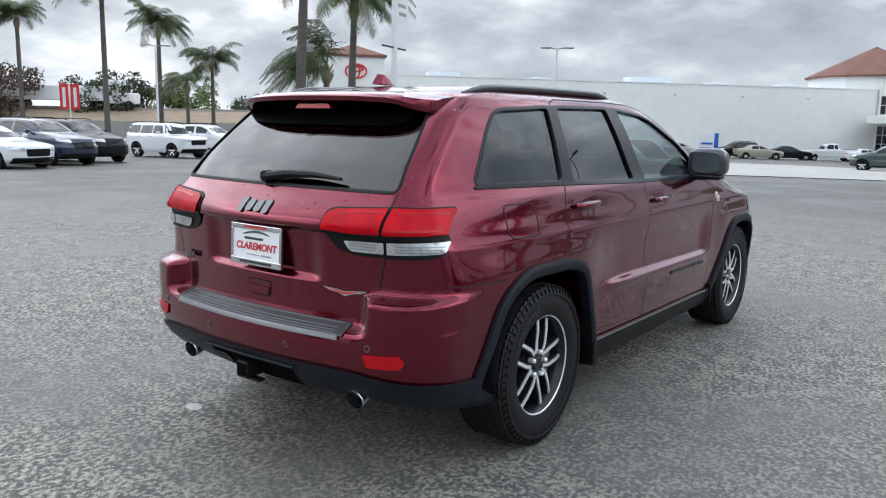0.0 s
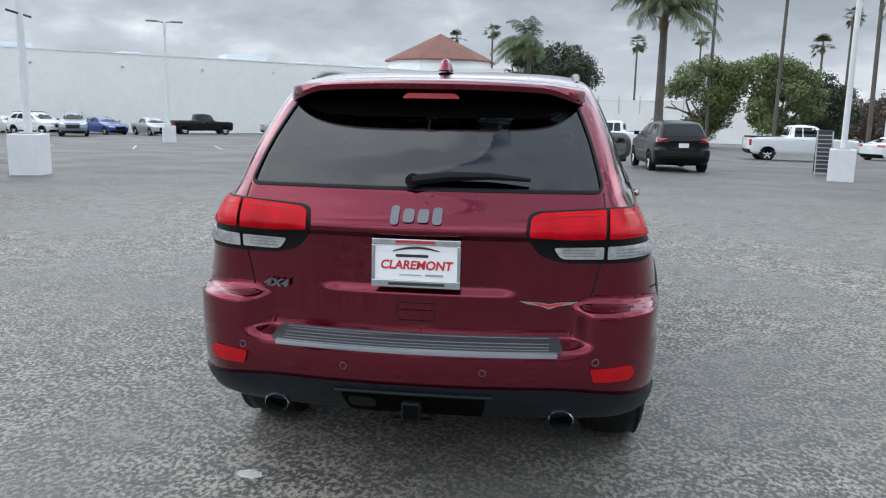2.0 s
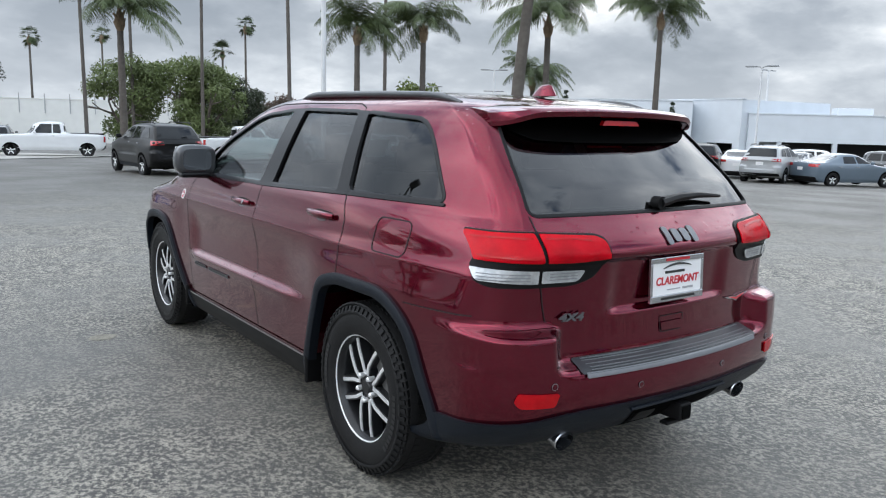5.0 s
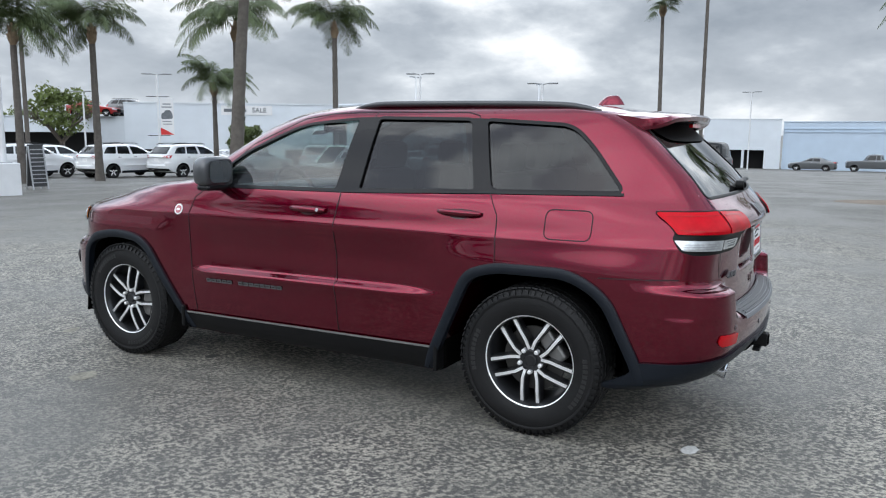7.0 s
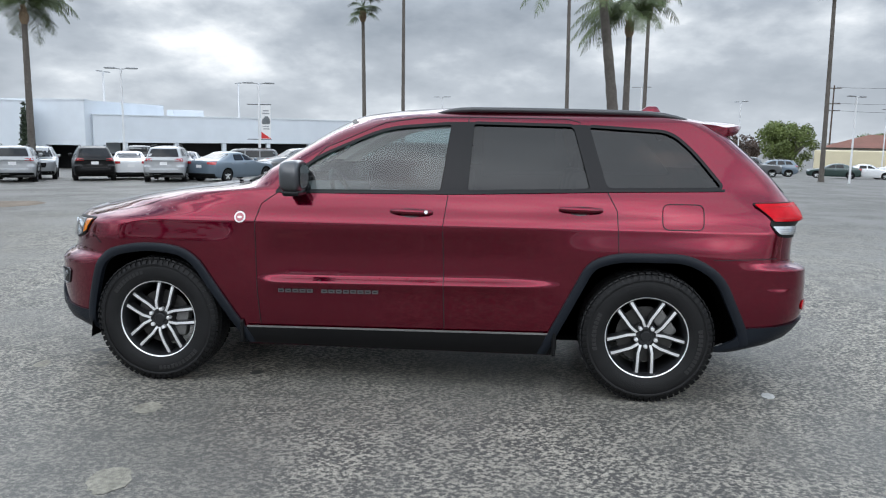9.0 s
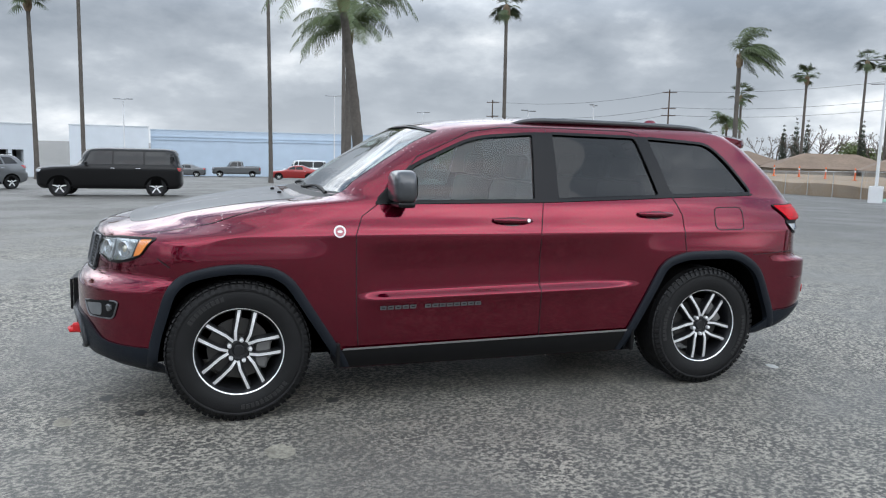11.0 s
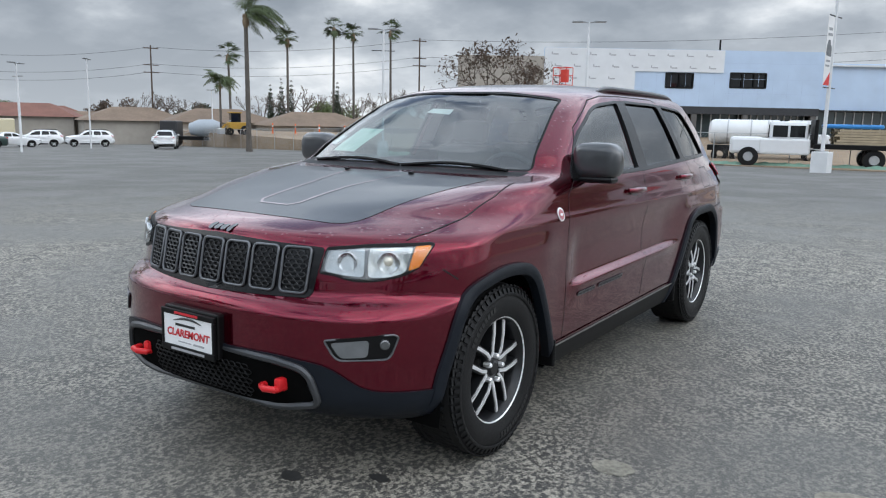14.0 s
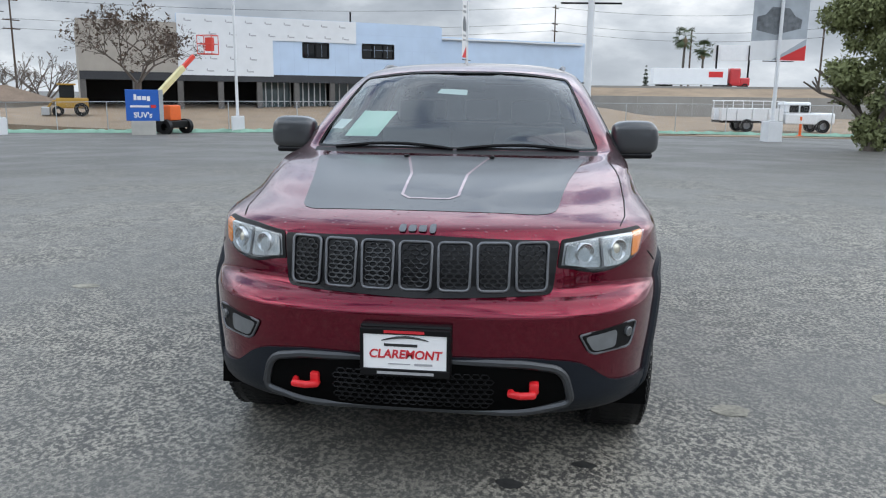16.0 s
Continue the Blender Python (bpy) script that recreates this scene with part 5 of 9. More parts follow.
    part("inner_mirror", rvm, BLACK, car, m=Matrix.Translation((0, .38, 1.54)))
    return car


WHEEL = hero_wheel()
HERO_CAR = build_hero()
for _o in [*WHEEL.children_recursive, WHEEL]:
    bpy.data.objects.remove(_o)

# ---- ground ----
def ground_z(x, y):
    """The lot falls gently away from the parked car, a little more towards its right-hand side."""
    r = math.hypot(x, y)
    r0 = min(r, 130.0)
    fall = 0.021 + 0.0075 * math.cos(math.atan2(x, y) - radians(75))
    return -fall * max(0.0, r0 - 3.0 - 1.5 * (1 - math.exp(-max(0.0, r0 - 3.0) / 1.5)))


def build_ground():
    radii = [0, 1.5, 3, 4.5, 6, 7.5, 9, 11, 13, 16, 20, 25, 32, 40, 50, 65, 80, 100, 130, 200, 400, 1000, 3000]
    n = 96
    verts, faces = [(0, 0, 0)], []
    for r in radii[1:]:
        for k in range(n):
            a = 2 * math.pi * k / n
            x, y = r * math.cos(a), r * math.sin(a)
            verts.append((x, y, ground_z(x, y)))
    for k in range(n):
        faces.append((0, 1 + k, 1 + (k + 1) % n))
    for i in range(len(radii) - 2):
        for k in range(n):
            a, b = 1 + i * n + k, 1 + i * n + (k + 1) % n
            faces.append((a, a + n, b + n, b))
    return tagged(new("ground", mesh_of("ground", verts, faces, asphalt())), "worn damp grey asphalt of a car park", "ground", kind="structure")


def asphalt():
    m = bpy.data.materials.new("worn_asphalt")
    m.use_nodes = True
    nt = m.node_tree
    N, L = nt.nodes.new, nt.links.new
    b = nt.nodes["Principled BSDF"]
    tc = N("ShaderNodeTexCoord")

    def noise_at(scale, detail=5.0, rough=0.6, stretch=None):
        n = N("ShaderNodeTexNoise")
        n.inputs["Scale"].default_value, n.inputs["Detail"].default_value, n.inputs["Roughness"].default_value = scale, detail, rough
        if stretch:
            mp = N("ShaderNodeMapping"); mp.inputs["Scale"].default_value = stretch; mp.inputs["Rotation"].default_value = (0, 0, 0.5)
            L(tc.outputs["Object"], mp.inputs[0]); L(mp.outputs[0], n.inputs["Vector"])
        else:
            L(tc.outputs["Object"], n.inputs["Vector"])
        return n.outputs["Fac"]

    def rng(src, a, b_, c, d):
        r = N("ShaderNodeMapRange"); L(src, r.inputs[0])
        for i, v in enumerate((a, b_, c, d)):
            r.inputs[i + 1].default_value = v
        return r.outputs[0]

    def mixc(kind, fac, a, b_):
        x = N("ShaderNodeMix"); x.data_type = "RGBA"; x.blend_type = kind
        for sock, v in ((x.inputs[0], fac), (x.inputs[6], a), (x.inputs[7], b_)):
            if isinstance(v, float):
                sock.default_value = v
            elif isinstance(v, tuple):
                sock.default_value = (*v, 1)
            else:
                L(v, sock)
        return x.outputs[2]

    fa = noise_at(42.0, 5.0, 0.62, (1.0, 0.80, 1.0))
    fb = noise_at(7.0, 4.0, 0.6)
    fm = N("ShaderNodeMix"); fm.data_type = "FLOAT"; fm.inputs[0].default_value = 0.24
    L(fa, fm.inputs[2]); L(fb, fm.inputs[3])
    flakes = rng(fm.outputs[0], 0.461, 0.570, 0.0, 1.0)
    # the lot grows smoother away from the worn stretch round the car
    ln = N("ShaderNodeVectorMath"); ln.operation = "LENGTH"
    L(tc.outputs["Object"], ln.inputs[0])
    fl = N("ShaderNodeMath"); fl.operation = "MULTIPLY"
    L(flakes, fl.inputs[0]); L(rng(ln.outputs["Value"], 7.0, 16.0, 1.0, 0.35), fl.inputs[1])
    flakes = fl.outputs[0]
    grit = noise_at(120.0, 3.0, 0.65)
    patches = rng(noise_at(0.42, 5.0, 0.62), 0.42, 0.60, 0.0, 1.0)
    long_ = rng(noise_at(0.9, 3.0, 0.5, (0.15, 1.2, 1)), 0.52, 0.70, 0.0, 0.5)
    col = mixc("MIX", flakes, (0.066, 0.0635, 0.0595), (0.362, 0.336, 0.280))
    worn = mixc("MIX", patches, col, mixc("MIX", 0.60, col, (0.122, 0.118, 0.105)))
    col = mixc("MIX", long_, worn, (0.127, 0.123, 0.110))
    col = mixc("MULTIPLY", 1.0, col, rng(grit, 0.28, 0.72, 0.42, 1.52))
    L(col, b.inputs["Base Color"])
    L(rng(patches, 0.0, 1.0, 0.62, 0.50), b.inputs["Roughness"])
    b.inputs["Specular IOR Level"].default_value = 0.4
    bp = N("ShaderNodeBump"); bp.inputs["Strength"].default_value, bp.inputs["Distance"].default_value = 0.35, 0.01
    L(grit, bp.inputs["Height"])
    L(bp.outputs[0], b.inputs["Normal"])
    return m


GROUND = build_ground()


def pale_blotch(x, y, size, seed, material, label):
    """A thin irregular stain laid on the asphalt."""
    g = np.random.default_rng(seed)
    n = 26
    k = 1 + .10 * np.sin(np.arange(n) * 2 * math.pi * 2 / n + seed) + g.uniform(-.09, .09, n)
    bm = bmesh.new()
    c = bm.verts.new((x, y, ground_z(x, y) + .003))
    ring = [bm.verts.new((x + size / 2 * k[i] * math.cos(2 * math.pi * i / n), y + size * .36 * k[i] * math.sin(2 * math.pi * i / n), ground_z(x, y) + .003)) for i in range(n)]
    for i in range(n):
        bm.faces.new((c, ring[i], ring[(i + 1) % n]))
    me = bpy.data.meshes.new("stain")
    bm.to_mesh(me)
    me.materials.append(material)
    tagged(new("stain", me), label, "stain", "stains on the asphalt")


PALE = mat("pale_worn_patch", (0.25, 0.235, 0.19), 0.8, var=0.55, scale=40, bump=0.3, bscale=120)
CHALK = mat("chalky_spot", (0.50, 0.50, 0.48), 0.8, var=0.35, scale=50)
OIL = mat("dark_oil_stain", (0.035, 0.035, 0.034), 0.5, var=0.5, scale=30)
for i, (x, y, s_) in enumerate(((-1.40, 1.30, .19), (-2.28, 1.04, .26), (-.72, 2.35, .14), (3.0, -.5, .2))):
    pale_blotch(x, y, s_, 5 + i, PALE, "pale worn blotch on the grey asphalt")
pale_blotch(-.71, -2.22, .11, 3, CHALK, "small white chalky spot on asphalt")
for x, y, s_, k in ((-.66, 1.97, .09, 21), (-.36, 2.17, .11, 22), (-.70, .92, .10, 23)):
    pale_blotch(x, y, s_, k, OIL, "dark oily stain on the asphalt")


# ---- plants ----
BARK = mat("palm_bark", (0.105, 0.092, 0.080), 0.9, var=0.35, scale=9, bump=0.5, bscale=30)
SHAFT = mat("palm_boot_fibre", (0.19, 0.135, 0.085), 0.9, var=0.35, scale=18, bump=0.5, bscale=60)
FROND = mat("palm_frond_green", (0.070, 0.098, 0.032), 0.55, var=0.35, scale=1.5)
FROND2 = mat("fan_palm_green", (0.055, 0.078, 0.030), 0.6, var=0.3, scale=2)
LEAF = mat("broad_leaf_green", (0.115, 0.150, 0.048), 0.6, var=0.45, scale=0.8)
LEAFD = mat("dark_oak_leaf", (0.030, 0.042, 0.018), 0.65, var=0.4, scale=0.9)
LEAFL = mat("pale_willow_leaf", (0.115, 0.150, 0.035), 0.6, var=0.35, scale=0.9)
LEAFB = mat("dry_brown_leaf", (0.09, 0.062, 0.045), 0.8, var=0.4, scale=3)
WOOD = mat("grey_brown_bark", (0.115, 0.095, 0.08), 0.9, var=0.3, scale=8, bump=0.4, bscale=25)
CYPRESS = mat("cypress_green", (0.022, 0.036, 0.016), 0.7, var=0.35, scale=2)


def quads(name, q, material):
    """A mesh of loose four-sided leaves from an array (n, 4, 3)."""
    q = np.asarray(q, float)
    n = len(q)
    return mesh_of(name, q.reshape(-1, 3), [(4 * i, 4 * i + 1, 4 * i + 2, 4 * i + 3) for i in range(n)], material, False)


def queen_crown(seed, fronds=24, length=2.9, wind=0.40, windy=(-0.5, -0.85)):
    """Arching feather fronds with hanging leaflets, blown to one side."""
    r = random.Random(seed)
    q = []
    for i in range(fronds):
        a = 2 * math.pi * (i * 0.381966 + r.uniform(-.03, .03))
        lift = r.uniform(-.25, 1.5)
        ln = length * r.uniform(.8, 1.1)
        d = Vector((math.cos(a) + wind * windy[0] * .5, math.sin(a) + wind * windy[1] * .5, 0))
        p, v = Vector((0, 0, 0)), Vector((d.x, d.y, lift + .3)).normalized()
        n = 22
        for k in range(n):
            t = k / n
            q0 = p.copy()
            v = (v + Vector((wind * windy[0] * .05, wind * windy[1] * .05, -.05 - .11 * t))).normalized()
            p = p + v * ln / n
            side = v.cross(Vector((0, 0, 1)))
            side = side.normalized() if side.length > 1e-3 else Vector((1, 0, 0))
            w = .016 * (1.2 - t)
            q.append([q0 - side * w, q0 + side * w, p + side * w, p - side * w])
            if k < 3:
                continue
            ll = (.62 * math.sin(math.pi * min(1, .18 + t * .86)) ** .7) * r.uniform(.85, 1.1) * length / 2.5
            for sg in (1, -1):
                for j in range(3):
                    b = q0.lerp(p, j * .33 + r.uniform(0, .3))
                    dr = (side * sg * r.uniform(.75, 1.0) + v * r.uniform(.35, .6) + Vector((wind * windy[0] * .3, wind * windy[1] * .3, -r.uniform(.35, .95)))).normalized()
                    wd = v * .0135
                    tip = b + dr * ll
                    mid = b + dr * ll * .55 + Vector((0, 0, .03))
                    q.append([b - wd, b + wd, mid + wd, mid - wd])
                    q.append([mid - wd, mid + wd, tip + wd * .2 + Vector((0, 0, -.05)), tip - wd * .2 + Vector((0, 0, -.05))])
    return quads("crown", [[tuple(v) for v in f] for f in q], FROND)


def fan_crown(seed, leaves=30, size=0.95, wind=(0.25, -0.3)):
    r = random.Random(seed)
    q = []
    for i in range(leaves):
        a, el = r.uniform(0, 2 * math.pi), r.uniform(-.9, 1.4)
        d = Vector((math.cos(a) * math.cos(el) + wind[0], math.sin(a) * math.cos(el) + wind[1], math.sin(el))).normalized()
        stem = r.uniform(.55, 1.0) * size
        b = d * stem
        s = d.cross(Vector((0, 0, 1))).normalized()
        u = s.cross(d)
        q.append([-s * .02, s * .02, b + s * .02, b - s * .02])
        for k in range(11):
            th = (k / 10 - .5) * 2.5
            dr = (d * math.cos(th) + s * math.sin(th) + Vector((0, 0, -.25))).normalized()
            wd = (s * math.cos(th) - d * math.sin(th)) * .045 * size
            ln = size * r.uniform(.65, .85)
            m_, tip = b + dr * ln * .55, b + dr * ln + Vector((0, 0, -.12 * size))
            q.append([b, b + wd * .3, m_ + wd, m_ - wd])
            q.append([m_ - wd, m_ + wd, tip + wd * .1, tip - wd * .1])
    return quads("crown", [[tuple(v) for v in f] for f in q], FROND2)


QUEENS = [queen_crown(11, 31), queen_crown(23, 28, 3.1), queen_crown(37, 33, 2.8)]
WINDY = queen_crown(51, 30, 2.9, 1.5, (-0.6, -0.8))
FANS = [fan_crown(5), fan_crown(9, 34), fan_crown(14, 26, 1.05)]


def trunk_mesh(h, r0, r1, lean=(0, 0), seed=0, rings=True):
    """A ringed trunk, wider at its foot."""
    r = random.Random(seed)
    n = max(10, int(h / .28))
    pts, rad = [], []
    for i in range(n + 1):
        t = i / n
        pts.append((lean[0] * t ** 1.4, lean[1] * t ** 1.4, h * t))
        k = 1 + .45 * math.exp(-t * h / .5) + (.05 if i % 2 else -.02) + r.uniform(-.02, .02)
        rad.append((r0 + (r1 - r0) * t) * k)
    bm = bmesh.new()
    tube(bm, pts, rad, 12)
    return bm_mesh("trunk", bm, BARK, True)


def queen_palm(x, y, zc, k=0, size=1.0, lean=(0, 0), crown=None, r0=.17, sunk=.15):
    z = ground_z(x, y) - sunk
    h = zc - z
    p = thing("palm_tree", "feather palm with grey ringed trunk and arching green fronds", "palm tree", Matrix.Translation((x, y, z)), "palms round the car park")
    hs = min(.85, h * .2) * size
    part("trunk", trunk_mesh(h - hs, r0 * size, .125 * size, lean, k), None, p, "grey ringed trunk")
    sh = bmesh.new()
    tp = Vector((lean[0], lean[1], h - hs))
    tube(sh, [tp, tp + Vector((0, 0, hs * .25)), tp + Vector((0, 0, hs * .5)), tp + Vector((0, 0, hs * .8)), tp + Vector((0, 0, hs * 1.08))], [.12 * size, .20 * size, .21 * size, .12 * size, .05 * size], 10)
    r = random.Random(k)
    for i in range(14):
        a = r.uniform(0, 6.28)
        b0 = tp + Vector((math.cos(a) * .12, math.sin(a) * .12, hs * r.uniform(.1, .8)))
        tube(sh, [b0, b0 + Vector((math.cos(a) * .12, math.sin(a) * .12, .22))], [.05 * size, .02], 5)
    part("crown_shaft", sh, SHAFT, p, "brown fibrous boots under the crown", smooth=True)
    me = crown or QUEENS[k % 3]
    o = part("crown", me, None, p, "arching green feather fronds", m=Matrix.Translation(tp + Vector((0, 0, hs))) @ Matrix.Rotation(k * 1.7 if not crown else 0, 4, "Z") @ Matrix.Scale(size, 4))
    return p


def fan_palm(x, y, zc, k=0, size=1.0, lean=(0, 0)):
    z = ground_z(x, y) - .1
    h = zc - z
    p = thing("fan_palm", "tall thin fan palm with a small dark crown", "palm tree", Matrix.Translation((x, y, z)), "tall palms beyond the car park")
    part("trunk", trunk_mesh(h - .4, .16 * size, .115 * size, lean, k), None, p, "thin grey-brown trunk")
    sk = bmesh.new()
    tube(sk, [(lean[0], lean[1], h - 1.3), (lean[0], lean[1], h - .9), (lean[0], lean[1], h - .3), (lean[0], lean[1], h)], [.18, .34, .3, .1], 9)
    part("dead_leaf_skirt", sk, SHAFT, p, smooth=True)
    part("crown", FANS[k % 3], None, p, "dark green fan leaves", m=Matrix.Translation((lean[0], lean[1], h)) @ Matrix.Rotation(k * 2.1, 4, "Z") @ Matrix.Scale(size, 4))
    return p


for k, (x, y, zc, s) in enumerate(((-54.1, 21.9, 8.1, 1.0), (-39.9, 20.0, 8.6, 1.0), (-50.8, 30.7, 8.2, 1.15), (-47.6, 33.1, 5.7, 1.0), (-47.4, 30.7, 3.9, .9), (15.2, 27.3, 5.6, .95), (18.6, 27.0, 6.0, 1.0), (20.8, 20.8, 6.0, 1.0), (25.0, 26.3, 3.9, .85), (31.0, 23.2, 7.4, 1.05), (32.0, -5.6, 7.0, 1.05), (76.8, -62.2, 5.4, 1.0), (5.5, 29.3, 5.6, 1.0))):
    queen_palm(x, y, zc, k, s)
queen_palm(-15.4, 12.1, 6.6, 3, 1.0, (.1, .2), r0=.19)
queen_palm(-15.8, 13.5, 3.2, 4, .8, (.1, .1), crown=WINDY)
queen_palm(-17.8, 16.9, 5.9, 5, .95, (.05, .15), r0=.19)
queen_palm(12.0, 12.7, 6.5, 6, 1.05, (.25, -.35), r0=.20)
queen_palm(21.6, -4.05, 6.8, 7, 1.05, (-.35, .75), r0=.22)
queen_palm(44.0, -37.4, 9.0, 8, 1.2, (.1, 0), crown=WINDY)
queen_palm(-0.3, 41.4, 5.2, 9, .9, (.1, 0), crown=WINDY)
for k, (x, y, zc, s) in enumerate(((15.8, 125.3, 12.2, 1.2), (25.2, 122.9, 12.9, 1.1), (38.7, 109.1, 10.8, 1.2), (41.9, 108.3, 14.6, 1.2), (-8.4, 141.8, 15.4, 1.3), (-16.2, 154.1, 15.3, 1.3), (-134.9, 80.5, 8.5, 1.3))):
    fan_palm(x, y, zc, k, s)
for k, (x, y, zc, s) in enumerate(((11.0, 64.4, 15.0, 1), (15.7, 68.4, 16.7, 1), (19.8, 62.2, 14.3, 1), (22.8, 51.1, 14.4, 1), (30.0, 49.2, 13.2, 1), (65.3, 13.4, 12.8, 1.25), (66.2, 10.0, 17.0, 1.1), (55.6, -4.3, 15.2, 1), (61.5, -11.0, 12.6, 1.15), (55.0, -23.2, 13.2, 1.1), (76.6, -73.8, 12.0, 1.25), (84.7, -70.7, 9.8, 1.25), (79.7, -86.5, 14.9, 1.3), (77.8, -89.1, 14.2, 1.3), (74.3, -93.9, 14.9, 1.3), (-20.4, -108.3, 9.6, 1.3), (-23.2, -108.6, 8.0, 1.2))):
    fan_palm(x, y, zc, k, s, (.15 * (k % 3 - 1), .2 * (k % 2)))


def leaf_cloud(blobs, count, size, material, seed):
    """Small leaves gathered in uneven clumps, densest near the skin of each clump."""
    g = np.random.default_rng(seed)
    B = np.array(blobs, float)
    w = B[:, 3] ** 2 / (B[:, 3] ** 2).sum()
    idx = g.choice(len(B), count, p=w)
    d = g.normal(size=(count, 3)); d /= np.linalg.norm(d, axis=1)[:, None]
    rad = B[idx, 3] * g.uniform(.35, 1.0, count) ** .5 * (1 + .25 * g.normal(size=count) * .5)
    c = B[idx, :3] + d * rad[:, None] * np.array([1, 1, .8])
    u = g.normal(size=(count, 3)); u /= np.linalg.norm(u, axis=1)[:, None]
    v = np.cross(u, d + .4 * g.normal(size=(count, 3))); v /= np.linalg.norm(v, axis=1)[:, None] + 1e-9
    s = size * g.uniform(.6, 1.3, count)[:, None]
    q = np.stack([c - u * s, c + v * s * .45, c + u * s, c - v * s * .45], 1)
    return quads("crown", q, material)


def branch(bm, p, d, ln, r, depth, rnd, tips, spread=.55, up=.12):
    q = p + d * ln * .5 + Vector((rnd.uniform(-1, 1), rnd.uniform(-1, 1), 0)) * ln * .06
    e = p + d * ln
    tube(bm, [p, q, e], [r, r * .85, r * .68], 7 if depth > 2 else 5)
    if depth == 0:
        tips.append(e)
        return
    for i in range(rnd.choice((2, 3)) if depth > 1 else 3):
        n = (d + Vector((rnd.gauss(0, spread), rnd.gauss(0, spread), rnd.gauss(up, spread * .6)))).normalized()
        branch(bm, e, n, ln * rnd.uniform(.62, .85), r * .62, depth - 1, rnd, tips, spread, up)


def broad_tree(x, y, h, radius, material, seed, label, leaves=9000, trunk_h=None, size=.22, zbase=None, name="tree", low=.30):
    z = ground_z(x, y) if zbase is None else zbase
    t = thing(name, label, "tree", Matrix.Translation((x, y, z)))
    rnd = random.Random(seed)
    bm, tips = bmesh.new(), []
    th = trunk_h or h * .28
    tube(bm, [(0, 0, -.2), (0, 0, th * .5), (0, 0, th)], [h * .045, h * .033, h * .03], 9)
    for i in range(4):
        a = i * 1.57 + rnd.uniform(-.4, .4)
        branch(bm, Vector((0, 0, th * .95)), Vector((math.cos(a) * .7, math.sin(a) * .7, .9)).normalized(), h * .24, h * .02, 2, rnd, tips)
    part("trunk", bm, WOOD, t, "brown trunk with spreading limbs", smooth=True)
    blobs = []
    for i in range(34):
        a, rr, zz = rnd.uniform(0, 6.28), radius * math.sqrt(rnd.uniform(0, 1)) * .8, rnd.uniform(low, .88)
        k = math.sqrt(max(.05, 1 - ((zz - .6) / .45) ** 2))
        blobs.append((rr * k * math.cos(a), rr * k * math.sin(a), h * zz, radius * rnd.uniform(.15, .34)))
    part("crown", leaf_cloud(blobs, leaves, size, material, seed), None, t, "leafy uneven crown")
    return t


broad_tree(1.4, 82.4, 11.5, 6.2, LEAFD, 3, "big dark green oak with a wide crown over parked cars", 30000, 3.5, .16, name="oak_tree")
broad_tree(15.8, 71.2, 8.5, 4.6, LEAF, 4, "green bushy tree beside parked trucks", 18000, 1.5, .15, low=.16)
broad_tree(21.5, 66.5, 8.8, 4.2, LEAF, 5, "green bushy tree beside parked trucks", 18000, 1.5, .15, low=.16)
broad_tree(27.0, 74.0, 7.5, 4.0, LEAFD, 6, "green bushy tree behind the parking lot", 12000, 1.5, .15, low=.16)
broad_tree(-12.8, -25.6, 6.3, 2.3, mat("olive_leaf", (0.17, 0.19, 0.075), 0.6, var=0.45, scale=0.8), 7, "leafy green tree with small leaves at the lot's edge", 22000, .6, .10, low=.04)
broad_tree(31.6, 30.1, 3.1, 1.35, LEAF, 17, "small round green tree beside a cypress", 9000, .8, .09, low=.3)
broad_tree(40.0, 59.5, 7.2, 3.2, LEAFL, 8, "sparse pale eucalyptus tree with bare grey limbs", 2600, 2.2, .20, name="eucalyptus_tree", low=.4)
broad_tree(123.6, -43.6, 8.0, 5.5, LEAFL, 9, "bright green spring tree behind houses", 12000, 1.5, .22, low=.2)
for i, (x, y, h, r) in enumerate(((133, -62, 6.5, 5), (120, -55, 6, 5), (128, -80, 7, 6), (112, -88, 6.5, 5.5), (96, -104, 7, 6), (140, -40, 6, 5), (-88, 48, 8, 6), (-84, 56, 7, 5.5), (-92, 36, 8.5, 6), (-80, 66, 6.5, 5), (-70, 72, 6, 5), (50, 118, 8, 6), (34, 95, 7, 5), (62, 100, 7, 6), (-2, -150, 7, 6), (20, -150, 6, 6))):
    broad_tree(x, y, h, r, (LEAFD, LEAF, LEAFB)[i % 3], 40 + i, "hazy green tree far behind the lot", 6000, 1.2, .26, low=.15, name="distant_tree")


def cypress(x, y, h, seed, zbase=None):
    t = thing("cypress_tree", "slim dark green pointed cypress", "tree", Matrix.Translation((x, y, ground_z(x, y) if zbase is None else zbase)))
    bm = bmesh.new()
    tube(bm, [(0, 0, -.1), (0, 0, h * .6)], [.12, .04], 7)
    part("trunk", bm, WOOD, t)
    blobs = [(0, 0, h * (.08 + .9 * i / 13), h * .085 * (1 - (i / 14) ** 1.5) + .08) for i in range(14)]
    part("crown", leaf_cloud(blobs, 2600, .13, CYPRESS, seed), None, t, "dense pointed dark crown")


for i, (x, y, h) in enumerate(((34.0, 33.0, 4.9), (43.0, 31.5, 4.6), (82.6, -76.2, 8.6), (81.1, -76.9, 9.6), (79.8, -77.6, 9.2), (73.7, -80.7, 9.0), (-15, -104, 7.5), (-46, -104, 5.5))):
    cypress(x, y, h, 80 + i)


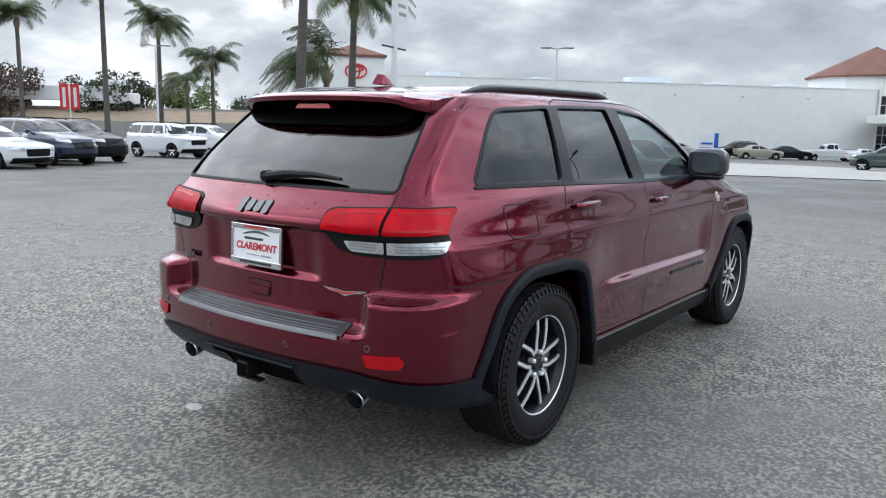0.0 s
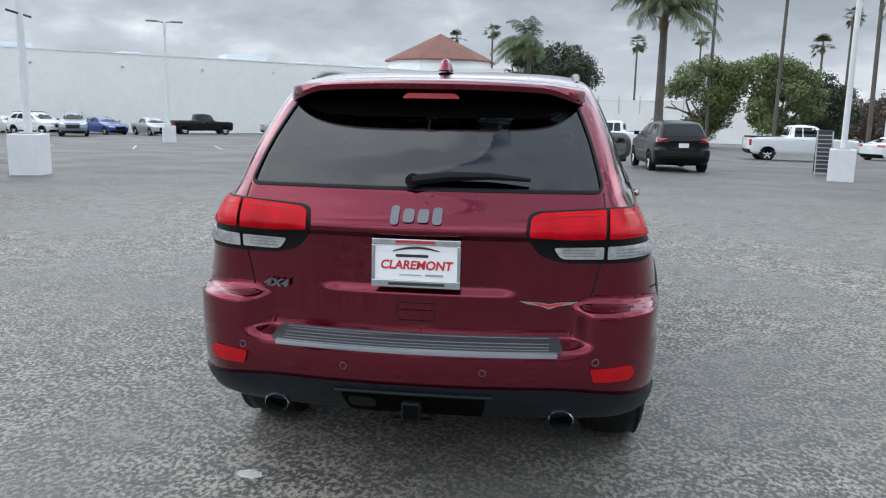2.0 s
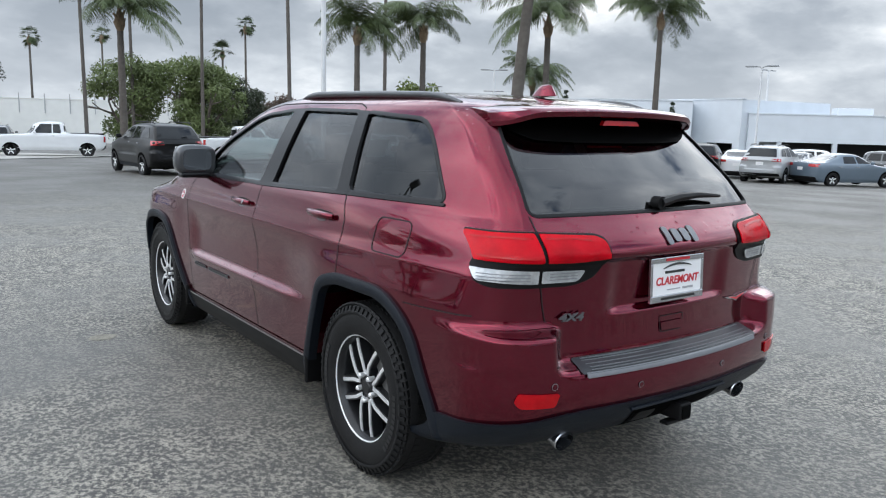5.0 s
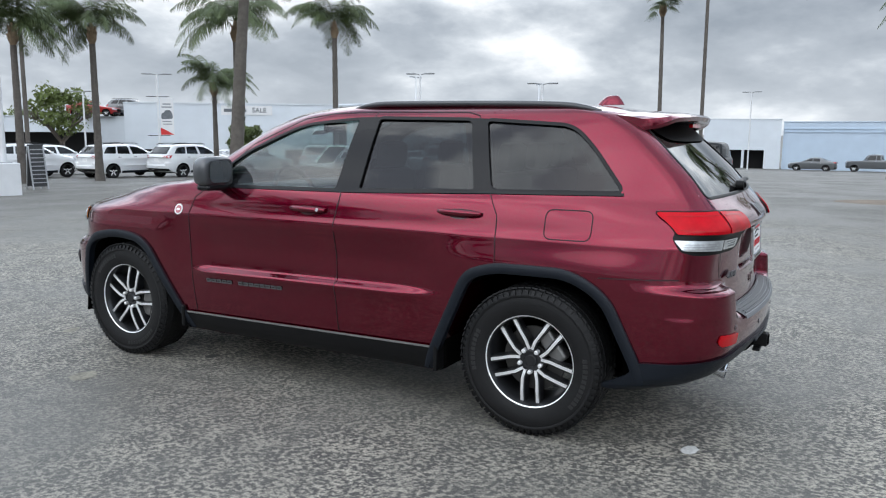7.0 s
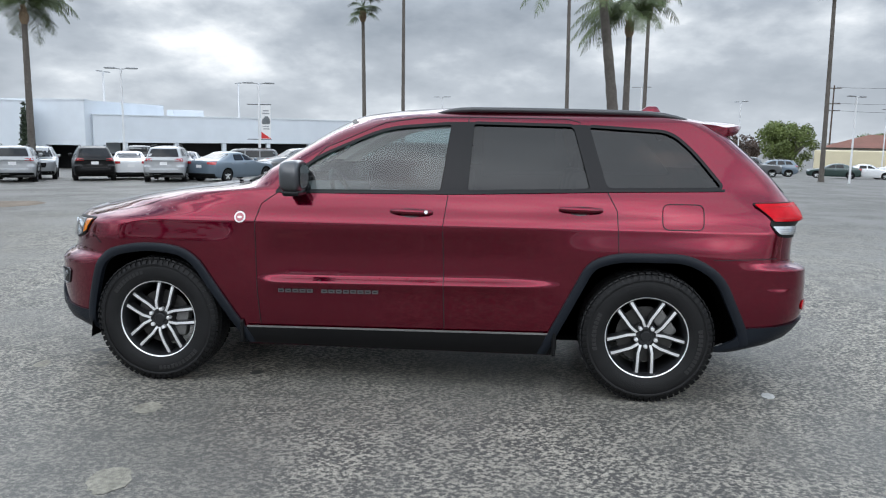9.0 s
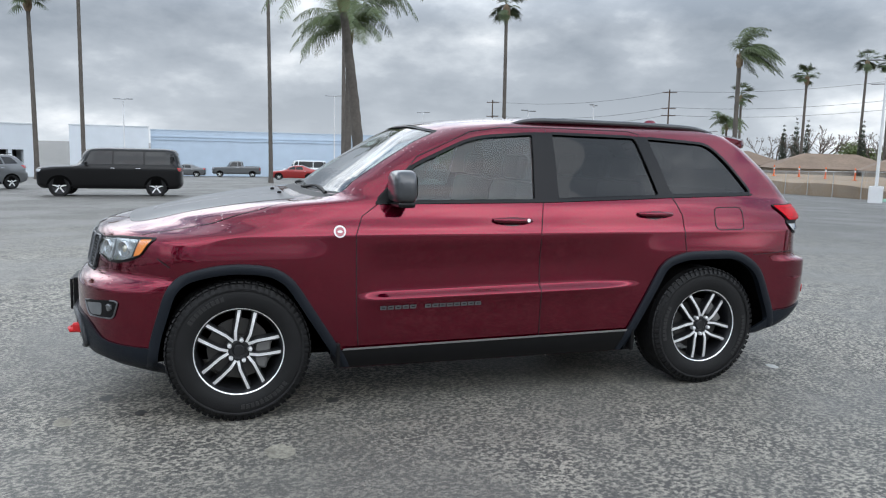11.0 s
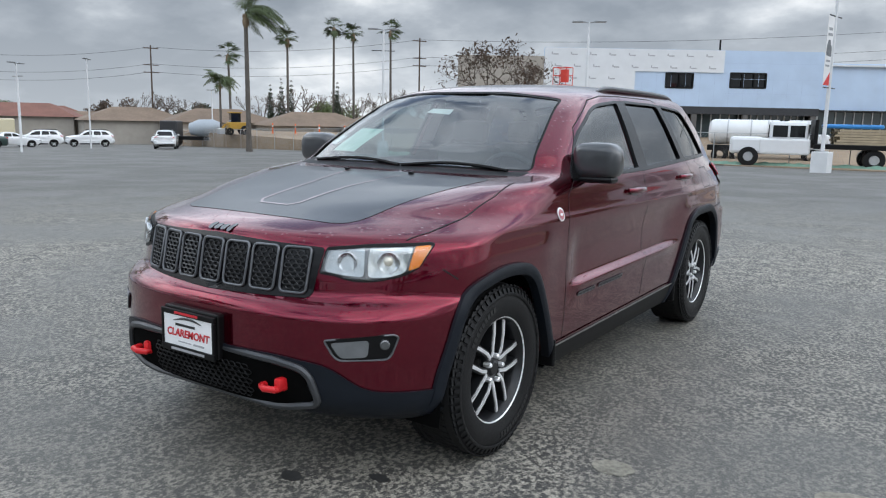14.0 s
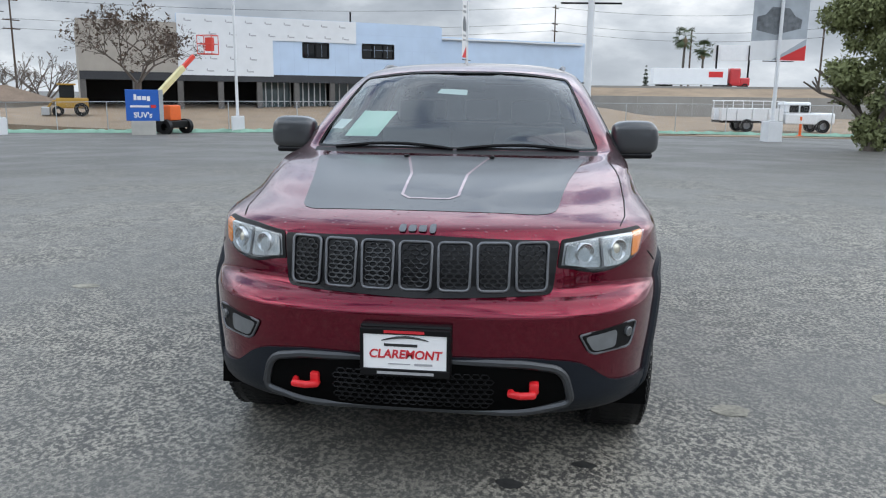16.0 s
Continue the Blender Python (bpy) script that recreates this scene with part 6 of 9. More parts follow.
def bare_tree(x, y, h, seed, zbase, fine=4):
    t = thing("bare_tree", "nearly bare winter tree with a few dry brown leaves", "tree", Matrix.Translation((x, y, zbase)))
    rnd = random.Random(seed)
    bm, tips = bmesh.new(), []
    tube(bm, [(0, 0, -.3), (.05, 0, h * .14), (0, .05, h * .26)], [h * .045, h * .035, h * .032], 9)
    for i in range(5):
        a = i * 1.257 + rnd.uniform(-.4, .4)
        branch(bm, Vector((0, 0, h * .24)), Vector((math.cos(a) * .75, math.sin(a) * .75, .85)).normalized(), h * (.26 if fine == 4 else .235), h * (.017 if fine < 6 else .012), fine, rnd, tips, .42 if fine < 6 else .52, .10)
    part("trunk", bm, WOOD, t, "grey trunk with bare twigs", smooth=False)
    g = np.random.default_rng(seed)
    T = np.array([tuple(p) for p in tips])
    T = T[g.choice(len(T), min(1600, len(T)), replace=False)] + g.normal(size=(min(1600, len(T)), 3)) * .12
    u = g.normal(size=T.shape) * .07
    v = g.normal(size=T.shape) * .05
    part("dry_leaves", quads("dry_leaves", np.stack([T - u, T + v, T + u, T - v], 1), LEAFB), None, t, "few dry brown leaves")
    return t


bare_tree(25.3, -43.8, 7.0, 12, 0.2, 6)
for i, (x, y, h) in enumerate(((94.4, -64.5, 7.4), (90.3, -66.6, 7.0), (87.9, -79.1, 7.6), (79.0, -78.0, 8.6), (74.8, -85.8, 8.0), (69.9, -88.2, 8.2), (57.9, -83.1, 8.4), (64.0, -86.0, 7.6))):
    bare_tree(x, y, h, 30 + i % 3, ground_z(x, y))


# ---- other vehicles ----
CARGLASS = mat("parked_car_glass", (0.008, 0.009, 0.010), 0.05, spec=0.35, var=0.1, coat=0.15)
HEADL = mat("parked_headlamp", (0.6, 0.62, 0.64), 0.1, metal=0.4, var=0.2, scale=20, coat=1)
TAILL = mat("parked_tail_lamp", (0.42, 0.012, 0.015), 0.15, var=0.1, coat=1)
COLOURS = {"white": (0.74, 0.75, 0.76), "black": (0.005, 0.005, 0.0055), "navy": (0.008, 0.014, 0.05), "silver": (0.36, 0.37, 0.38), "grey": (0.10, 0.105, 0.11),
           "beige": (0.34, 0.31, 0.25), "red": (0.30, 0.012, 0.012), "blue": (0.02, 0.06, 0.28), "slate": (0.12, 0.16, 0.20), "green": (0.02, 0.045, 0.04)}


def car_paint(colour):
    return mat("car_paint_" + colour, COLOURS[colour], 0.3, metal=0.0 if colour in ("white", "black") else 0.15, var=0.06, scale=2, coat=0.25 if colour == "black" else 1.0, spec=0.2 if colour == "black" else 0.5)


def shell_of(L, W, sill, hood0, hood1, roof, yh, yw0, yw1, yb0, yb1, deck=None, yd=None, flat=.0):
    """A plain car shell: hood from hood0 (nose) to hood1 (cowl at yw0); glass to yw1; rear glass from yb1 (roof) to yb0; deck: boot height and where it ends."""
    f, b = L / 2, -L / 2
    w = pairs((sill, W / 2 - .09), (sill + .15, W / 2 - .03), (hood0 - .05, W / 2), (hood1 - .02, W / 2 - .03), (hood1 + .06, W / 2 - .09), (roof - .18, W / 2 - .24), (roof - .05, W / 2 - .32), (roof - .015, W / 2 - .44), (roof, W / 2 - .62))
    yf = pairs((sill, f - .15), (sill + .15, f - .02), (hood0 - .12, f), (hood0 - .02, f - .06), (hood0 + .04, f - .22), (hood1 - .03, yw0 + .18), (hood1 + .015, yw0), (roof - .09, yw1 + .12), (roof - .03, yw1 - .12), (roof, yw1 - .5))
    if deck:
        yr = pairs((sill, b + .15), (sill + .15, b + .02), (deck - .12, b), (deck - .03, b + .03), (deck + .01, yd), (deck + .05, yb0), (roof - .09, yb1), (roof - .03, yb1 + .15), (roof, yb1 + .5))
    else:
        yr = pairs((sill, b + .15), (sill + .15, b + .02), (hood1 - .05, b + .03), (hood1 + .05, yb0), (roof - .09, yb1), (roof - .03, yb1 + .15), (roof, yb1 + .5))
    one = lambda v: (lambda z: v)
    lf = pairs((sill, .6), (hood0, .65), (hood0 + .05, .9), (hood1, .5), (roof, .45))
    return Shell(w, yf, lf, one(2.6), yr, one(.5), one(4.0))


KINDS = {
    "suv": dict(L=4.75, W=1.86, sill=.26, hood0=.98, hood1=1.15, roof=1.70, yh=0, yw0=1.05, yw1=.38, yb0=-2.25, yb1=-1.95),
    "boxy": dict(L=4.45, W=1.78, sill=.28, hood0=1.02, hood1=1.12, roof=1.68, yh=0, yw0=.95, yw1=.55, yb0=-2.18, yb1=-2.02),
    "sedan": dict(L=4.8, W=1.84, sill=.20, hood0=.80, hood1=.98, roof=1.45, yh=0, yw0=1.05, yw1=.15, yb0=-1.75, yb1=-1.0, deck=1.06, yd=-1.9),
    "van": dict(L=5.4, W=2.0, sill=.28, hood0=1.05, hood1=1.2, roof=2.1, yh=0, yw0=1.75, yw1=1.15, yb0=-2.6, yb1=-2.5),
    "wagon": dict(L=5.4, W=2.0, sill=.32, hood0=1.1, hood1=1.22, roof=1.90, yh=0, yw0=1.25, yw1=.75, yb0=-2.62, yb1=-2.45),
    "pickup": dict(L=5.6, W=1.98, sill=.36, hood0=1.12, hood1=1.22, roof=1.88, yh=0, yw0=1.15, yw1=.55, yb0=-.85, yb1=-.72, deck=1.24, yd=-1.0),
}


def parked_car(kind, colour):
    K = KINDS[kind]
    S = HERO if kind == "suv" else shell_of(**K)
    names = {"suv": "sport utility vehicle", "boxy": "boxy sport utility vehicle", "sedan": "saloon car", "van": "passenger van", "wagon": "large station wagon", "pickup": "crew-cab pickup truck"}
    car = thing({"suv": "suv", "boxy": "suv", "sedan": "sedan", "van": "van", "wagon": "suv", "pickup": "pickup_truck"}[kind], colour + " " + names[kind] + " parked on the asphalt lot", "car")
    roof, h1, L = K["roof"], K["hood1"], K["L"]
    zs = np.unique(np.r_[np.linspace(K["sill"], h1, 22), np.linspace(h1, roof, 20)])
    v, f = S.rings(zs, 44)
    me = mesh_of("body", v, f, car_paint(colour))
    me.set_sharp_from_angle(angle=radians(35))
    part("body", me, None, car, colour + " painted body")
    a, r = (L / 2) * .62, .36 if kind in ("suv", "pickup", "van", "boxy") else .39 if kind == "wagon" else .33
    front, rear = (WB, -WB) if kind == "suv" else (L / 2 - .93, -L / 2 + .98)
    zt, zb = roof - .13, h1 + .05
    yA = lambda z: float(S.yf(z)) - .30
    end = -.62 if kind == "pickup" else (K["yb1"] - .02)
    for sg in (1, -1):
        P = side_place(sg, S)
        y0, y1 = yA(zb), yA(zt)
        last = end + (.25 if kind == "sedan" else .12)
        m1, m2 = -.1 if kind != "van" else .75, (-1.0 if kind in ("suv", "boxy", "van") else -1.25 if kind == "wagon" else -.85)
        panes = [[(y0, zb), (y1, zt), (m1 - .02, zt), (m1, zb)]]
        if kind == "pickup":
            panes.append([(m1 - .07, zb), (m1 - .07, zt), (end + .12, zt), (end + .06, zb)])
        else:
            panes.append([(m1 - .07, zb), (m1 - .09, zt), (max(m2, last), zt), (m2, zb)])
            if kind != "sedan":
                panes.append([(m2 - .07, zb), (m2 - .07, zt), (last, zt), (last - .1, zb)])
        if kind == "suv":
            panes = [W1, W2, W3]
        for pp in panes:
            part("side_window", face_out(patch(pp if kind == "suv" else outline(pp, .03, 3), P, 0, .2, .006)), CARGLASS, car, "dark side window")
        if kind == "suv":
            part("sill_cladding", strip(along((.95, .31), (-.95, .32), n=12), .12, P, .012), CLAD, car)
        for yw in (front, rear):
            cx = S.side(yw, .5).x
            part("wheel_arch", patch(arch(yw, r + .07, r + .07, z0=K["sill"] - .0, zc=r - .02, n=14, power=2.1), P, 0, .25, .004), UNDER, car)
            w = part("wheel", lathe([(-.10, r - .12), (-.11, r - .03), (-.08, r), (.08, r), (.11, r - .03), (.10, r - .12)], 24), RUBBER, car, "black tyre with alloy rim", smooth=True, m=Matrix.Translation((sg * (cx - .09), yw, r - .012)))
            rm = bmesh.new()
            tmp = lathe([(sg * .085, r - .11), (sg * .10, r - .125), (sg * .05, r - .15), (sg * .04, .0001)], 20)
            part("rim", tmp, mat("parked_rim_dark", (.05, .05, .055), .4, metal=.5), w)
            for k in range(5):
                sp = boxm(sg * .08 - .008, sg * .08 + .008, -.028, .028, .03, r - .11, .004, m=Matrix.Rotation(2 * math.pi * k / 5, 4, "X"))
                part("spoke", sp, ALU, w)
        Ft, Rr = front_place(sg, S), rear_place(sg, S)
        z0 = K["hood0"] - (.06 if kind == "suv" else .13)
        part("head_lamp", patch(outline([(.48, z0 - .07), (.50, z0 + .05), (.98, z0 + .08), (.95, z0 - .02)], .02, 3), Ft, .01, .15, .01), HEADL, car, "clear headlamp")
        zt_ = (K.get("deck") or h1) - (.06 if kind == "suv" else .12)
        if kind == "pickup":
            part("tail_lamp", patch([(.80, zt_ - .32), (.80, zt_), (.96, zt_), (.96, zt_ - .32)], Rr, .01, .15, .012), TAILL, car, "red tail lamp")
        else:
            part("tail_lamp", patch(outline([(.48, zt_ - .06), (.50, zt_ + .05), (1.0, zt_ + .07), (.92, zt_ - .08)], .02, 3), Rr, .01, .15, .012), TAILL, car, "red tail lamp")
        mm = boxm(-.09, .09, -.05, .05, -.06, .07, .03)
        part("door_mirror", mm, car_paint(colour), car, m=Matrix.Translation((sg * (K["W"] / 2 + .07), yA(zb) - .1, zb + .03)))
        for yh in (-.15, -1.05):
            if not (kind == "pickup" and yh < -1):
                part("door_handle", boxm(-.012, .02, -.09, .09, -.015, .015, .008), CHROME, car, m=Matrix.Translation(S.side(yh, h1 - .1, .0, sg)))
    FX = lambda x, z, off: S.front_x(x, z, off)
    RX = lambda x, z, off: S.rear_x(x, z, off)
    hw = K["W"] / 2
    part("windscreen", face_out(patch(WS if kind == "suv" else outline([(-(hw - .17), zb - .02), (hw - .17, zb - .02), (hw - .34, roof - .08), (-(hw - .34), roof - .08)], .05, 3), FX, 0, .2, .006)), CARGLASS, car, "dark windscreen")
    zrb = (K["deck"] + .06) if kind == "sedan" else (h1 + .06 if kind != "pickup" else K["deck"] + .08)
    part("rear_window", face_out(patch(RW if kind == "suv" else outline([(-(hw - .22), zrb), (hw - .22, zrb), (hw - .36, roof - .10), (-(hw - .36), roof - .10)], .05, 3), RX, 0, .2, .006)), CARGLASS, car, "dark rear window")
    F1, R1 = front_place(1, S), rear_place(1, S)
    part("grille", patch(outline([(-.42, K["hood0"] - .36), (.42, K["hood0"] - .36), (.46, K["hood0"] - .12), (-.46, K["hood0"] - .12)], .03, 3), F1, .01, .15, .01), GLOSSB, car, "black grille")
    part("lower_bumper", patch(outline([(-.9, K["sill"] + .01), (.9, K["sill"] + .01), (.85, K["sill"] + .2), (-.85, K["sill"] + .2)], .04, 3), F1, .01, .15, .01), BLACK, car, "black lower bumper")
    part("rear_lower_bumper", patch(outline([(-.9, K["sill"] + .01), (.9, K["sill"] + .01), (.85, K["sill"] + .24), (-.85, K["sill"] + .24)], .04, 3), R1, .01, .15, .01), BLACK, car, "black lower rear bumper")
    part("number_plate", patch([(-.16, zt_ - .24), (.16, zt_ - .24), (.16, zt_ - .10), (-.16, zt_ - .10)], R1, .006, .2, .014), WHITEPLATE, car, "white plate")
    if kind == "pickup":
        bd = boxm(-.78, .78, -L / 2 + .12, -1.02, 1.18, 1.262)
        part("bed_cover", bd, BLACK, car, "black bed cover")
    if kind in ("suv", "boxy"):
        for sg in (1, -1):
            t = bmesh.new()
            tube(t, [(sg * .58, y, roof - .02 + dz) for y, dz in ((.3, 0), (.1, .05), (-1.6, .05), (-1.8, 0))], .018, 6)
            part("roof_rail", t, BLACK, car)
    return car


MASTERS = {}


def park(kind, colour, x, y, heading, z=None):
    """Parks a car with its nose along a compass bearing (degrees clockwise from +Y)."""
    zz = ground_z(x, y) if z is None else z
    m = Matrix.Translation((x, y, zz)) @ Matrix.Rotation(-radians(heading), 4, "Z")
    if (kind, colour) not in MASTERS:
        c = parked_car(kind, colour)
        c.matrix_basis = m
        MASTERS[kind, colour] = c
        return tagged(c, group="parked vehicles")
    return copy_thing(MASTERS[kind, colour], m)


# rows of cars to the front left and along the long white wall
for r in (("sedan", "white", -25.6, 7.4, 76), ("suv", "navy", -27.0, 9.8, 76), ("suv", "black", -28.6, 12.0, 76), ("boxy", "white", -31.4, 18.2, 84), ("suv", "white", -36.0, 24.0, 70), ("sedan", "white", -47.0, 22.0, 45),
          ("sedan", "silver", -25.9, 74.2, 60), ("suv", "black", -21.7, 79.4, 225), ("sedan", "beige", -19.1, 77.8, 60), ("sedan", "black", -17.4, 83.2, 60), ("pickup", "white", -14.3, 87.5, 240), ("sedan", "white", -11.0, 89.0, 60), ("sedan", "silver", -8.2, 90.2, 80)):
    park(*r)
for r in (("van", "black", -42.5, 41.8, 48), ("sedan", "white", -46.7, 54.2, 46), ("sedan", "white", -43.0, 54.6, 105), ("suv", "white", -37.2, 50.2, 105), ("suv", "slate", -33.2, 48.5, 150), ("sedan", "blue", -35.4, 56.4, 120), ("sedan", "silver", -31.0, 56.0, 130),
          ("pickup", "black", -5.6, 78.5, 92), ("suv", "black", -0.6, 77.0, 92), ("pickup", "black", -30.3, 64.0, 50), ("sedan", "grey", -38.0, 60.0, 48)):
    park(*r)
# beyond the bonnet
for r in (("suv", "black", 5.0, 23.1, 357), ("suv", "green", -4.2, 52.0, 270), ("suv", "white", -1.2, 52.0, 10), ("suv", "black", 1.4, 52.0, 10), ("suv", "grey", 3.6, 54.0, 10), ("pickup", "white", 4.9, 43.0, 280), ("pickup", "white", 14.2, 38.0, 92), ("sedan", "white", 22.5, 46.0, 60), ("pickup", "grey", 28.5, 50.5, 60)):
    park(*r)
# white wagons and the service rows to the right
for r in (("suv", "white", 19.5, 33.4, 92), ("suv", "white", 22.9, 30.5, 92), ("suv", "white", 25.4, 28.4, 92), ("suv", "white", 23.6, 37.2, 92), ("sedan", "silver", 30.5, 28.6, 95), ("sedan", "silver", 31.0, 30.8, 95),
          ("suv", "silver", 29.3, 22.9, 60), ("boxy", "silver", 33.0, 24.2, 240), ("suv", "black", 31.9, 20.6, 58), ("pickup", "grey", 45.5, 25.0, 60), ("sedan", "white", 33.6, 19.6, 60), ("suv", "silver", 31.1, 16.2, 72), ("suv", "white", 50.0, 24.2, 150), ("sedan", "grey", 34.2, 16.8, 70), ("sedan", "slate", 32.6, 13.6, 110), ("boxy", "grey", 42.0, 16.5, 340), ("suv", "grey", 37.2, 11.6, 320)):
    park(*r)
# rows to the right rear
for r in (("van", "white", 89.1, -11.6, 10), ("sedan", "red", 72.0, -8.2, 10), ("van", "white", 90.0, -16.0, 20), ("sedan", "silver", 74.0, -14.6, 190), ("pickup", "black", 71.5, -18.6, 10), ("pickup", "grey", 71.0, -22.6, 190), ("suv", "slate", 75.5, -26.0, 10),
          ("sedan", "green", 73.0, -31.0, 20), ("sedan", "white", 73.5, -34.4, 200), ("suv", "white", 75.0, -37.6, 30), ("suv", "white", 72.5, -41.6, 30), ("sedan", "grey", 88.0, 2.2, 5), ("pickup", "grey", 89.7, -3.7, 5), ("suv", "white", 57.2, -39.6, 130)):
    park(*r)
park("wagon", "black", 28.6, 4.6, 2)
park("suv", "white", 78.5, -55.9, 35)
park("sedan", "black", 78.0, -66.5, 40)
# cars kept on the roof of the low service building
park("sedan", "red", 45.8, 62.6, 150, 2.72)
park("suv", "grey", 48.6, 60.5, 150, 2.72)


# ---- buildings, poles and the building site ----
STUCCO = mat("white_stucco", (0.80, 0.80, 0.765), 0.9, var=0.06, scale=1.2, bump=0.15, bscale=40)
STUCCO2 = mat("pale_grey_stucco", (0.63, 0.67, 0.71), 0.9, var=0.07, scale=0.8, bump=0.15, bscale=40)
TERRA = mat("terracotta_roof", (0.19, 0.084, 0.062), 0.85, var=0.25, scale=5, bump=0.4, bscale=20)
BROWNROOF = mat("brown_shingle_roof", (0.20, 0.145, 0.105), 0.9, var=0.25, scale=4, bump=0.3, bscale=20)
# near-black colour that stands for the shade inside rooms and bays
ROOMSHADE = mat("room_shade_black", (0.015, 0.015, 0.016), 0.7, var=0.3, scale=1)
BLUEWRAP = mat("pale_blue_sheathing", (0.47, 0.585, 0.74), 0.75, var=0.10, scale=0.7, bump=0.1, bscale=6)
WHITEWRAP = mat("white_house_wrap", (0.70, 0.72, 0.74), 0.6, var=0.07, scale=1.2, bump=0.25, bscale=5)
BEIGEWALL = mat("beige_render", (0.36, 0.33, 0.29), 0.9, var=0.12, scale=1.5)
CONCRETE = mat("pale_concrete", (0.40, 0.39, 0.36), 0.85, var=0.14, scale=3, bump=0.2, bscale=40)
FREEWAY = mat("grey_freeway_wall", (0.30, 0.29, 0.27), 0.9, var=0.15, scale=0.8)
DIRT = mat("bare_brown_dirt", (0.27, 0.20, 0.135), 0.95, var=0.3, scale=0.6, bump=0.5, bscale=4)
MULCH = mat("island_mulch", (0.19, 0.15, 0.115), 0.95, var=0.4, scale=9, bump=0.8, bscale=25)
KERB = mat("worn_kerb", (0.36, 0.35, 0.33), 0.85, var=0.2, scale=4)
GALV = mat("galvanised_steel", (0.45, 0.46, 0.47), 0.45, metal=0.6, var=0.1, scale=10)
WHITEPOLE = mat("white_pole_paint", (0.68, 0.69, 0.70), 0.5, var=0.08, scale=4)
LAMPGREY = mat("lamp_head_grey", (0.30, 0.31, 0.32), 0.5, metal=0.3, var=0.1)
POLEWOOD = mat("utility_pole_wood", (0.085, 0.06, 0.045), 0.9, var=0.3, scale=5)
BANNERW = mat("white_banner", (0.72, 0.72, 0.72), 0.7, var=0.06, scale=3)
BANNERR = mat("red_banner", (0.60, 0.03, 0.03), 0.7, var=0.06, scale=3)
BANNERG = mat("grey_banner_print", (0.30, 0.31, 0.32), 0.7, var=0.1)
BANNERD = mat("dark_banner_print", (0.13, 0.14, 0.15), 0.7, var=0.6, scale=5)
SIGNBLUE = mat("blue_sign_face", (0.012, 0.10, 0.42), 0.45, var=0.06, scale=2)
ORANGE = mat("lift_orange", (0.75, 0.13, 0.02), 0.5, var=0.1, scale=4)
CREAM = mat("lift_cream", (0.62, 0.56, 0.30), 0.5, var=0.12, scale=4)
LIFTRED = mat("lift_red", (0.62, 0.05, 0.03), 0.5, var=0.1, scale=4)
YELLOW = mat("machine_yellow", (0.42, 0.24, 0.03), 0.5, var=0.15, scale=4)
GREENNET = mat("green_silt_fence", (0.20, 0.34, 0.26), 0.8, var=0.25, scale=3)
LINEWHITE = mat("worn_white_line", (0.50, 0.50, 0.48), 0.8, var=0.3, scale=12)


def seg_wall(name, a, b, z0, z1, material, thick=.4, label="", category="building", back=8.0, roof=True, openings=(), facade=None):
    """A building with its front along a to b (seen from the right-hand side of the way), with openings (from, to, low, high) cut through its front."""
    A, B = Vector((*a, 0)), Vector((*b, 0))
    L = (B - A).length
    ang = math.atan2(B.y - A.y, B.x - A.x)
    M = Matrix.Translation((A.x, A.y, 0)) @ Matrix.Rotation(ang, 4, "Z")
    t = thing(name, label, category, M)
    front = bmesh.new()
    xs = sorted({0.0, L, *(o[0] for o in openings), *(o[1] for o in openings)})
    for x0, x1 in zip(xs, xs[1:]):
        cuts = sorted((o[2], o[3]) for o in openings if o[0] <= x0 + 1e-6 and o[1] >= x1 - 1e-6)
        z = z0
        for lo, hi in cuts:
            if lo > z:
                box(front, x0, x1, 0, thick, z, lo)
            z = hi
        if z1 > z:
            box(front, x0, x1, 0, thick, z, z1)
    bmesh.ops.remove_doubles(front, verts=front.verts, dist=1e-4)
    part("front_wall", front, material, t)
    rest = bmesh.new()
    box(rest, 0, .4, thick, back, z0, z1); box(rest, L - .4, L, thick, back, z0, z1); box(rest, .4, L - .4, back - .4, back, z0, z1)
    part("outer_wall", rest, material, t)
    part("roof_deck", boxm(.4, L - .4, thick, back - .4, z1 - .5, z1 - .3), STUCCO2, t)
    part("parapet", boxm(-.05, L + .05, -.06, thick + .02, z1 + .002, z1 + .10), material, t)
    # added solid block; its near-black colour stands for the unlit room behind openings
    part("inner_floor", boxm(.4, L - .4, thick + 2.5, back - .4, z0, z1 - .55), ROOMSHADE, t)
    return t, L


def glazing(t, x0, x1, z0, z1, cols, y=.12, frame_=GALV, rows=1):
    w = part("window", boxm(x0, x1, y, y + .03, z0, z1), CARGLASS, t, "dark glazing")
    fr = bmesh.new()
    for i in range(cols + 1):
        x = x0 + (x1 - x0) * i / cols
        box(fr, x - .04, x + .04, y - .05, y + .05, z0, z1)
    for j in range(rows + 1):
        z = z0 + (z1 - z0) * j / rows
        box(fr, x0, x1, y - .045, y + .045, z - .04, z + .04)
    part("window_frame", fr, frame_, w)
    return w


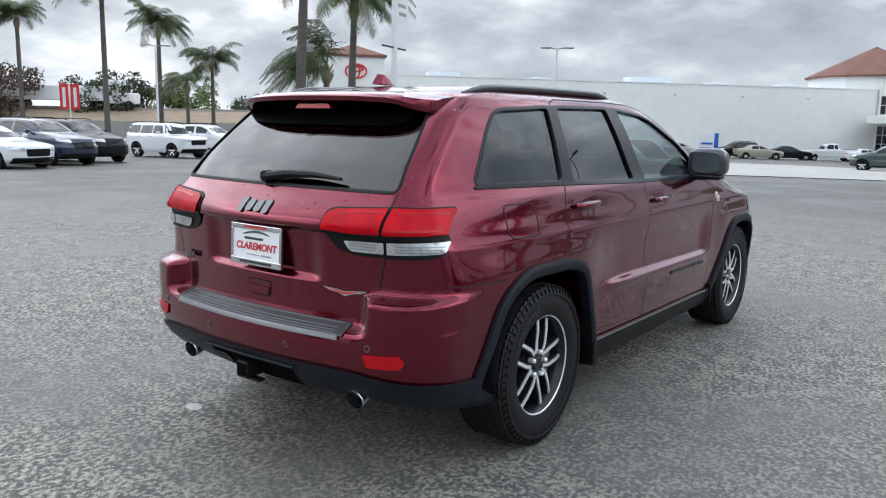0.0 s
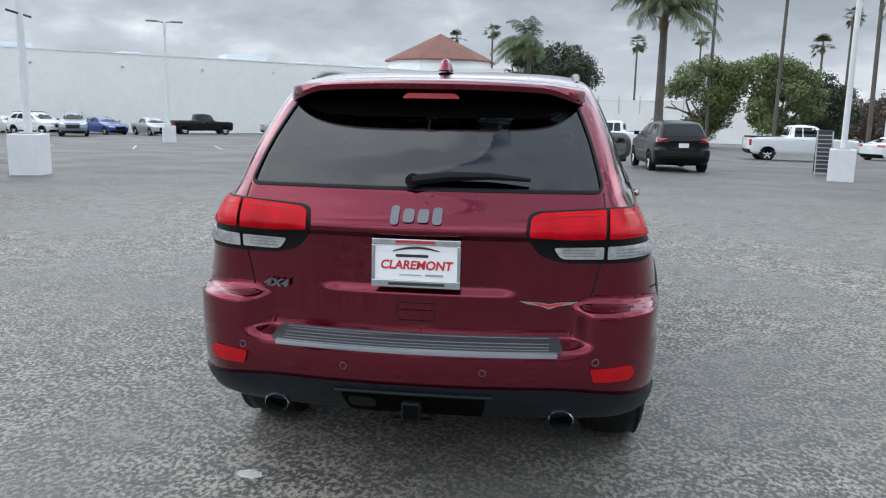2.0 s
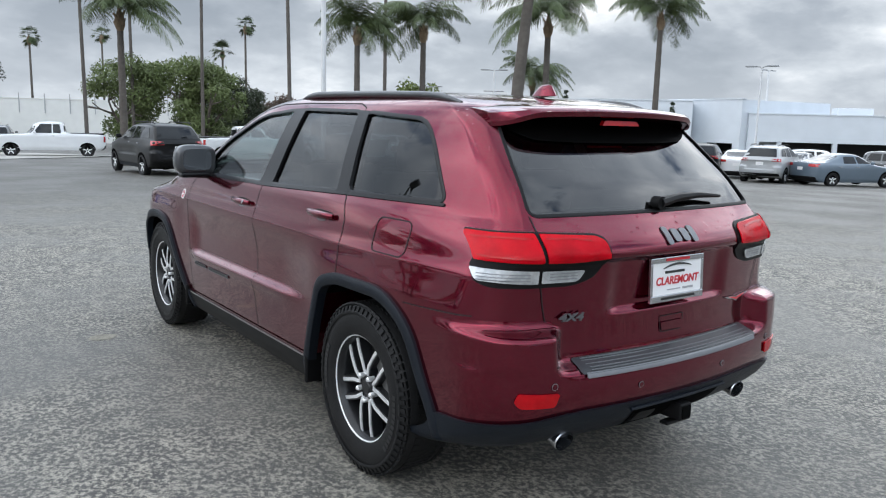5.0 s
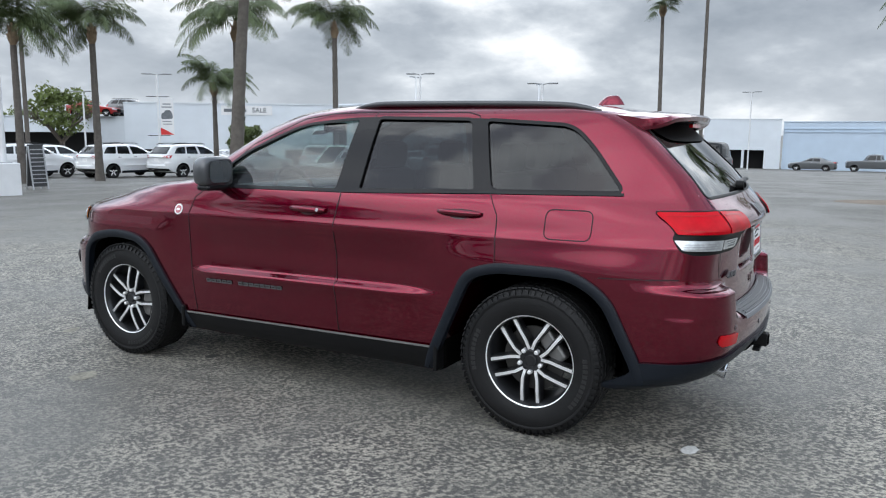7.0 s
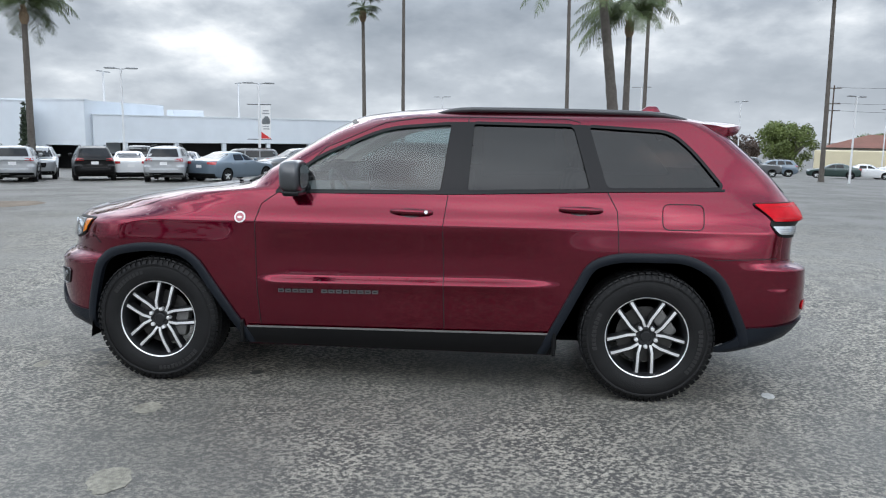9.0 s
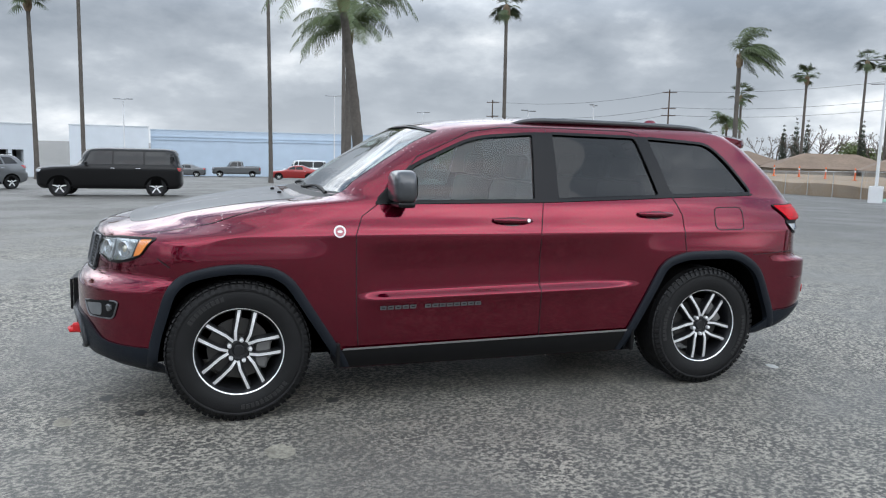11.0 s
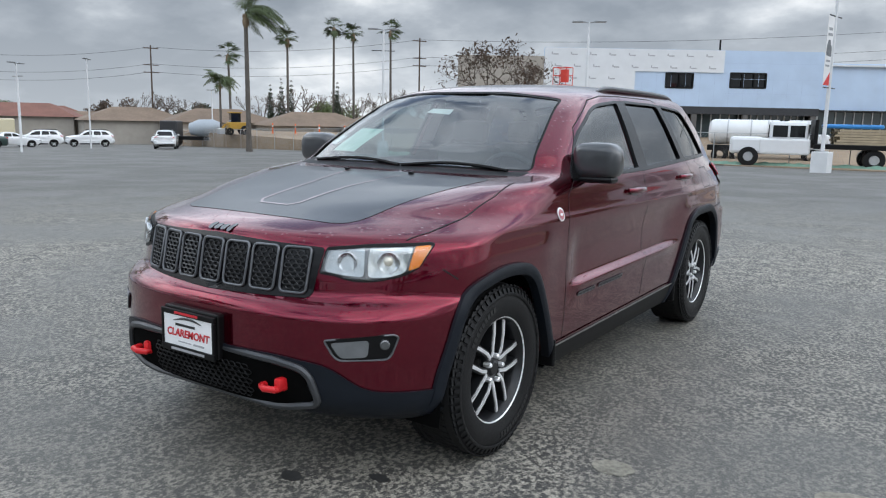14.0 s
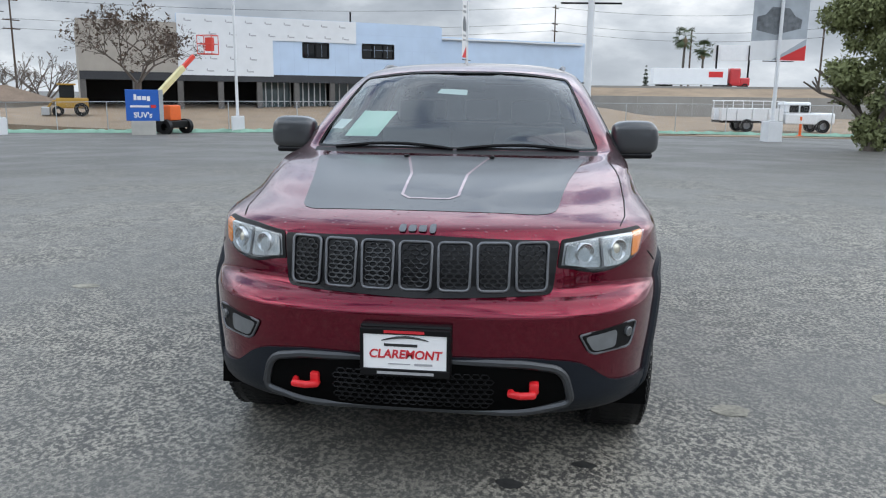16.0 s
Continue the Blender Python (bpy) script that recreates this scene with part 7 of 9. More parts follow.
def hip_roof(bm, x0, x1, y0, y1, z0, z1, over=.4):
    c = [bm.verts.new(p) for p in ((x0 - over, y0 - over, z0), (x1 + over, y0 - over, z0), (x1 + over, y1 + over, z0), (x0 - over, y1 + over, z0))]
    d = min(x1 - x0, y1 - y0) / 2
    if x1 - x0 >= y1 - y0:
        r = [bm.verts.new((x0 + d, (y0 + y1) / 2, z1)), bm.verts.new((x1 - d + .01, (y0 + y1) / 2, z1))]
        bm.faces.new((c[0], c[1], r[1], r[0])); bm.faces.new((c[2], c[3], r[0], r[1])); bm.faces.new((c[1], c[2], r[1])); bm.faces.new((c[3], c[0], r[0]))
    else:
        r = [bm.verts.new(((x0 + x1) / 2, y0 + d, z1)), bm.verts.new(((x0 + x1) / 2, y1 - d + .01, z1))]
        bm.faces.new((c[0], c[1], r[0])); bm.faces.new((c[1], c[2], r[1], r[0])); bm.faces.new((c[2], c[3], r[1])); bm.faces.new((c[3], c[0], r[0], r[1]))
    bm.faces.new(c[::-1])
    return bm


# the long white showroom
t, L = seg_wall("showroom_building", (-52.5, 51.5), (-11.5, 96.5), -3.2, 6.0, STUCCO, label="long windowless white stucco showroom with lettered wall", back=14)
R90 = Matrix.Rotation(radians(90), 4, "X")
part("wall_lettering", text_mesh("CLAREMONT", .80, mat("dark_grey_letters", (.06, .065, .07), .5), .05, .014), None, t, "dark grey wall letters", m=Matrix.Translation((5.6, -.06, 4.55)) @ R90)
for i in range(6):
    part("wall_lamp", boxm(-.12, .12, -.25, .0, -.1, .1, .03), STUCCO2, t, m=Matrix.Translation((12 + i * 8, 0, 4.9)))
for i, (x, y, w, h) in enumerate(((10, 5, 3.5, .7), (22, 6, 2, .5), (33, 5, 5, .8), (44, 7, 2.5, .6), (52, 5, 3, .5))):
    part("roof_unit", boxm(x, x + w, y, y + 2, 5.6, 6.1 + h, .05), STUCCO2, t, "grey roof plant")


def tower(x, y, half, z0, z1, z2, label, turn=0.0, sides=4):
    t = thing("entrance_tower", label, "building", Matrix.Translation((x, y, 0)) @ Matrix.Rotation(turn, 4, "Z"))
    bm = bmesh.new()
    n = sides
    k = half / math.cos(math.pi / n)
    pts = [(k * math.cos(2 * math.pi * (i + .5) / n), k * math.sin(2 * math.pi * (i + .5) / n)) for i in range(n)]
    lo, hi = [bm.verts.new((*p, z0)) for p in pts], [bm.verts.new((*p, z1)) for p in pts]
    for i in range(n):
        bm.faces.new((lo[i], lo[(i + 1) % n], hi[(i + 1) % n], hi[i]))
    bm.faces.new(hi)
    part("tower_wall", bm, STUCCO, t, "white stucco wall")
    bm = bmesh.new()
    ap = bm.verts.new((0, 0, z2))
    e0, e1 = [bm.verts.new((p[0] * 1.07, p[1] * 1.07, z1 - .02)) for p in pts], [bm.verts.new((p[0] * 1.07, p[1] * 1.07, z1 + .18)) for p in pts]
    for i in range(n):
        j = (i + 1) % n
        bm.faces.new((e1[i], e1[j], ap)); bm.faces.new((e0[i], e0[j], e1[j], e1[i]))
    bm.faces.new(e0[::-1])
    part("tower_roof", bm, TERRA, t, "terracotta tiled roof")
    return t


t = tower(-49.0, 50.0, 2.7, -3.0, 7.2, 8.5, "square white tower with terracotta roof and red sign", radians(48))
for k, (rx, rz) in enumerate(((.95, .62), (.32, .60), (.62, .22))):
    bm = bmesh.new()
    tube(bm, [(rx * math.cos(a), 0, rz * math.sin(a) + (.2 if k == 2 else 0)) for a in np.linspace(0, 2 * math.pi, 29)[:-1]], .075, 6, closed=True)
    part("sign_ring", bm, BANNERR, t, "red oval sign ring", m=Matrix.Translation((.1, -2.76, 5.9)))
t = tower(-13.2, 103.5, 6.9, -3.0, 7.6, 11.5, "white rotunda with a low terracotta roof", 0, 12)
# entrance front below the rotunda
t, L = seg_wall("showroom_entrance", (-11.4, 96.0), (-4.2, 94.5), -3.2, 2.9, STUCCO, label="white showroom entrance with dark glazing", back=6,
                openings=((.15, 2.1, -1.0, 2.0), (3.4, 5.1, -1.0, 2.0)))
glazing(t, .15, 2.1, -1.0, 2.0, 3, rows=3)
glazing(t, 3.4, 5.1, -1.0, 2.0, 3, rows=3)
t2, L = seg_wall("upper_gallery", (-11.3, 96.2), (-4.0, 94.9), 3.01, 6.4, STUCCO, label="upper gallery with dark windows", back=6, openings=((.15, 1.9, 3.3, 5.35), (3.8, 5.0, 3.3, 5.4)))
glazing(t2, .15, 1.9, 3.3, 5.35, 3, rows=2)
glazing(t2, 3.8, 5.0, 3.3, 5.4, 2, rows=2)
c = thing("entrance_canopy", "white flat entrance canopy on square columns", "canopy", Matrix.Translation((-11.4, 96.0, 0)) @ Matrix.Rotation(math.atan2(-1.5, 7.2), 4, "Z"))
part("canopy_roof", boxm(-.1, 10.1, -2.6, -.12, 2.25, 3.05, .05), STUCCO, c)
for x in (2.7, 5.6, 7.8, 9.7):
    part("column", boxm(x - .25, x + .25, -2.4, -1.9, -3.0, 2.249, .03), STUCCO, c)
t, L = seg_wall("white_warehouse", (-4.0, 111.2), (30.0, 98.0), -3.4, 2.9, STUCCO, label="long plain white warehouse behind the trees", back=10)
for i in range(12):
    part("wall_pipe", boxm(2 + i * 2.9, 2.1 + i * 2.9, -.1, -.005, 1.2, 3.6), GALV, t)
w = thing("low_wall", "low beige planter wall with clipped hedge", "wall", Matrix.Translation((-8.0, 89.5, -2.4)))
part("planter", boxm(-1.6, 1.6, -.3, .3, 0, 1.4, .03), CONCRETE, w)

# the service buildings to the right
t, L = seg_wall("low_workshop", (36.0, 80.5), (47.2, 59.8), -3.0, 2.65, STUCCO2, label="low grey workshop with rooftop parking", back=12, openings=((3, 21, -2.4, 1.2),))
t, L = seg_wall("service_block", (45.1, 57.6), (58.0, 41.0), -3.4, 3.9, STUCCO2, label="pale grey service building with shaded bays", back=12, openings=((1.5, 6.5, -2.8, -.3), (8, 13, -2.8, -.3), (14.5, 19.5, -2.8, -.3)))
sale = part("banner", boxm(8.7, 13.4, -.06, -.01, 2.92, 3.80), BANNERW, t, "white sale banner on the wall")
part("banner_word", text_mesh("SALE", .62, BANNERD, .005, .01), None, sale, m=Matrix.Translation((12.2, -.068, 3.36)) @ R90)
for bx0, bx1, bz0, bz1 in ((8.95, 9.9, 3.2, 3.5), (10.1, 11.0, 3.2, 3.45)):
    part("banner_bar", boxm(bx0, bx1, -.068, -.0605, bz0, bz1), BANNERD, sale)
t, L = seg_wall("service_block", (60.8, 46.0), (59.6, 37.0), -3.4, 4.1, STUCCO2, label="pale grey service building with shaded bays", back=12, openings=((1.0, 4.0, -3.0, .2), (5.0, 8.3, -3.0, .2)))
t, L = seg_wall("long_service_building", (60.2, 36.6), (79.4, 15.6), -3.8, 2.85, STUCCO2, label="long pale grey service building with an open drive-through", back=14, openings=((1.0, 27.0, -3.0, .45),))
for i in range(6):
    part("column", boxm(2.5 + i * 4.6, 2.9 + i * 4.6, .05, .4, -3.8, .44), STUCCO2, t)
part("roof_unit", boxm(8, 11, 3, 5, 2.4, 3.6, .05), STUCCO2, t)
t, L = seg_wall("body_shop", (94.7, 14.8), (95.8, 6.2), -4.2, 3.2, STUCCO2, label="pale grey body shop with an open roller door", back=14, openings=((2.4, 6.9, -3.9, -.4),))
part("door_post", boxm(4.4, 4.7, .02, .38, -4.2, -.41), STUCCO2, t)
t, L = seg_wall("blue_grey_building", (96.2, 6.0), (93.0, -26.0), -4.4, 2.9, mat("blue_grey_stucco", (.47, .56, .66), .9, var=.07, scale=.8), label="long blue-grey stucco building with a plain cornice", back=14)
for z in (1.75, 2.1):
    part("cornice", boxm(0, L, -.10, -.005, z, z + .10), mat("blue_grey_stucco", (.47, .56, .66)), t)

# houses behind
for i, (x, y, w, d, h, turn, m) in enumerate(((106, -52, 16, 8, 2.2, 20, TERRA), (118, -62, 14, 8, 2.0, 35, TERRA), (92, -60, 13, 8, 1.9, 40, BROWNROOF), (83, -67, 14, 8, 1.9, 40, BROWNROOF), (71, -73, 14, 8, 1.7, 35, BROWNROOF), (101, -60, 12, 7, 1.2, 30, BROWNROOF), (62, -78, 13, 8, 1.7, 25, BROWNROOF), (50, -84, 12, 8, 1.0, 20, BROWNROOF))):
    z = -2.9
    hs = thing("house", "single-storey stucco house with a low tiled roof", "house", Matrix.Translation((x, y, z)) @ Matrix.Rotation(radians(turn + 25), 4, "Z"), "houses behind the lots")
    part("wall", boxm(-w / 2, w / 2, -d / 2, d / 2, 0, h + 1.4), BEIGEWALL, hs)
    part("roof", hip_roof(bmesh.new(), -w / 2, w / 2, -d / 2, d / 2, h + 1.4, h + 3.2, .6), m, hs)
    for k in (-.3, .1, .35):
        part("window", boxm(w * k - .6, w * k + .6, -d / 2 - .03, -d / 2 + .02, 1.0, 2.1), CARGLASS, hs)
rv = thing("motor_home", "long cream motor home parked by the fence", "vehicle", Matrix.Translation((100.2, -43.3, -2.6)) @ Matrix.Rotation(radians(62), 4, "Z"))
part("body", boxm(-4.5, 4.0, -1.2, 1.2, .5, 3.0, .15), mat("cream_rv", (.62, .55, .38), .5, var=.06), rv, "cream box body")
part("windscreen", boxm(3.6, 4.05, -1.0, 1.0, 1.5, 2.4, .05), CARGLASS, rv)
for x in (-2.8, 2.6):
    part("wheel", lathe([(-1.25, .2), (-1.25, .42), (1.25, .42), (1.25, .2)], 18), RUBBER, rv, m=Matrix.Translation((x, 0, .42)) @ Matrix.Rotation(radians(90), 4, "Z"))
for x in (-3, -1, 1.5):
    part("side_window", boxm(x, x + 1.0, -1.225, -1.18, 1.6, 2.3), CARGLASS, rv)


# lamps and poles
def lamp_pole(x, y, top, heads=2, pedestal=True, turn=0.0, arms=None, banner=None, z=None, r=.085, white=True):
    z = ground_z(x, y) if z is None else z
    p = thing("lamp_post", "white parking-lot lamp post on a concrete pedestal" if pedestal else "slim grey parking-lot lamp post", "street lamp", Matrix.Translation((x, y, z)) @ Matrix.Rotation(turn, 4, "Z"), "lamp posts of the lot")
    h = top - z
    z0 = 0
    if pedestal:
        part("pedestal", boxm(-.36, .36, -.36, .36, -.1, .95, .02), WHITEPOLE, p, "white painted concrete pedestal")
        part("base_plate", boxm(-.2, .2, -.2, .2, .952, .985, .006), GALV, p)
        z0 = .95
    bm = bmesh.new()
    tube(bm, [(0, 0, z0), (0, 0, h)], [r * 1.1, r * .8], 10)
    part("pole", bm, WHITEPOLE if white else GALV, p, "white steel pole", smooth=True)
    for sg in ((1, -1) if heads == 2 else (1,)):
        ar = bmesh.new()
        tube(ar, [(0, 0, h - .02), (sg * .35, 0, h + .04)], .035, 6)
        part("lamp_arm", ar, LAMPGREY, p)
        part("lamp_head", boxm(sg * .35 if sg > 0 else -1.0, 1.0 if sg > 0 else -.35, -.17, .17, h + .0, h + .09, .03), LAMPGREY, p, "flat grey lamp head")
    for zz in (arms or ()):
        ab = bmesh.new()
        tube(ab, [(-.75, 0, zz - z), (.75, 0, zz - z)], .025, 6)
        part("banner_arm", ab, BLACK, p, "black banner arm")
    for z1, z2, w, side, top_m in ([banner] if banner and banner[3] else [(*banner[:3], 1, 0), (*banner[:3], -1, 0)] if banner else []):
        b = part("banner", boxm(side * .12 if side > 0 else -.12 - w, .12 + w if side > 0 else -.12, -.008, .008, z1 - z, z2 - z), BANNERW, p, "printed vinyl banner")
        x0 = (.12 + w / 2) * side
        hh = z2 - z1
        for sgn in (-1, 1):
            y0, y1 = (-.013, -.0085) if sgn < 0 else (.0085, .013)
            for q0, q1, wl, wr in ((.80, .84, -.3, .3), (.72, .76, -.38, .36), (.34, .37, -.36, .30), (.27, .30, -.30, .36)):
                part("banner_bar", boxm(x0 + w * wl, x0 + w * wr, y0, y1, z1 - z + hh * q0, z1 - z + hh * q1), BANNERG, b)
            pic = bmesh.new()
            pv = [pic.verts.new((x0 + w * a, y0 if sgn < 0 else y1, z1 - z + hh * c)) for a, c in ((-.44, .46), (-.40, .56), (-.22, .60), (-.10, .66), (.22, .66), (.38, .58), (.44, .48), (.36, .43), (-.36, .42))]
            pic.faces.new(pv)
            part("banner_picture", pic, BANNERD, b)
            if not top_m:
                tri = bmesh.new()
                tri.faces.new([tri.verts.new((x0 + w * a, y0 if sgn < 0 else y1, z1 - z + hh * c)) for a, c in ((-.5, .0), (.5, .0), (-.5, .20))])
                part("banner_red", tri, BANNERR, b)
    return p


lamp_pole(-11.4, 11.9, 8.2, turn=radians(106), arms=(3.45, 7.2), banner=(3.5, 6.6, .75, 1, 1))
lamp_pole(9.5, 19.4, 8.8, turn=radians(-20))
lamp_pole(-20.8, 38.1, 6.0, turn=radians(30))
lamp_pole(-46.5, 27.6, 6.3, turn=radians(60), pedestal=False)
lamp_pole(-1.7, -15.3, 8.2, turn=radians(5), arms=(3.75,))
lamp_pole(3.1, -34.7, 8.6, turn=radians(80), arms=(3.2, 6.3), banner=(3.3, 6.25, .75, 1, 0))
big_lamp = lamp_pole(-11.6, -33.8, 8.6, turn=radians(12), arms=(3.2, 6.9))
zb = ground_z(-11.6, -33.8)
bb = part("banner", boxm(-1.35, 1.35, -.11, -.095, 3.25 - zb, 6.85 - zb), mat("grey_photo_print", (.36, .39, .42), .6, var=.3, scale=1.5), big_lamp, "large printed banner with a grey truck picture")
for y_ in (-.094, -.112):
    for nm_, m_, pts_ in (("banner_red", BANNERR, ((.2, 6.85), (1.35, 6.85), (1.35, 6.0))), ("banner_red", BANNERR, ((-1.35, 3.95), (-1.35, 3.25), (.1, 3.25))), ("banner_white", BANNERW, ((-1.35, 4.25), (.3, 3.25), (1.35, 3.25), (1.35, 4.1))),
                          ("banner_picture", BANNERD, ((-1.0, 4.7), (-1.05, 5.1), (-.7, 5.25), (-.4, 5.6), (.45, 5.65), (.75, 5.3), (1.15, 5.2), (1.15, 4.6), (.2, 4.4)))):
        q_ = bmesh.new()
        q_.faces.new([q_.verts.new((a_, y_ + (.0005 if nm_ == "banner_picture" else 0), b_ - zb)) for a_, b_ in pts_])
        part(nm_, q_, m_, bb)
lamp_pole(17.1, -39.8, 7.3, turn=radians(25))
lamp_pole(29.4, -35.7, 7.0, turn=radians(40), arms=(5.7,))
for i, (x, y, tp) in enumerate(((64.8, 38.0, 6.9), (80.2, 30.7, 6.9), (81.2, 7.9, 5.7), (42.7, 24.6, 5.4), (61.5, -35.0, 5.9), (78.2, -37.7, 4.8), (87.0, -25.7, 5.8), (77.5, -13.1, 6.7), (35.3, 50.1, 4.3), (52.0, -24.0, 4.6), (66.0, -52.0, 4.0))):
    lamp_pole(x, y, tp, pedestal=False, turn=i * .6, r=.07)
lamp_pole(34.5, 41.1, 5.3, pedestal=False, arms=(3.8, 1.1), banner=(1.15, 3.75, .9, 1, 0), turn=radians(-45))
lamp_pole(43.5, 15.9, 4.6, pedestal=False, arms=(3.3, 1.1), banner=(1.15, 3.3, .6, 1, 0), turn=radians(-70))


def utility_pole(x, y, top, turn):
    z = ground_z(x, y)
    p = thing("utility_pole", "dark wooden utility pole with crossarms", "utility pole", Matrix.Translation((x, y, z)) @ Matrix.Rotation(turn, 4, "Z"), "utility poles")
    h = top - z
    bm = bmesh.new()
    tube(bm, [(0, 0, -.3), (0, 0, h)], [.17, .11], 8)
    part("pole", bm, POLEWOOD, p, smooth=True)
    for zz in (h - .5, h - 3.2, h - 4.4):
        part("crossarm", boxm(-1.2, 1.2, -.06, .06, zz - .07, zz + .07), POLEWOOD, p)
        for k in (-1.05, -.4, .4, 1.05):
            part("insulator", lathe([(zz + .07, .05), (zz + .22, .04), (zz + .22, .0001)], 8, axis="Z"), LAMPGREY, p, m=Matrix.Translation((k, 0, 0)))
    return p


UP = [(139.7, -55.7, 11.3), (111.5, -77.1, 12.5), (72.5, -99.0, 14.2), (-3.3, -136.5, 17.0), (-43.0, -121.0, 14.9)]
for x, y, tp in UP:
    utility_pole(x, y, tp, radians(65))
utility_pole(-23.3, -118.7, 11.4, radians(80))
wires = thing("power_lines", "thin black overhead power lines between poles", "power line")
for (x0, y0, z0), (x1, y1, z1) in zip(UP, UP[1:]):
    for dz in (-.3, -3.0, -4.3):
        wire = bmesh.new()
        tube(wire, [(x0 + (x1 - x0) * k / 10, y0 + (y1 - y0) * k / 10, z0 + dz + (z1 - z0) * k / 10 - 1.2 * (1 - (2 * k / 10 - 1) ** 2)) for k in range(11)], .022, 4)
        part("wire", wire, BLACK, wires)

# planted islands
for x, y, rx, ry, turn in ((-16.6, 14.6, 3.0, 1.5, 60), (12.2, 12.6, 1.9, 1.2, -40), (22.0, -4.1, 2.3, 1.2, 100)):
    t = thing("tree_island", "low mulched patch round a palm in the asphalt", "island", Matrix.Translation((x, y, ground_z(x, y))) @ Matrix.Rotation(radians(turn), 4, "Z"))
    bm = bmesh.new()
    bmesh.ops.create_circle(bm, cap_ends=True, segments=40, radius=1)
    g = np.random.default_rng(int(x * 10) % 97)
    for v in bm.verts:
        k = 1 + g.uniform(-.08, .08)
        v.co = Vector((v.co.x * rx * k, v.co.y * ry * k, -.03))
    r = bmesh.ops.extrude_face_region(bm, geom=bm.faces[:])
    for v in [e for e in r["geom"] if isinstance(e, bmesh.types.BMVert)]:
        v.co = Vector((v.co.x * .85, v.co.y * .85, .03))
    part("mulch", bm, MULCH, t)


def laid(name, pts, material, label, lift=.012, step=2.0, category="ground"):
    """A thin sheet that follows the ground inside a polygon."""
    bm = patch(pts, lambda a, b, off: Vector((a, b, ground_z(a, b) + off)), 0, step, lift)
    for f in bm.faces:
        if f.normal.z < 0:
            f.normal_flip()
    return tagged(new(name, bm_mesh(name, bm, material)), label, category, kind="structure")


laid("pavement", [(-15.5, 50), (-12.5, 40), (-8.5, 29.0), (-5.5, 31.5), (-2.4, 34.4), (2.4, 38.6), (6.5, 40.5), (8.5, 43.5), (4, 49), (-3, 55), (-9, 56), (-14.5, 53.5)], CONCRETE, "pale bare concrete slab beyond the asphalt", .03)
# worn parking lines
for i in range(9):
    x0, y0 = -24 + i * 3.4, 24 + i * 1.6
    laid("road", [(x0, y0), (x0 + .1, y0), (x0 - 2.2, y0 + 4.6), (x0 - 2.3, y0 + 4.6)], LINEWHITE, "worn white parking line on asphalt", .01)

# small sign by the white wall
sg_ = thing("dealer_sign", "small white and blue sign board by parked cars", "sign", Matrix.Translation((-23.2, 74.7, ground_z(-23.2, 74.7))) @ Matrix.Rotation(radians(20), 4, "Z"))
part("board", boxm(-.9, .55, -.1, .1, .4, 2.4, .02), BANNERW, sg_)
part("board_edge", boxm(.55, .95, -.12, .12, .0, 2.45, .02), SIGNBLUE, sg_)
part("sign_bar", boxm(-.7, .4, -.13, -.1, 1.3, 1.5), SIGNBLUE, sg_)
part("sign_bar", boxm(-.7, .4, -.13, -.1, .8, 1.0), SIGNBLUE, sg_)

# dark ramps standing on the lot
for x, y in ((10.2, 23.0), (12.4, 22.2)):
    t = thing("display_ramp", "dark metal A-frame display ramp panel standing on asphalt", "sign board", Matrix.Translation((x, y, ground_z(x, y))) @ Matrix.Rotation(radians(-14), 4, "Z"))
    for sgn in (1, -1):
        part("panel", boxm(-.26, .26, -.02, .02, .1, 1.55, .01, m=Matrix.Translation((0, sgn * .25, 0)) @ Matrix.Rotation(sgn * radians(10), 4, "X")), mat("dark_ramp_metal", (.05, .052, .055), .55, var=.2, scale=8), t)
        for xx in (-.24, .24):
            part("leg", boxm(xx - .02, xx + .02, -.02, .02, 0, 1.5, m=Matrix.Translation((0, sgn * .29, 0)) @ Matrix.Rotation(sgn * radians(10), 4, "X")), GALV, t)
    for k in range(9):
        part("rung", boxm(-.24, .24, -.30 + k * .0, -.27, .22 + k * .14, .25 + k * .14, m=Matrix.Translation((0, (.012 * k), 0))), GALV, t)

# red banners and freeway bank to the far left
t = thing("pole_banner", "pair of red vertical banners on a pole", "banner", Matrix.Translation((-62, 29.5, ground_z(-62, 29.5))) @ Matrix.Rotation(radians(62), 4, "Z"))
bm = bmesh.new(); tube(bm, [(0, 0, 0), (0, 0, 5.2)], .06, 8)
part("pole", bm, WHITEPOLE, t)
for sgn in (1, -1):
    b = part("banner", boxm(.08 if sgn > 0 else -.75, .75 if sgn > 0 else -.08, -.01, .01, 2.9, 5.0), BANNERR, t)
    part("banner_bars", boxm(sgn * .42 - .12, sgn * .42 + .12, -.016, -.011, 3.1, 4.7), BANNERW, b)


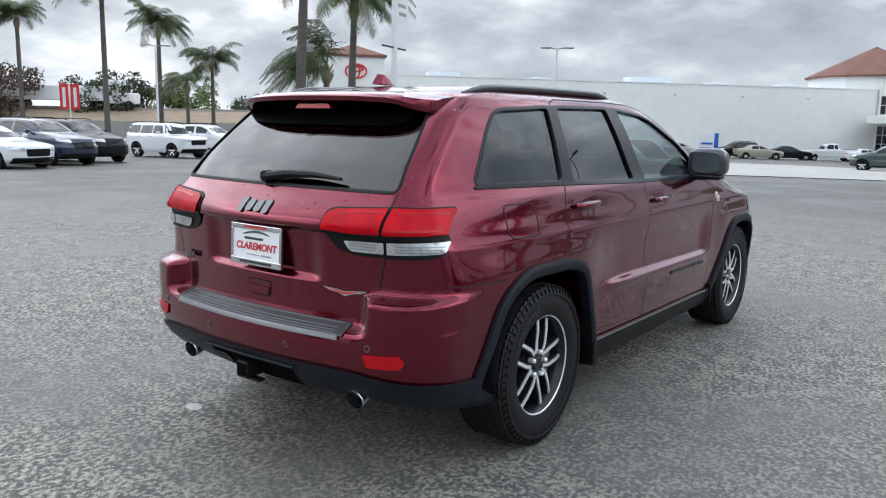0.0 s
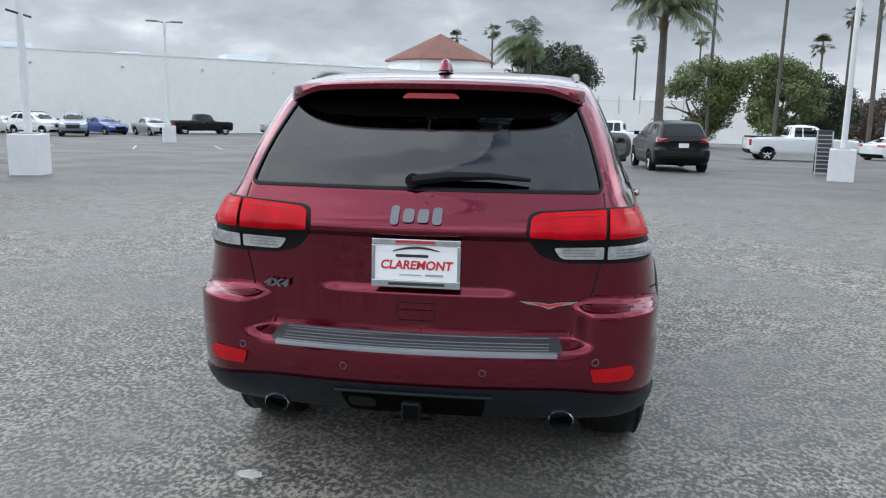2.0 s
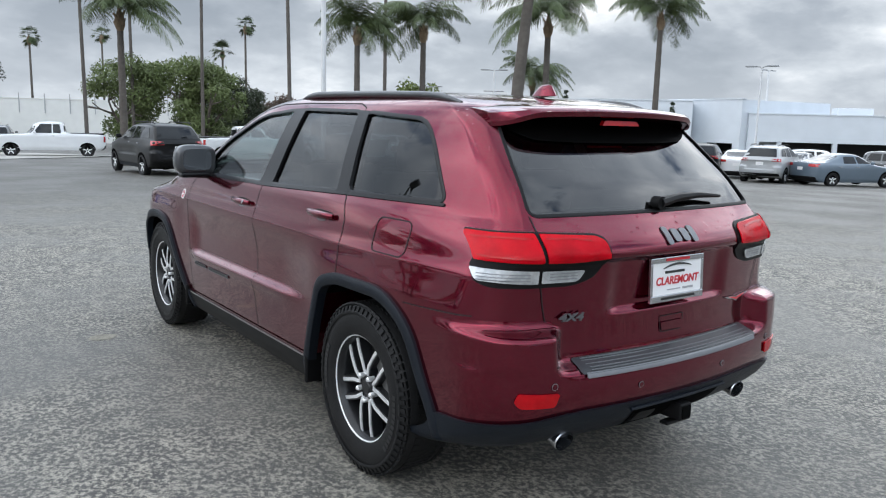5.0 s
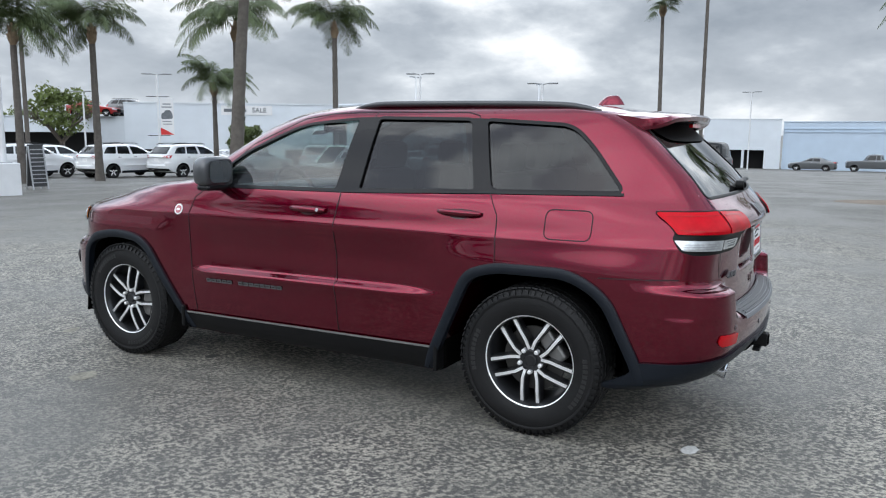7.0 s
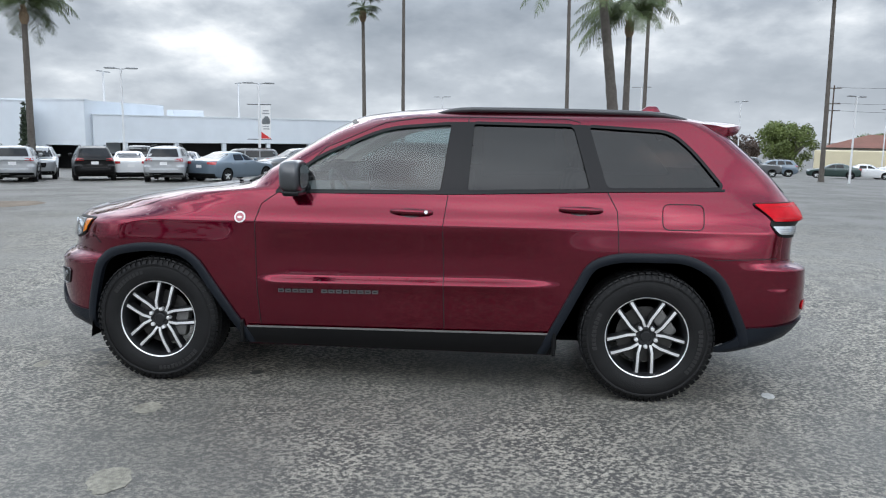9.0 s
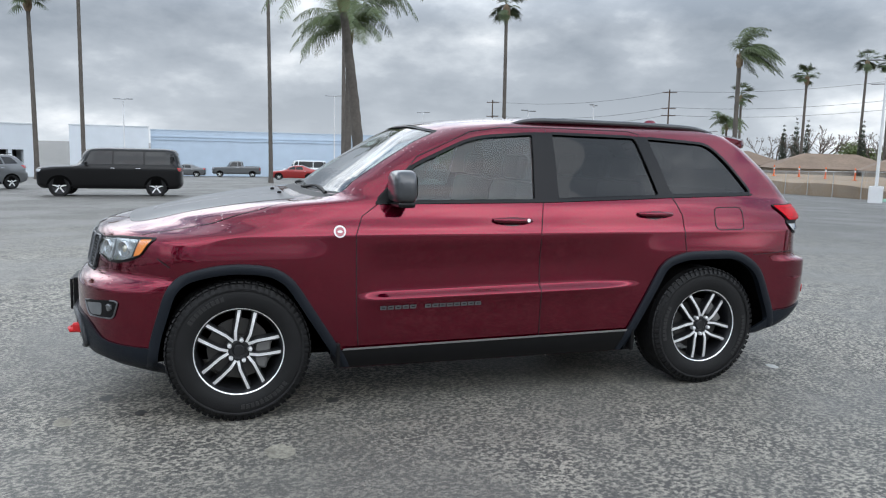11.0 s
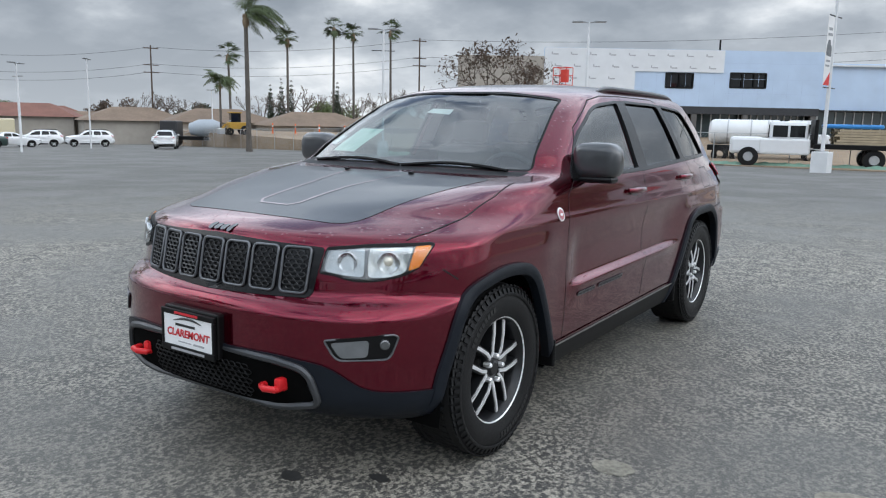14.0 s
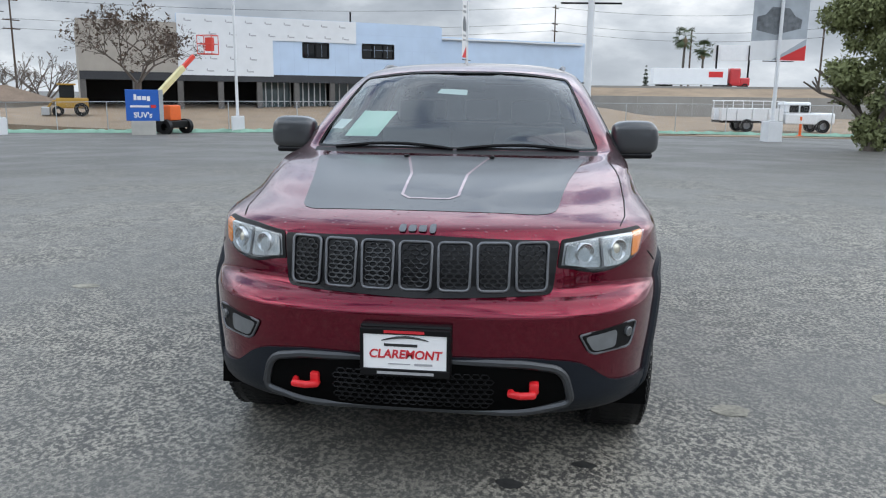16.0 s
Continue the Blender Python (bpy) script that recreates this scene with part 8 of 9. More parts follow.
def bank(name, a, b, z0, z1, z2, depth, label):
    """A raised freeway: a wall with an earth slope above it."""
    A, B = Vector((*a, 0)), Vector((*b, 0))
    L = (B - A).length
    t = thing(name, label, "freeway", Matrix.Translation(A) @ Matrix.Rotation(math.atan2(B.y - A.y, B.x - A.x), 4, "Z"), kind="structure")
    w = bmesh.new(); box(w, 0, L, 0, .4, z0 - 1.0, z1)
    part("retaining_wall", w, FREEWAY, t)
    for i in range(int(L / 6)):
        part("wall_joint", boxm(i * 6 - .05, i * 6 + .05, -.03, .0, z0, z1), KERB, t)
    s = bmesh.new()
    vs = [s.verts.new(p) for p in ((0, .4, z1 - .3), (L, .4, z1 - .3), (L, depth, z2), (0, depth, z2))]
    s.faces.new(vs)
    part("earth_slope", s, DIRT, t)
    g = boxm(0, L, depth, depth + .3, z2 - .5, z2 + .25)
    part("parapet", g, FREEWAY, t)
    part("carriageway", boxm(0, L, depth + .3, depth + 22, z2 - .6, z2), CONCRETE, t)
    return t


bank("freeway_bank", (-98, 22), (-56, 62), -2.5, .9, 2.2, 9, "grey freeway wall with an earth bank above")
bank("freeway_bank", (0, -88), (-70, -80), -2.0, 1.6, 2.6, 8, "grey freeway wall with an earth bank above")
# trucks on the freeway
for x, y, z, turn, red in ((-23.9, -99.5, 2.55, 6, True), (-86, 46, 2.22, 43, False)):
    t = thing("semi_truck", "semi truck with a long white trailer on the freeway", "truck", Matrix.Translation((x, y, z)) @ Matrix.Rotation(radians(turn + (180 if red else 0)), 4, "Z") @ Matrix.Diagonal((.78, .78, .78, 1) if red else (1, 1, 1, 1)))
    part("trailer", boxm(-11.5, .5, -1.25, 1.25, .9, 3.3 if red else 2.6, .06) if not red else boxm(-11.5, .5, -1.25, 1.25, .7, 3.3, .06), mat("trailer_white", (.78, .79, .80), .4, var=.04), t, "white box trailer")
    if red:
        for sy in (-1.27, 1.25):
            part("trailer_panel", boxm(-2.6, -.3, sy, sy + .02, 1.9, 2.8), BANNERR, t)
    cab = bmesh.new()
    box(cab, .9, 2.6, -1.2, 1.2, .6, 3.4, .2); box(cab, 2.5, 4.2, -1.1, 1.1, .6, 1.9, .2)
    part("cab", cab, mat("cab_red", (.5, .02, .025), .35, coat=1) if red else mat("trailer_white", (.78, .79, .80)), t)
    part("cab_window", boxm(2.2, 2.65, -1.0, 1.0, 2.0, 2.8, .03), CARGLASS, t)
    for x_ in (-10, -8.8, -.5, .8, 3.4):
        part("wheel", lathe([(-1.2, .3), (-1.2, .5), (1.2, .5), (1.2, .3)], 16), RUBBER, t, m=Matrix.Translation((x_, 0, .5)) @ Matrix.Rotation(radians(90), 4, "Z"))

# ---- building site behind ----
site = [(75, -54), (50, -46), (32, -40.5), (22, -40.2), (8, -43.5), (-4, -45.5), (-22, -44.5), (-46, -40), (-80, -60), (-60, -86), (-6, -92), (36, -78), (95, -92), (100, -70)]


def site_z(x, y):
    d = math.hypot(x, y)
    k = max(0.0, min(1.0, (d - 45) / 22))
    return ground_z(x, y) * (1 - k) + (.35 + (-.9) * float(smooth01(36, 48, x)) - 1.0 * float(smooth01(6, 14, -x))) * k


bm = patch(site, lambda a, b, off: Vector((a, b, site_z(a, b) + off)), 0, 2.5, .05)
for f in bm.faces:
    if f.normal.z < 0:
        f.normal_flip()
rim = [e for e in bm.edges if e.is_boundary]
low = bmesh.ops.extrude_edge_only(bm, edges=rim)
for v in [q for q in low["geom"] if isinstance(q, bmesh.types.BMVert)]:
    v.co.z = min(v.co.z, ground_z(v.co.x, v.co.y)) - .3
bmesh.ops.recalc_face_normals(bm, faces=bm.faces)
tagged(new("dirt_lot", bm_mesh("dirt_lot", bm, DIRT, True)), "bare brown earth of a building site", "ground", kind="structure")
A, B = (34.5, -52.3), (-5.7, -77.5)
B_ = (8.55, -68.57)
# the new building: its front runs from B to A so that it faces the lot
t, L = seg_wall("new_building", A, B_, .1, 8.0, BLUEWRAP, label="two-storey building under construction in white wrap and blue sheathing", back=14, category="building")
for o in list(t.children):
    bpy.data.objects.remove(o)
def site_building():
    """Two-storey shell facing the lot; local x runs along the front from its beige end, y goes inward."""
    ang = math.atan2(B[1] - A[1], B[0] - A[0])
    M = Matrix.Translation((A[0], A[1], 0)) @ Matrix.Rotation(ang, 4, "Z") @ Matrix.Diagonal((1, -1, 1, 1))
    t.matrix_basis = Matrix.Translation((A[0], A[1], 0)) @ Matrix.Rotation(ang, 4, "Z")
    s = -1  # inward is -y of the rotated frame
    def bx(x0, x1, y0, y1, z0, z1, bev=0.0):
        return boxm(x0, x1, *sorted((y0 * -s, y1 * -s)), z0, z1, bev)
    ends = 47.4
    part("beige_wall", bx(0, 7.3, 0, .4, 3.0, 6.9), BEIGEWALL, t, "beige rendered upper wall")
    w1, w2 = (17.6, 19.9, 4.5, 5.7), (23.0, 26.0, 4.6, 5.8)
    xs = [7.3, w1[0], w1[1], w2[0], w2[1], 30.6]
    for x0, x1 in zip(xs, xs[1:]):
        hole = next((w for w in (w1, w2) if abs(w[0] - x0) < 1e-6), None)
        for z0, z1 in (((2.8, hole[2]), (hole[3], 7.65)) if hole else ((2.8, 7.65),)):
            part("sheathed_wall", boxm(x0, x1, *sorted((-.05 * s, -.45 * s)), z0, z1), BLUEWRAP, t, "pale blue sheathed upper wall")
    for w in (w1, w2):
        g = part("window", bx(w[0], w[1], .18, .22, w[2], w[3]), CARGLASS, t, "dark window")
        fr = bmesh.new()
        n = 3 if w is w2 else 2
        for i in range(n + 1):
            x = w[0] + (w[1] - w[0]) * i / n
            box(fr, x - .05, x + .05, *sorted((-.02 * s, -.25 * s)), w[2], w[3])
        for z in (w[2], w[3]):
            box(fr, w[0], w[1], *sorted((-.02 * s, -.25 * s)), z - .06, z + .06)
        part("window_frame", fr, BLACK, g)
    # white wrap sheets with rows of printed marks
    wrap = bmesh.new()
    for x0, x1, z0, z1 in ((7.32, 15.0, 2.82, 7.63), (15.0, 22.4, 5.8, 7.63)):
        box(wrap, x0, x1, *sorted((.035 * s * -1 * -1, -.05 * s + .001 * s)), z0, z1)
    wr = part("house_wrap", wrap, WHITEWRAP, t, "white house wrap with printed marks")
    mk = bmesh.new()
    for row in range(5):
        for col in range(9):
            x, z = 8.0 + col * 1.62 + (.3 if row % 2 else 0), 7.05 - row * .98
            if x > 14.4 and z < 6.0 or x > 21.8 or z < 3.1:
                continue
            mk = bmesh.new()
            box(mk, x, x + .46, *sorted((.036 * s, .045 * s)), z, z + .10); box(mk, x - .12, x - .02, *sorted((.036 * s, .045 * s)), z + .04, z + .24)
            part("wrap_print", mk, mat("wrap_grey_print", (.40, .41, .43), .7), wr)
    part("low_wing_wall", bx(30.6, ends, .8, 1.2, 2.9, 6.8), BLUEWRAP, t, "pale blue sheathed wall")
    part("wing_return", bx(30.58, 30.98, .46, 12, 2.9, 7.6), BLUEWRAP, t)
    # seams in the sheathing
    sm = bmesh.new()
    for i in range(14):
        x = 15.6 + i * 1.22
        if x < 30:
            box(sm, x, x + .02, *sorted((.052 * s * -1, .045 * s * -1)), 2.85, 5.7)
    for z in (4.1, 5.3, 6.6):
        box(sm, 22.5, 30.5, *sorted((.052 * s * -1, .04 * s * -1)), z, z + .02)
    part("sheathing_joint", sm, mat("sheathing_tape", (.42, .52, .68), .7), t)
    # ground floor: bays with their shade painted near-black, columns, glazing
    part("bay_back", bx(.3, ends, 5.5, 5.7, .1, 2.9), ROOMSHADE, t)
    part("bay_ceiling", bx(.3, ends, .3, 5.6, 2.78, 2.9), ROOMSHADE, t)
    part("lintel", bx(0, 30.6, -.01, .40, 2.35, 2.98), mat("dark_lintel", (.035, .037, .042), .7, var=.2), t)
    for x in (0.2, 4.0, 7.4, 10.6, 13.8, 17.0, 20.2, 24.5, 30.2):
        part("column", bx(x - .22, x + .22, .02, .42, .1, 2.36), mat("bare_block", (.12, .115, .11), .9, var=.2), t)
    for x0, x1 in ((14.0, 16.7), (17.3, 19.9), (20.4, 24.3), (24.8, 29.9), (31.0, 38.0), (39.0, 46.5)):
        n = 5 if x1 - x0 < 5 else 9
        g = part("shop_glazing", bx(x0, x1, 1.2, 1.24, .15, 2.75), mat("shop_glass", (.05, .07, .075), .06, var=.3, scale=.8), t, "tall shop glazing")
        fr = bmesh.new()
        for i in range(n + 1):
            x = x0 + (x1 - x0) * i / n
            box(fr, x - .05, x + .05, *sorted((-1.12 * s, -1.3 * s)), .1, 2.78)
        part("window_frame", fr, GALV, g)
    part("flat_roof", bx(.4, ends - .5, .5, 13.9, 6.55, 6.7), STUCCO2, t)
    part("side_wall", bx(0, .38, .42, 14, .1, 6.88), BEIGEWALL, t)
    part("back_wall", bx(0, ends, 14, 14.4, .1, 6.85), BEIGEWALL, t)
    part("end_wall", bx(ends - .4, ends, 1.22, 14, .1, 6.78), BLUEWRAP, t)
    part("vent_pipe", lathe([(6.6, .08), (8.6, .08), (8.6, .0001)], 10, axis="Z"), BLACK, t, m=Matrix.Translation((22.3, -s * -1.2 * -1, 0)))


site_building()

# chain-link fence along the site
FENCE = [(75, -53.5), (60, -48.7), (46, -44.2), (32, -40.0), (22, -39.8), (14, -41.5), (6, -43.2), (-3, -44.8), (-12, -44.6), (-24, -43.8), (-40, -40.5)]
fence = thing("site_fence", "galvanised chain-link site fence with top rail", "fence")
wire = bmesh.new()
for (x0, y0), (x1, y1) in zip(FENCE, FENCE[1:]):
    n = max(1, int(math.hypot(x1 - x0, y1 - y0) / 3.0))
    for i in range(n):
        xa, ya, xb, yb = (x0 + (x1 - x0) * i / n, y0 + (y1 - y0) * i / n, x0 + (x1 - x0) * (i + 1) / n, y0 + (y1 - y0) * (i + 1) / n)
        za, zb = ground_z(xa, ya), ground_z(xb, yb)
        bm = bmesh.new(); tube(bm, [(xa, ya, za), (xa, ya, za + 1.85)], .03, 6)
        part("post", bm, GALV, fence)
        bm = bmesh.new(); tube(bm, [(xa, ya, za + 1.83), (xb, yb, zb + 1.83)], .022, 6)
        part("top_rail", bm, GALV, fence)
        m_ = 20
        for k in range(m_):
            for dr in (1, -1):
                a0, a1 = k / m_, (k + 5 * dr) / m_
                if 0 <= a1 <= 1:
                    wire_pts = [(xa + (xb - xa) * q, ya + (yb - ya) * q, za + (zb - za) * q + .05 + 1.75 * w) for q, w in ((a0, 0), (a1, 1))]
                    tube(wire, wire_pts, .0035, 3, caps=False)
tagged(part("wire_mesh", wire, GALV, fence, "thin chain-link wire"), kind="stuff")
net = bmesh.new()
prev = None
for (x0, y0), (x1, y1) in zip(FENCE[3:], FENCE[4:]):
    n = 24
    for i in range(n + 1):
        q = i / n
        x, y = x0 + (x1 - x0) * q + .4 * math.sin(q * 9), y0 + (y1 - y0) * q + 1.3 + .25 * math.sin(q * 17 + x0)
        z = ground_z(x, y)
        row = [net.verts.new((x, y + .25, z + .02)), net.verts.new((x, y + .1, z + .16 + .06 * math.sin(i * 1.7))), net.verts.new((x, y - .2, z + .2 + .05 * math.cos(i * 2.3))), net.verts.new((x, y - .4, z + .03))]
        if prev:
            for k in range(3):
                net.faces.new((prev[k], prev[k + 1], row[k + 1], row[k]))
        prev = row
tagged(new("silt_sock", bm_mesh("silt_sock", net, GREENNET, True)), "green fabric silt sock lying along the fence", "erosion sock")

# blue sign on its pedestal
t = thing("site_sign", "blue sign board with white lettering on a white pedestal", "sign", Matrix.Translation((20.6, -35.2, ground_z(20.6, -35.2))) @ Matrix.Rotation(radians(27), 4, "Z") @ Matrix.Rotation(math.pi, 4, "Z"))
part("pedestal", boxm(-.62, .62, -.25, .25, -.05, .75, .02), CONCRETE, t, "pale concrete pedestal")
bd = part("board", boxm(-.84, .84, -.18, .18, .75, 2.4, .02), SIGNBLUE, t, "bright blue sign board")
part("board_end", boxm(.842, 1.06, -.185, .185, .74, 2.41, .01), mat("sign_grey_end", (.35, .37, .38), .6), t)
part("sign_word", text_mesh("SUV's", .40, BANNERW, .01, .010), None, bd, m=Matrix.Translation((0, -.19, 1.05)) @ R90)
lt = bmesh.new()
for x0, x1, z0, z1 in ((-.42, -.28, 1.85, 2.15), (-.24, -.04, 1.85, 2.06), (.0, .2, 1.85, 2.06), (.24, .40, 1.80, 2.06), (-.62, .35, 1.46, 1.57)):
    box(lt, x0, x1, -.195, -.18, z0, z1, .004)
part("sign_shapes", lt, BANNERW, bd)
part("sign_arrow", boxm(.42, .68, -.195, -.18, 1.44, 1.60, .004), BANNERR, bd)

# boom lift
t = thing("boom_lift", "orange boom lift with cream boom and red basket", "boom lift", Matrix.Translation((20.6, -37.4, ground_z(20.6, -37.4))) @ Matrix.Rotation(radians(-10), 4, "Z"))
part("chassis", boxm(-1.1, 1.1, -.8, .8, .35, .75, .05), BLACK, t)
part("engine_cover", boxm(-.2, 1.25, -.75, .75, .76, 1.45, .12), ORANGE, t, "orange engine cover")
part("turret", boxm(-.9, .0, -.5, .5, .76, 1.6, .06), ORANGE, t)
for x in (-.85, .85):
    for y in (-.95, .95):
        part("wheel", lathe([(-.14, .2), (-.14, .42), (.14, .42), (.14, .2)], 18), RUBBER, t, m=Matrix.Translation((x, y, .42)) @ Matrix.Rotation(radians(90), 4, "Z"))
bo = bmesh.new()
p0, p1 = Vector((.9, .1, 1.5)), Vector((0, -3.2, 4.4))
dv = (p1 - p0)
box(bo, -.14, .14, -.16, .16, 0, dv.length * .78, .02, m=Matrix.Translation(p0) @ dv.to_track_quat("Z", "Y").to_matrix().to_4x4())
part("boom", bo, CREAM, t, "cream main boom")
bo = bmesh.new()
box(bo, -.10, .10, -.12, .12, dv.length * .75, dv.length * 1.02, .02, m=Matrix.Translation(p0) @ dv.to_track_quat("Z", "Y").to_matrix().to_4x4())
part("boom_tip", bo, LIFTRED, t, "red fly boom")
c0 = p1 + Vector((-.45, -.95, .30))
BX, BY = .50, .36
bk = part("basket", boxm(c0.x - BX, c0.x + BX, c0.y - BY, c0.y + BY, c0.z - .12, c0.z - .06), LIFTRED, t, "red work basket")
for dx, dy in ((-BX, -BY), (BX, -BY), (BX, BY), (-BX, BY)):
    bm = bmesh.new(); tube(bm, [c0 + Vector((dx, dy, -.1)), c0 + Vector((dx, dy, 1.0))], .025, 5)
    part("post", bm, LIFTRED, bk)
for zz in (.5, 1.0):
    bm = bmesh.new(); tube(bm, [c0 + Vector((dx, dy, zz)) for dx, dy in ((-BX, -BY), (BX, -BY), (BX, BY), (-BX, BY))], .025, 5, closed=True)
    part("rail", bm, LIFTRED, bk)
part("control_box", boxm(c0.x - .25, c0.x + .25, c0.y - .3, c0.y - .1, c0.z + .1, c0.z + .9), LIFTRED, bk)

# yellow machines and site clutter
for x, y, turn in ((32.6, -47.6, 30), (58.7, -48.9, 60)):
    t = thing("site_machine", "yellow earth-moving machine on bare dirt", "machine", Matrix.Translation((x, y, site_z(x, y))) @ Matrix.Rotation(radians(turn), 4, "Z") @ Matrix.Diagonal((.8, .8, .8, 1)))
    part("body", boxm(-1.6, 1.0, -.8, .8, .7, 1.6, .1), YELLOW, t)
    part("cab", boxm(-.5, .7, -.7, .7, 1.6, 2.7, .06), CARGLASS, t)
    part("cab_roof", boxm(-.65, .85, -.8, .8, 2.71, 2.85, .04), YELLOW, t)
    part("bucket", boxm(1.5, 2.2, -1.0, 1.0, .1, .8, .06), GALV, t)
    ar = bmesh.new(); tube(ar, [(.6, .5, 1.4), (1.3, .5, 1.3), (1.8, .5, .6)], .08, 6); tube(ar, [(.6, -.5, 1.4), (1.3, -.5, 1.3), (1.8, -.5, .6)], .08, 6)
    part("loader_arm", ar, YELLOW, t)
    for xx, rr in ((-1.0, .6), (.9, .45)):
        for yy in (-.95, .95):
            part("wheel", lathe([(-.18, rr * .5), (-.18, rr), (.18, rr), (.18, rr * .5)], 18), RUBBER, t, m=Matrix.Translation((xx, yy, rr)) @ Matrix.Rotation(radians(90), 4, "Z"))
# concrete mixer drum on a truck
t = thing("mixer_truck", "dark mixer truck with a pale blue drum", "truck", Matrix.Translation((66.2, -50.8, ground_z(66, -51))) @ Matrix.Rotation(radians(35), 4, "Z"))
part("frame_rail", boxm(-4, 3.6, -.5, .5, .7, 1.1, .03), BLACK, t)
part("cab", boxm(2.4, 4.2, -1.1, 1.1, .7, 2.7, .12), mat("mixer_black", (.03, .03, .032), .5), t)
part("drum", lathe([(-2.0, .4), (-1.3, .8), (.3, .92), (1.3, .6), (1.5, .0001)], 24), mat("mixer_drum", (.36, .40, .44), .5, var=.1), t, smooth=True, m=Matrix.Translation((0, 0, 2.0)) @ Matrix.Rotation(radians(6), 4, "Y"))
for x in (-3, -1.8, 3):
    part("wheel", lathe([(-1.1, .3), (-1.1, .5), (1.1, .5), (1.1, .3)], 18), RUBBER, t, m=Matrix.Translation((x, 0, .5)) @ Matrix.Rotation(radians(90), 4, "Z"))


TIMBER = mat("raw_timber", (.42, .34, .23), .8, var=.25, scale=3)


def work_truck(x, y, z, turn, flat):
    t = thing("work_truck", "white service truck with tool body" if not flat else "dark flatbed truck with a white cab", "truck", Matrix.Translation((x, y, z)) @ Matrix.Rotation(radians(turn), 4, "Z") @ Matrix.Diagonal((1.25, 1.2, 1.25, 1) if flat else (1, 1, 1, 1)))
    W = mat("service_white", (.74, .75, .76), .35, var=.04, coat=.6)
    cab = bmesh.new()
    box(cab, .6, 2.7, -.98, .98, .55, 1.25, .08); box(cab, .7, 2.3, -.88, .88, 1.2, 2.0, .16); box(cab, 2.5, 3.9, -.95, .95, .55, 1.3, .14)
    part("cab", cab, W, t, "white crew cab")
    for sg in (1, -1):
        part("side_window", boxm(.85, 1.45, sg * .885 - .01, sg * .885 + .01, 1.32, 1.82, .0), CARGLASS, t)
        part("side_window", boxm(1.55, 2.15, sg * .885 - .01, sg * .885 + .01, 1.32, 1.82, .0), CARGLASS, t)
    part("windscreen", boxm(2.27, 2.33, -.75, .75, 1.3, 1.85, .0), CARGLASS, t)
    for xx in (-1.9, 3.1):
        for yy in (-.88, .88):
            part("wheel", lathe([(-.14, .22), (-.14, .43), (.14, .43), (.14, .22)], 20), RUBBER, t, m=Matrix.Translation((xx, yy, .43)) @ Matrix.Rotation(radians(90), 4, "Z"))
            part("hub", lathe([(-.15, .2), (.15, .2), (.15, .0001)], 14), GALV, t, m=Matrix.Translation((xx, yy, .43)) @ Matrix.Rotation(radians(90), 4, "Z"))
    if flat:
        part("bed", boxm(-5.5, .5, -1.15, 1.15, .85, 1.05, .02), BLACK, t, "dark flat bed")
        for k in range(6):
            for j in range(6):
                part("plank", boxm(-5.4 + .12 * ((k * 7 + j * 3) % 4), -.5 + .1 * ((k * 5 + j) % 3), -.98 + j * .33, -.67 + j * .33, 1.06 + k * .11, 1.155 + k * .11), TIMBER, t)
        part("headboard", boxm(.35, .5, -1.1, 1.1, 1.06, 2.1, .02), BLACK, t)
        part("blue_tarp", boxm(-2.2, .1, -.8, .8, 1.74, 1.92, .08), mat("blue_tarp", (.03, .22, .55), .5, var=.15, scale=2), t, "blue tarpaulin")
    else:
        for sg in (1, -1):
            for k in range(4):
                part("tool_box", boxm(-3.6 + k * 1.02, -2.62 + k * 1.02, sg * .75 - .25, sg * .75 + .25, .75, 1.55, .02), W, t)
        rk = bmesh.new()
        for xx in (-3.5, -2.2, -.9, .4):
            tube(rk, [(xx, -.95, .7), (xx, -.95, 2.0), (xx, .95, 2.0), (xx, .95, .7)], .03, 5)
        for yy in (-.95, 0, .95):
            tube(rk, [(-3.6, yy, 2.02), (.5, yy, 2.02)], .03, 5)
        part("ladder_rack", rk, W, t, "white pipe rack")
        part("rear_bed", boxm(-3.6, .5, -.95, .95, .6, .76, .02), BLACK, t)
    return t


work_truck(-16.0, -49.6, site_z(-16, -49.6) + .05, 186, False)
work_truck(4.3, -43.2, site_z(4.3, -43.2), 14, True)
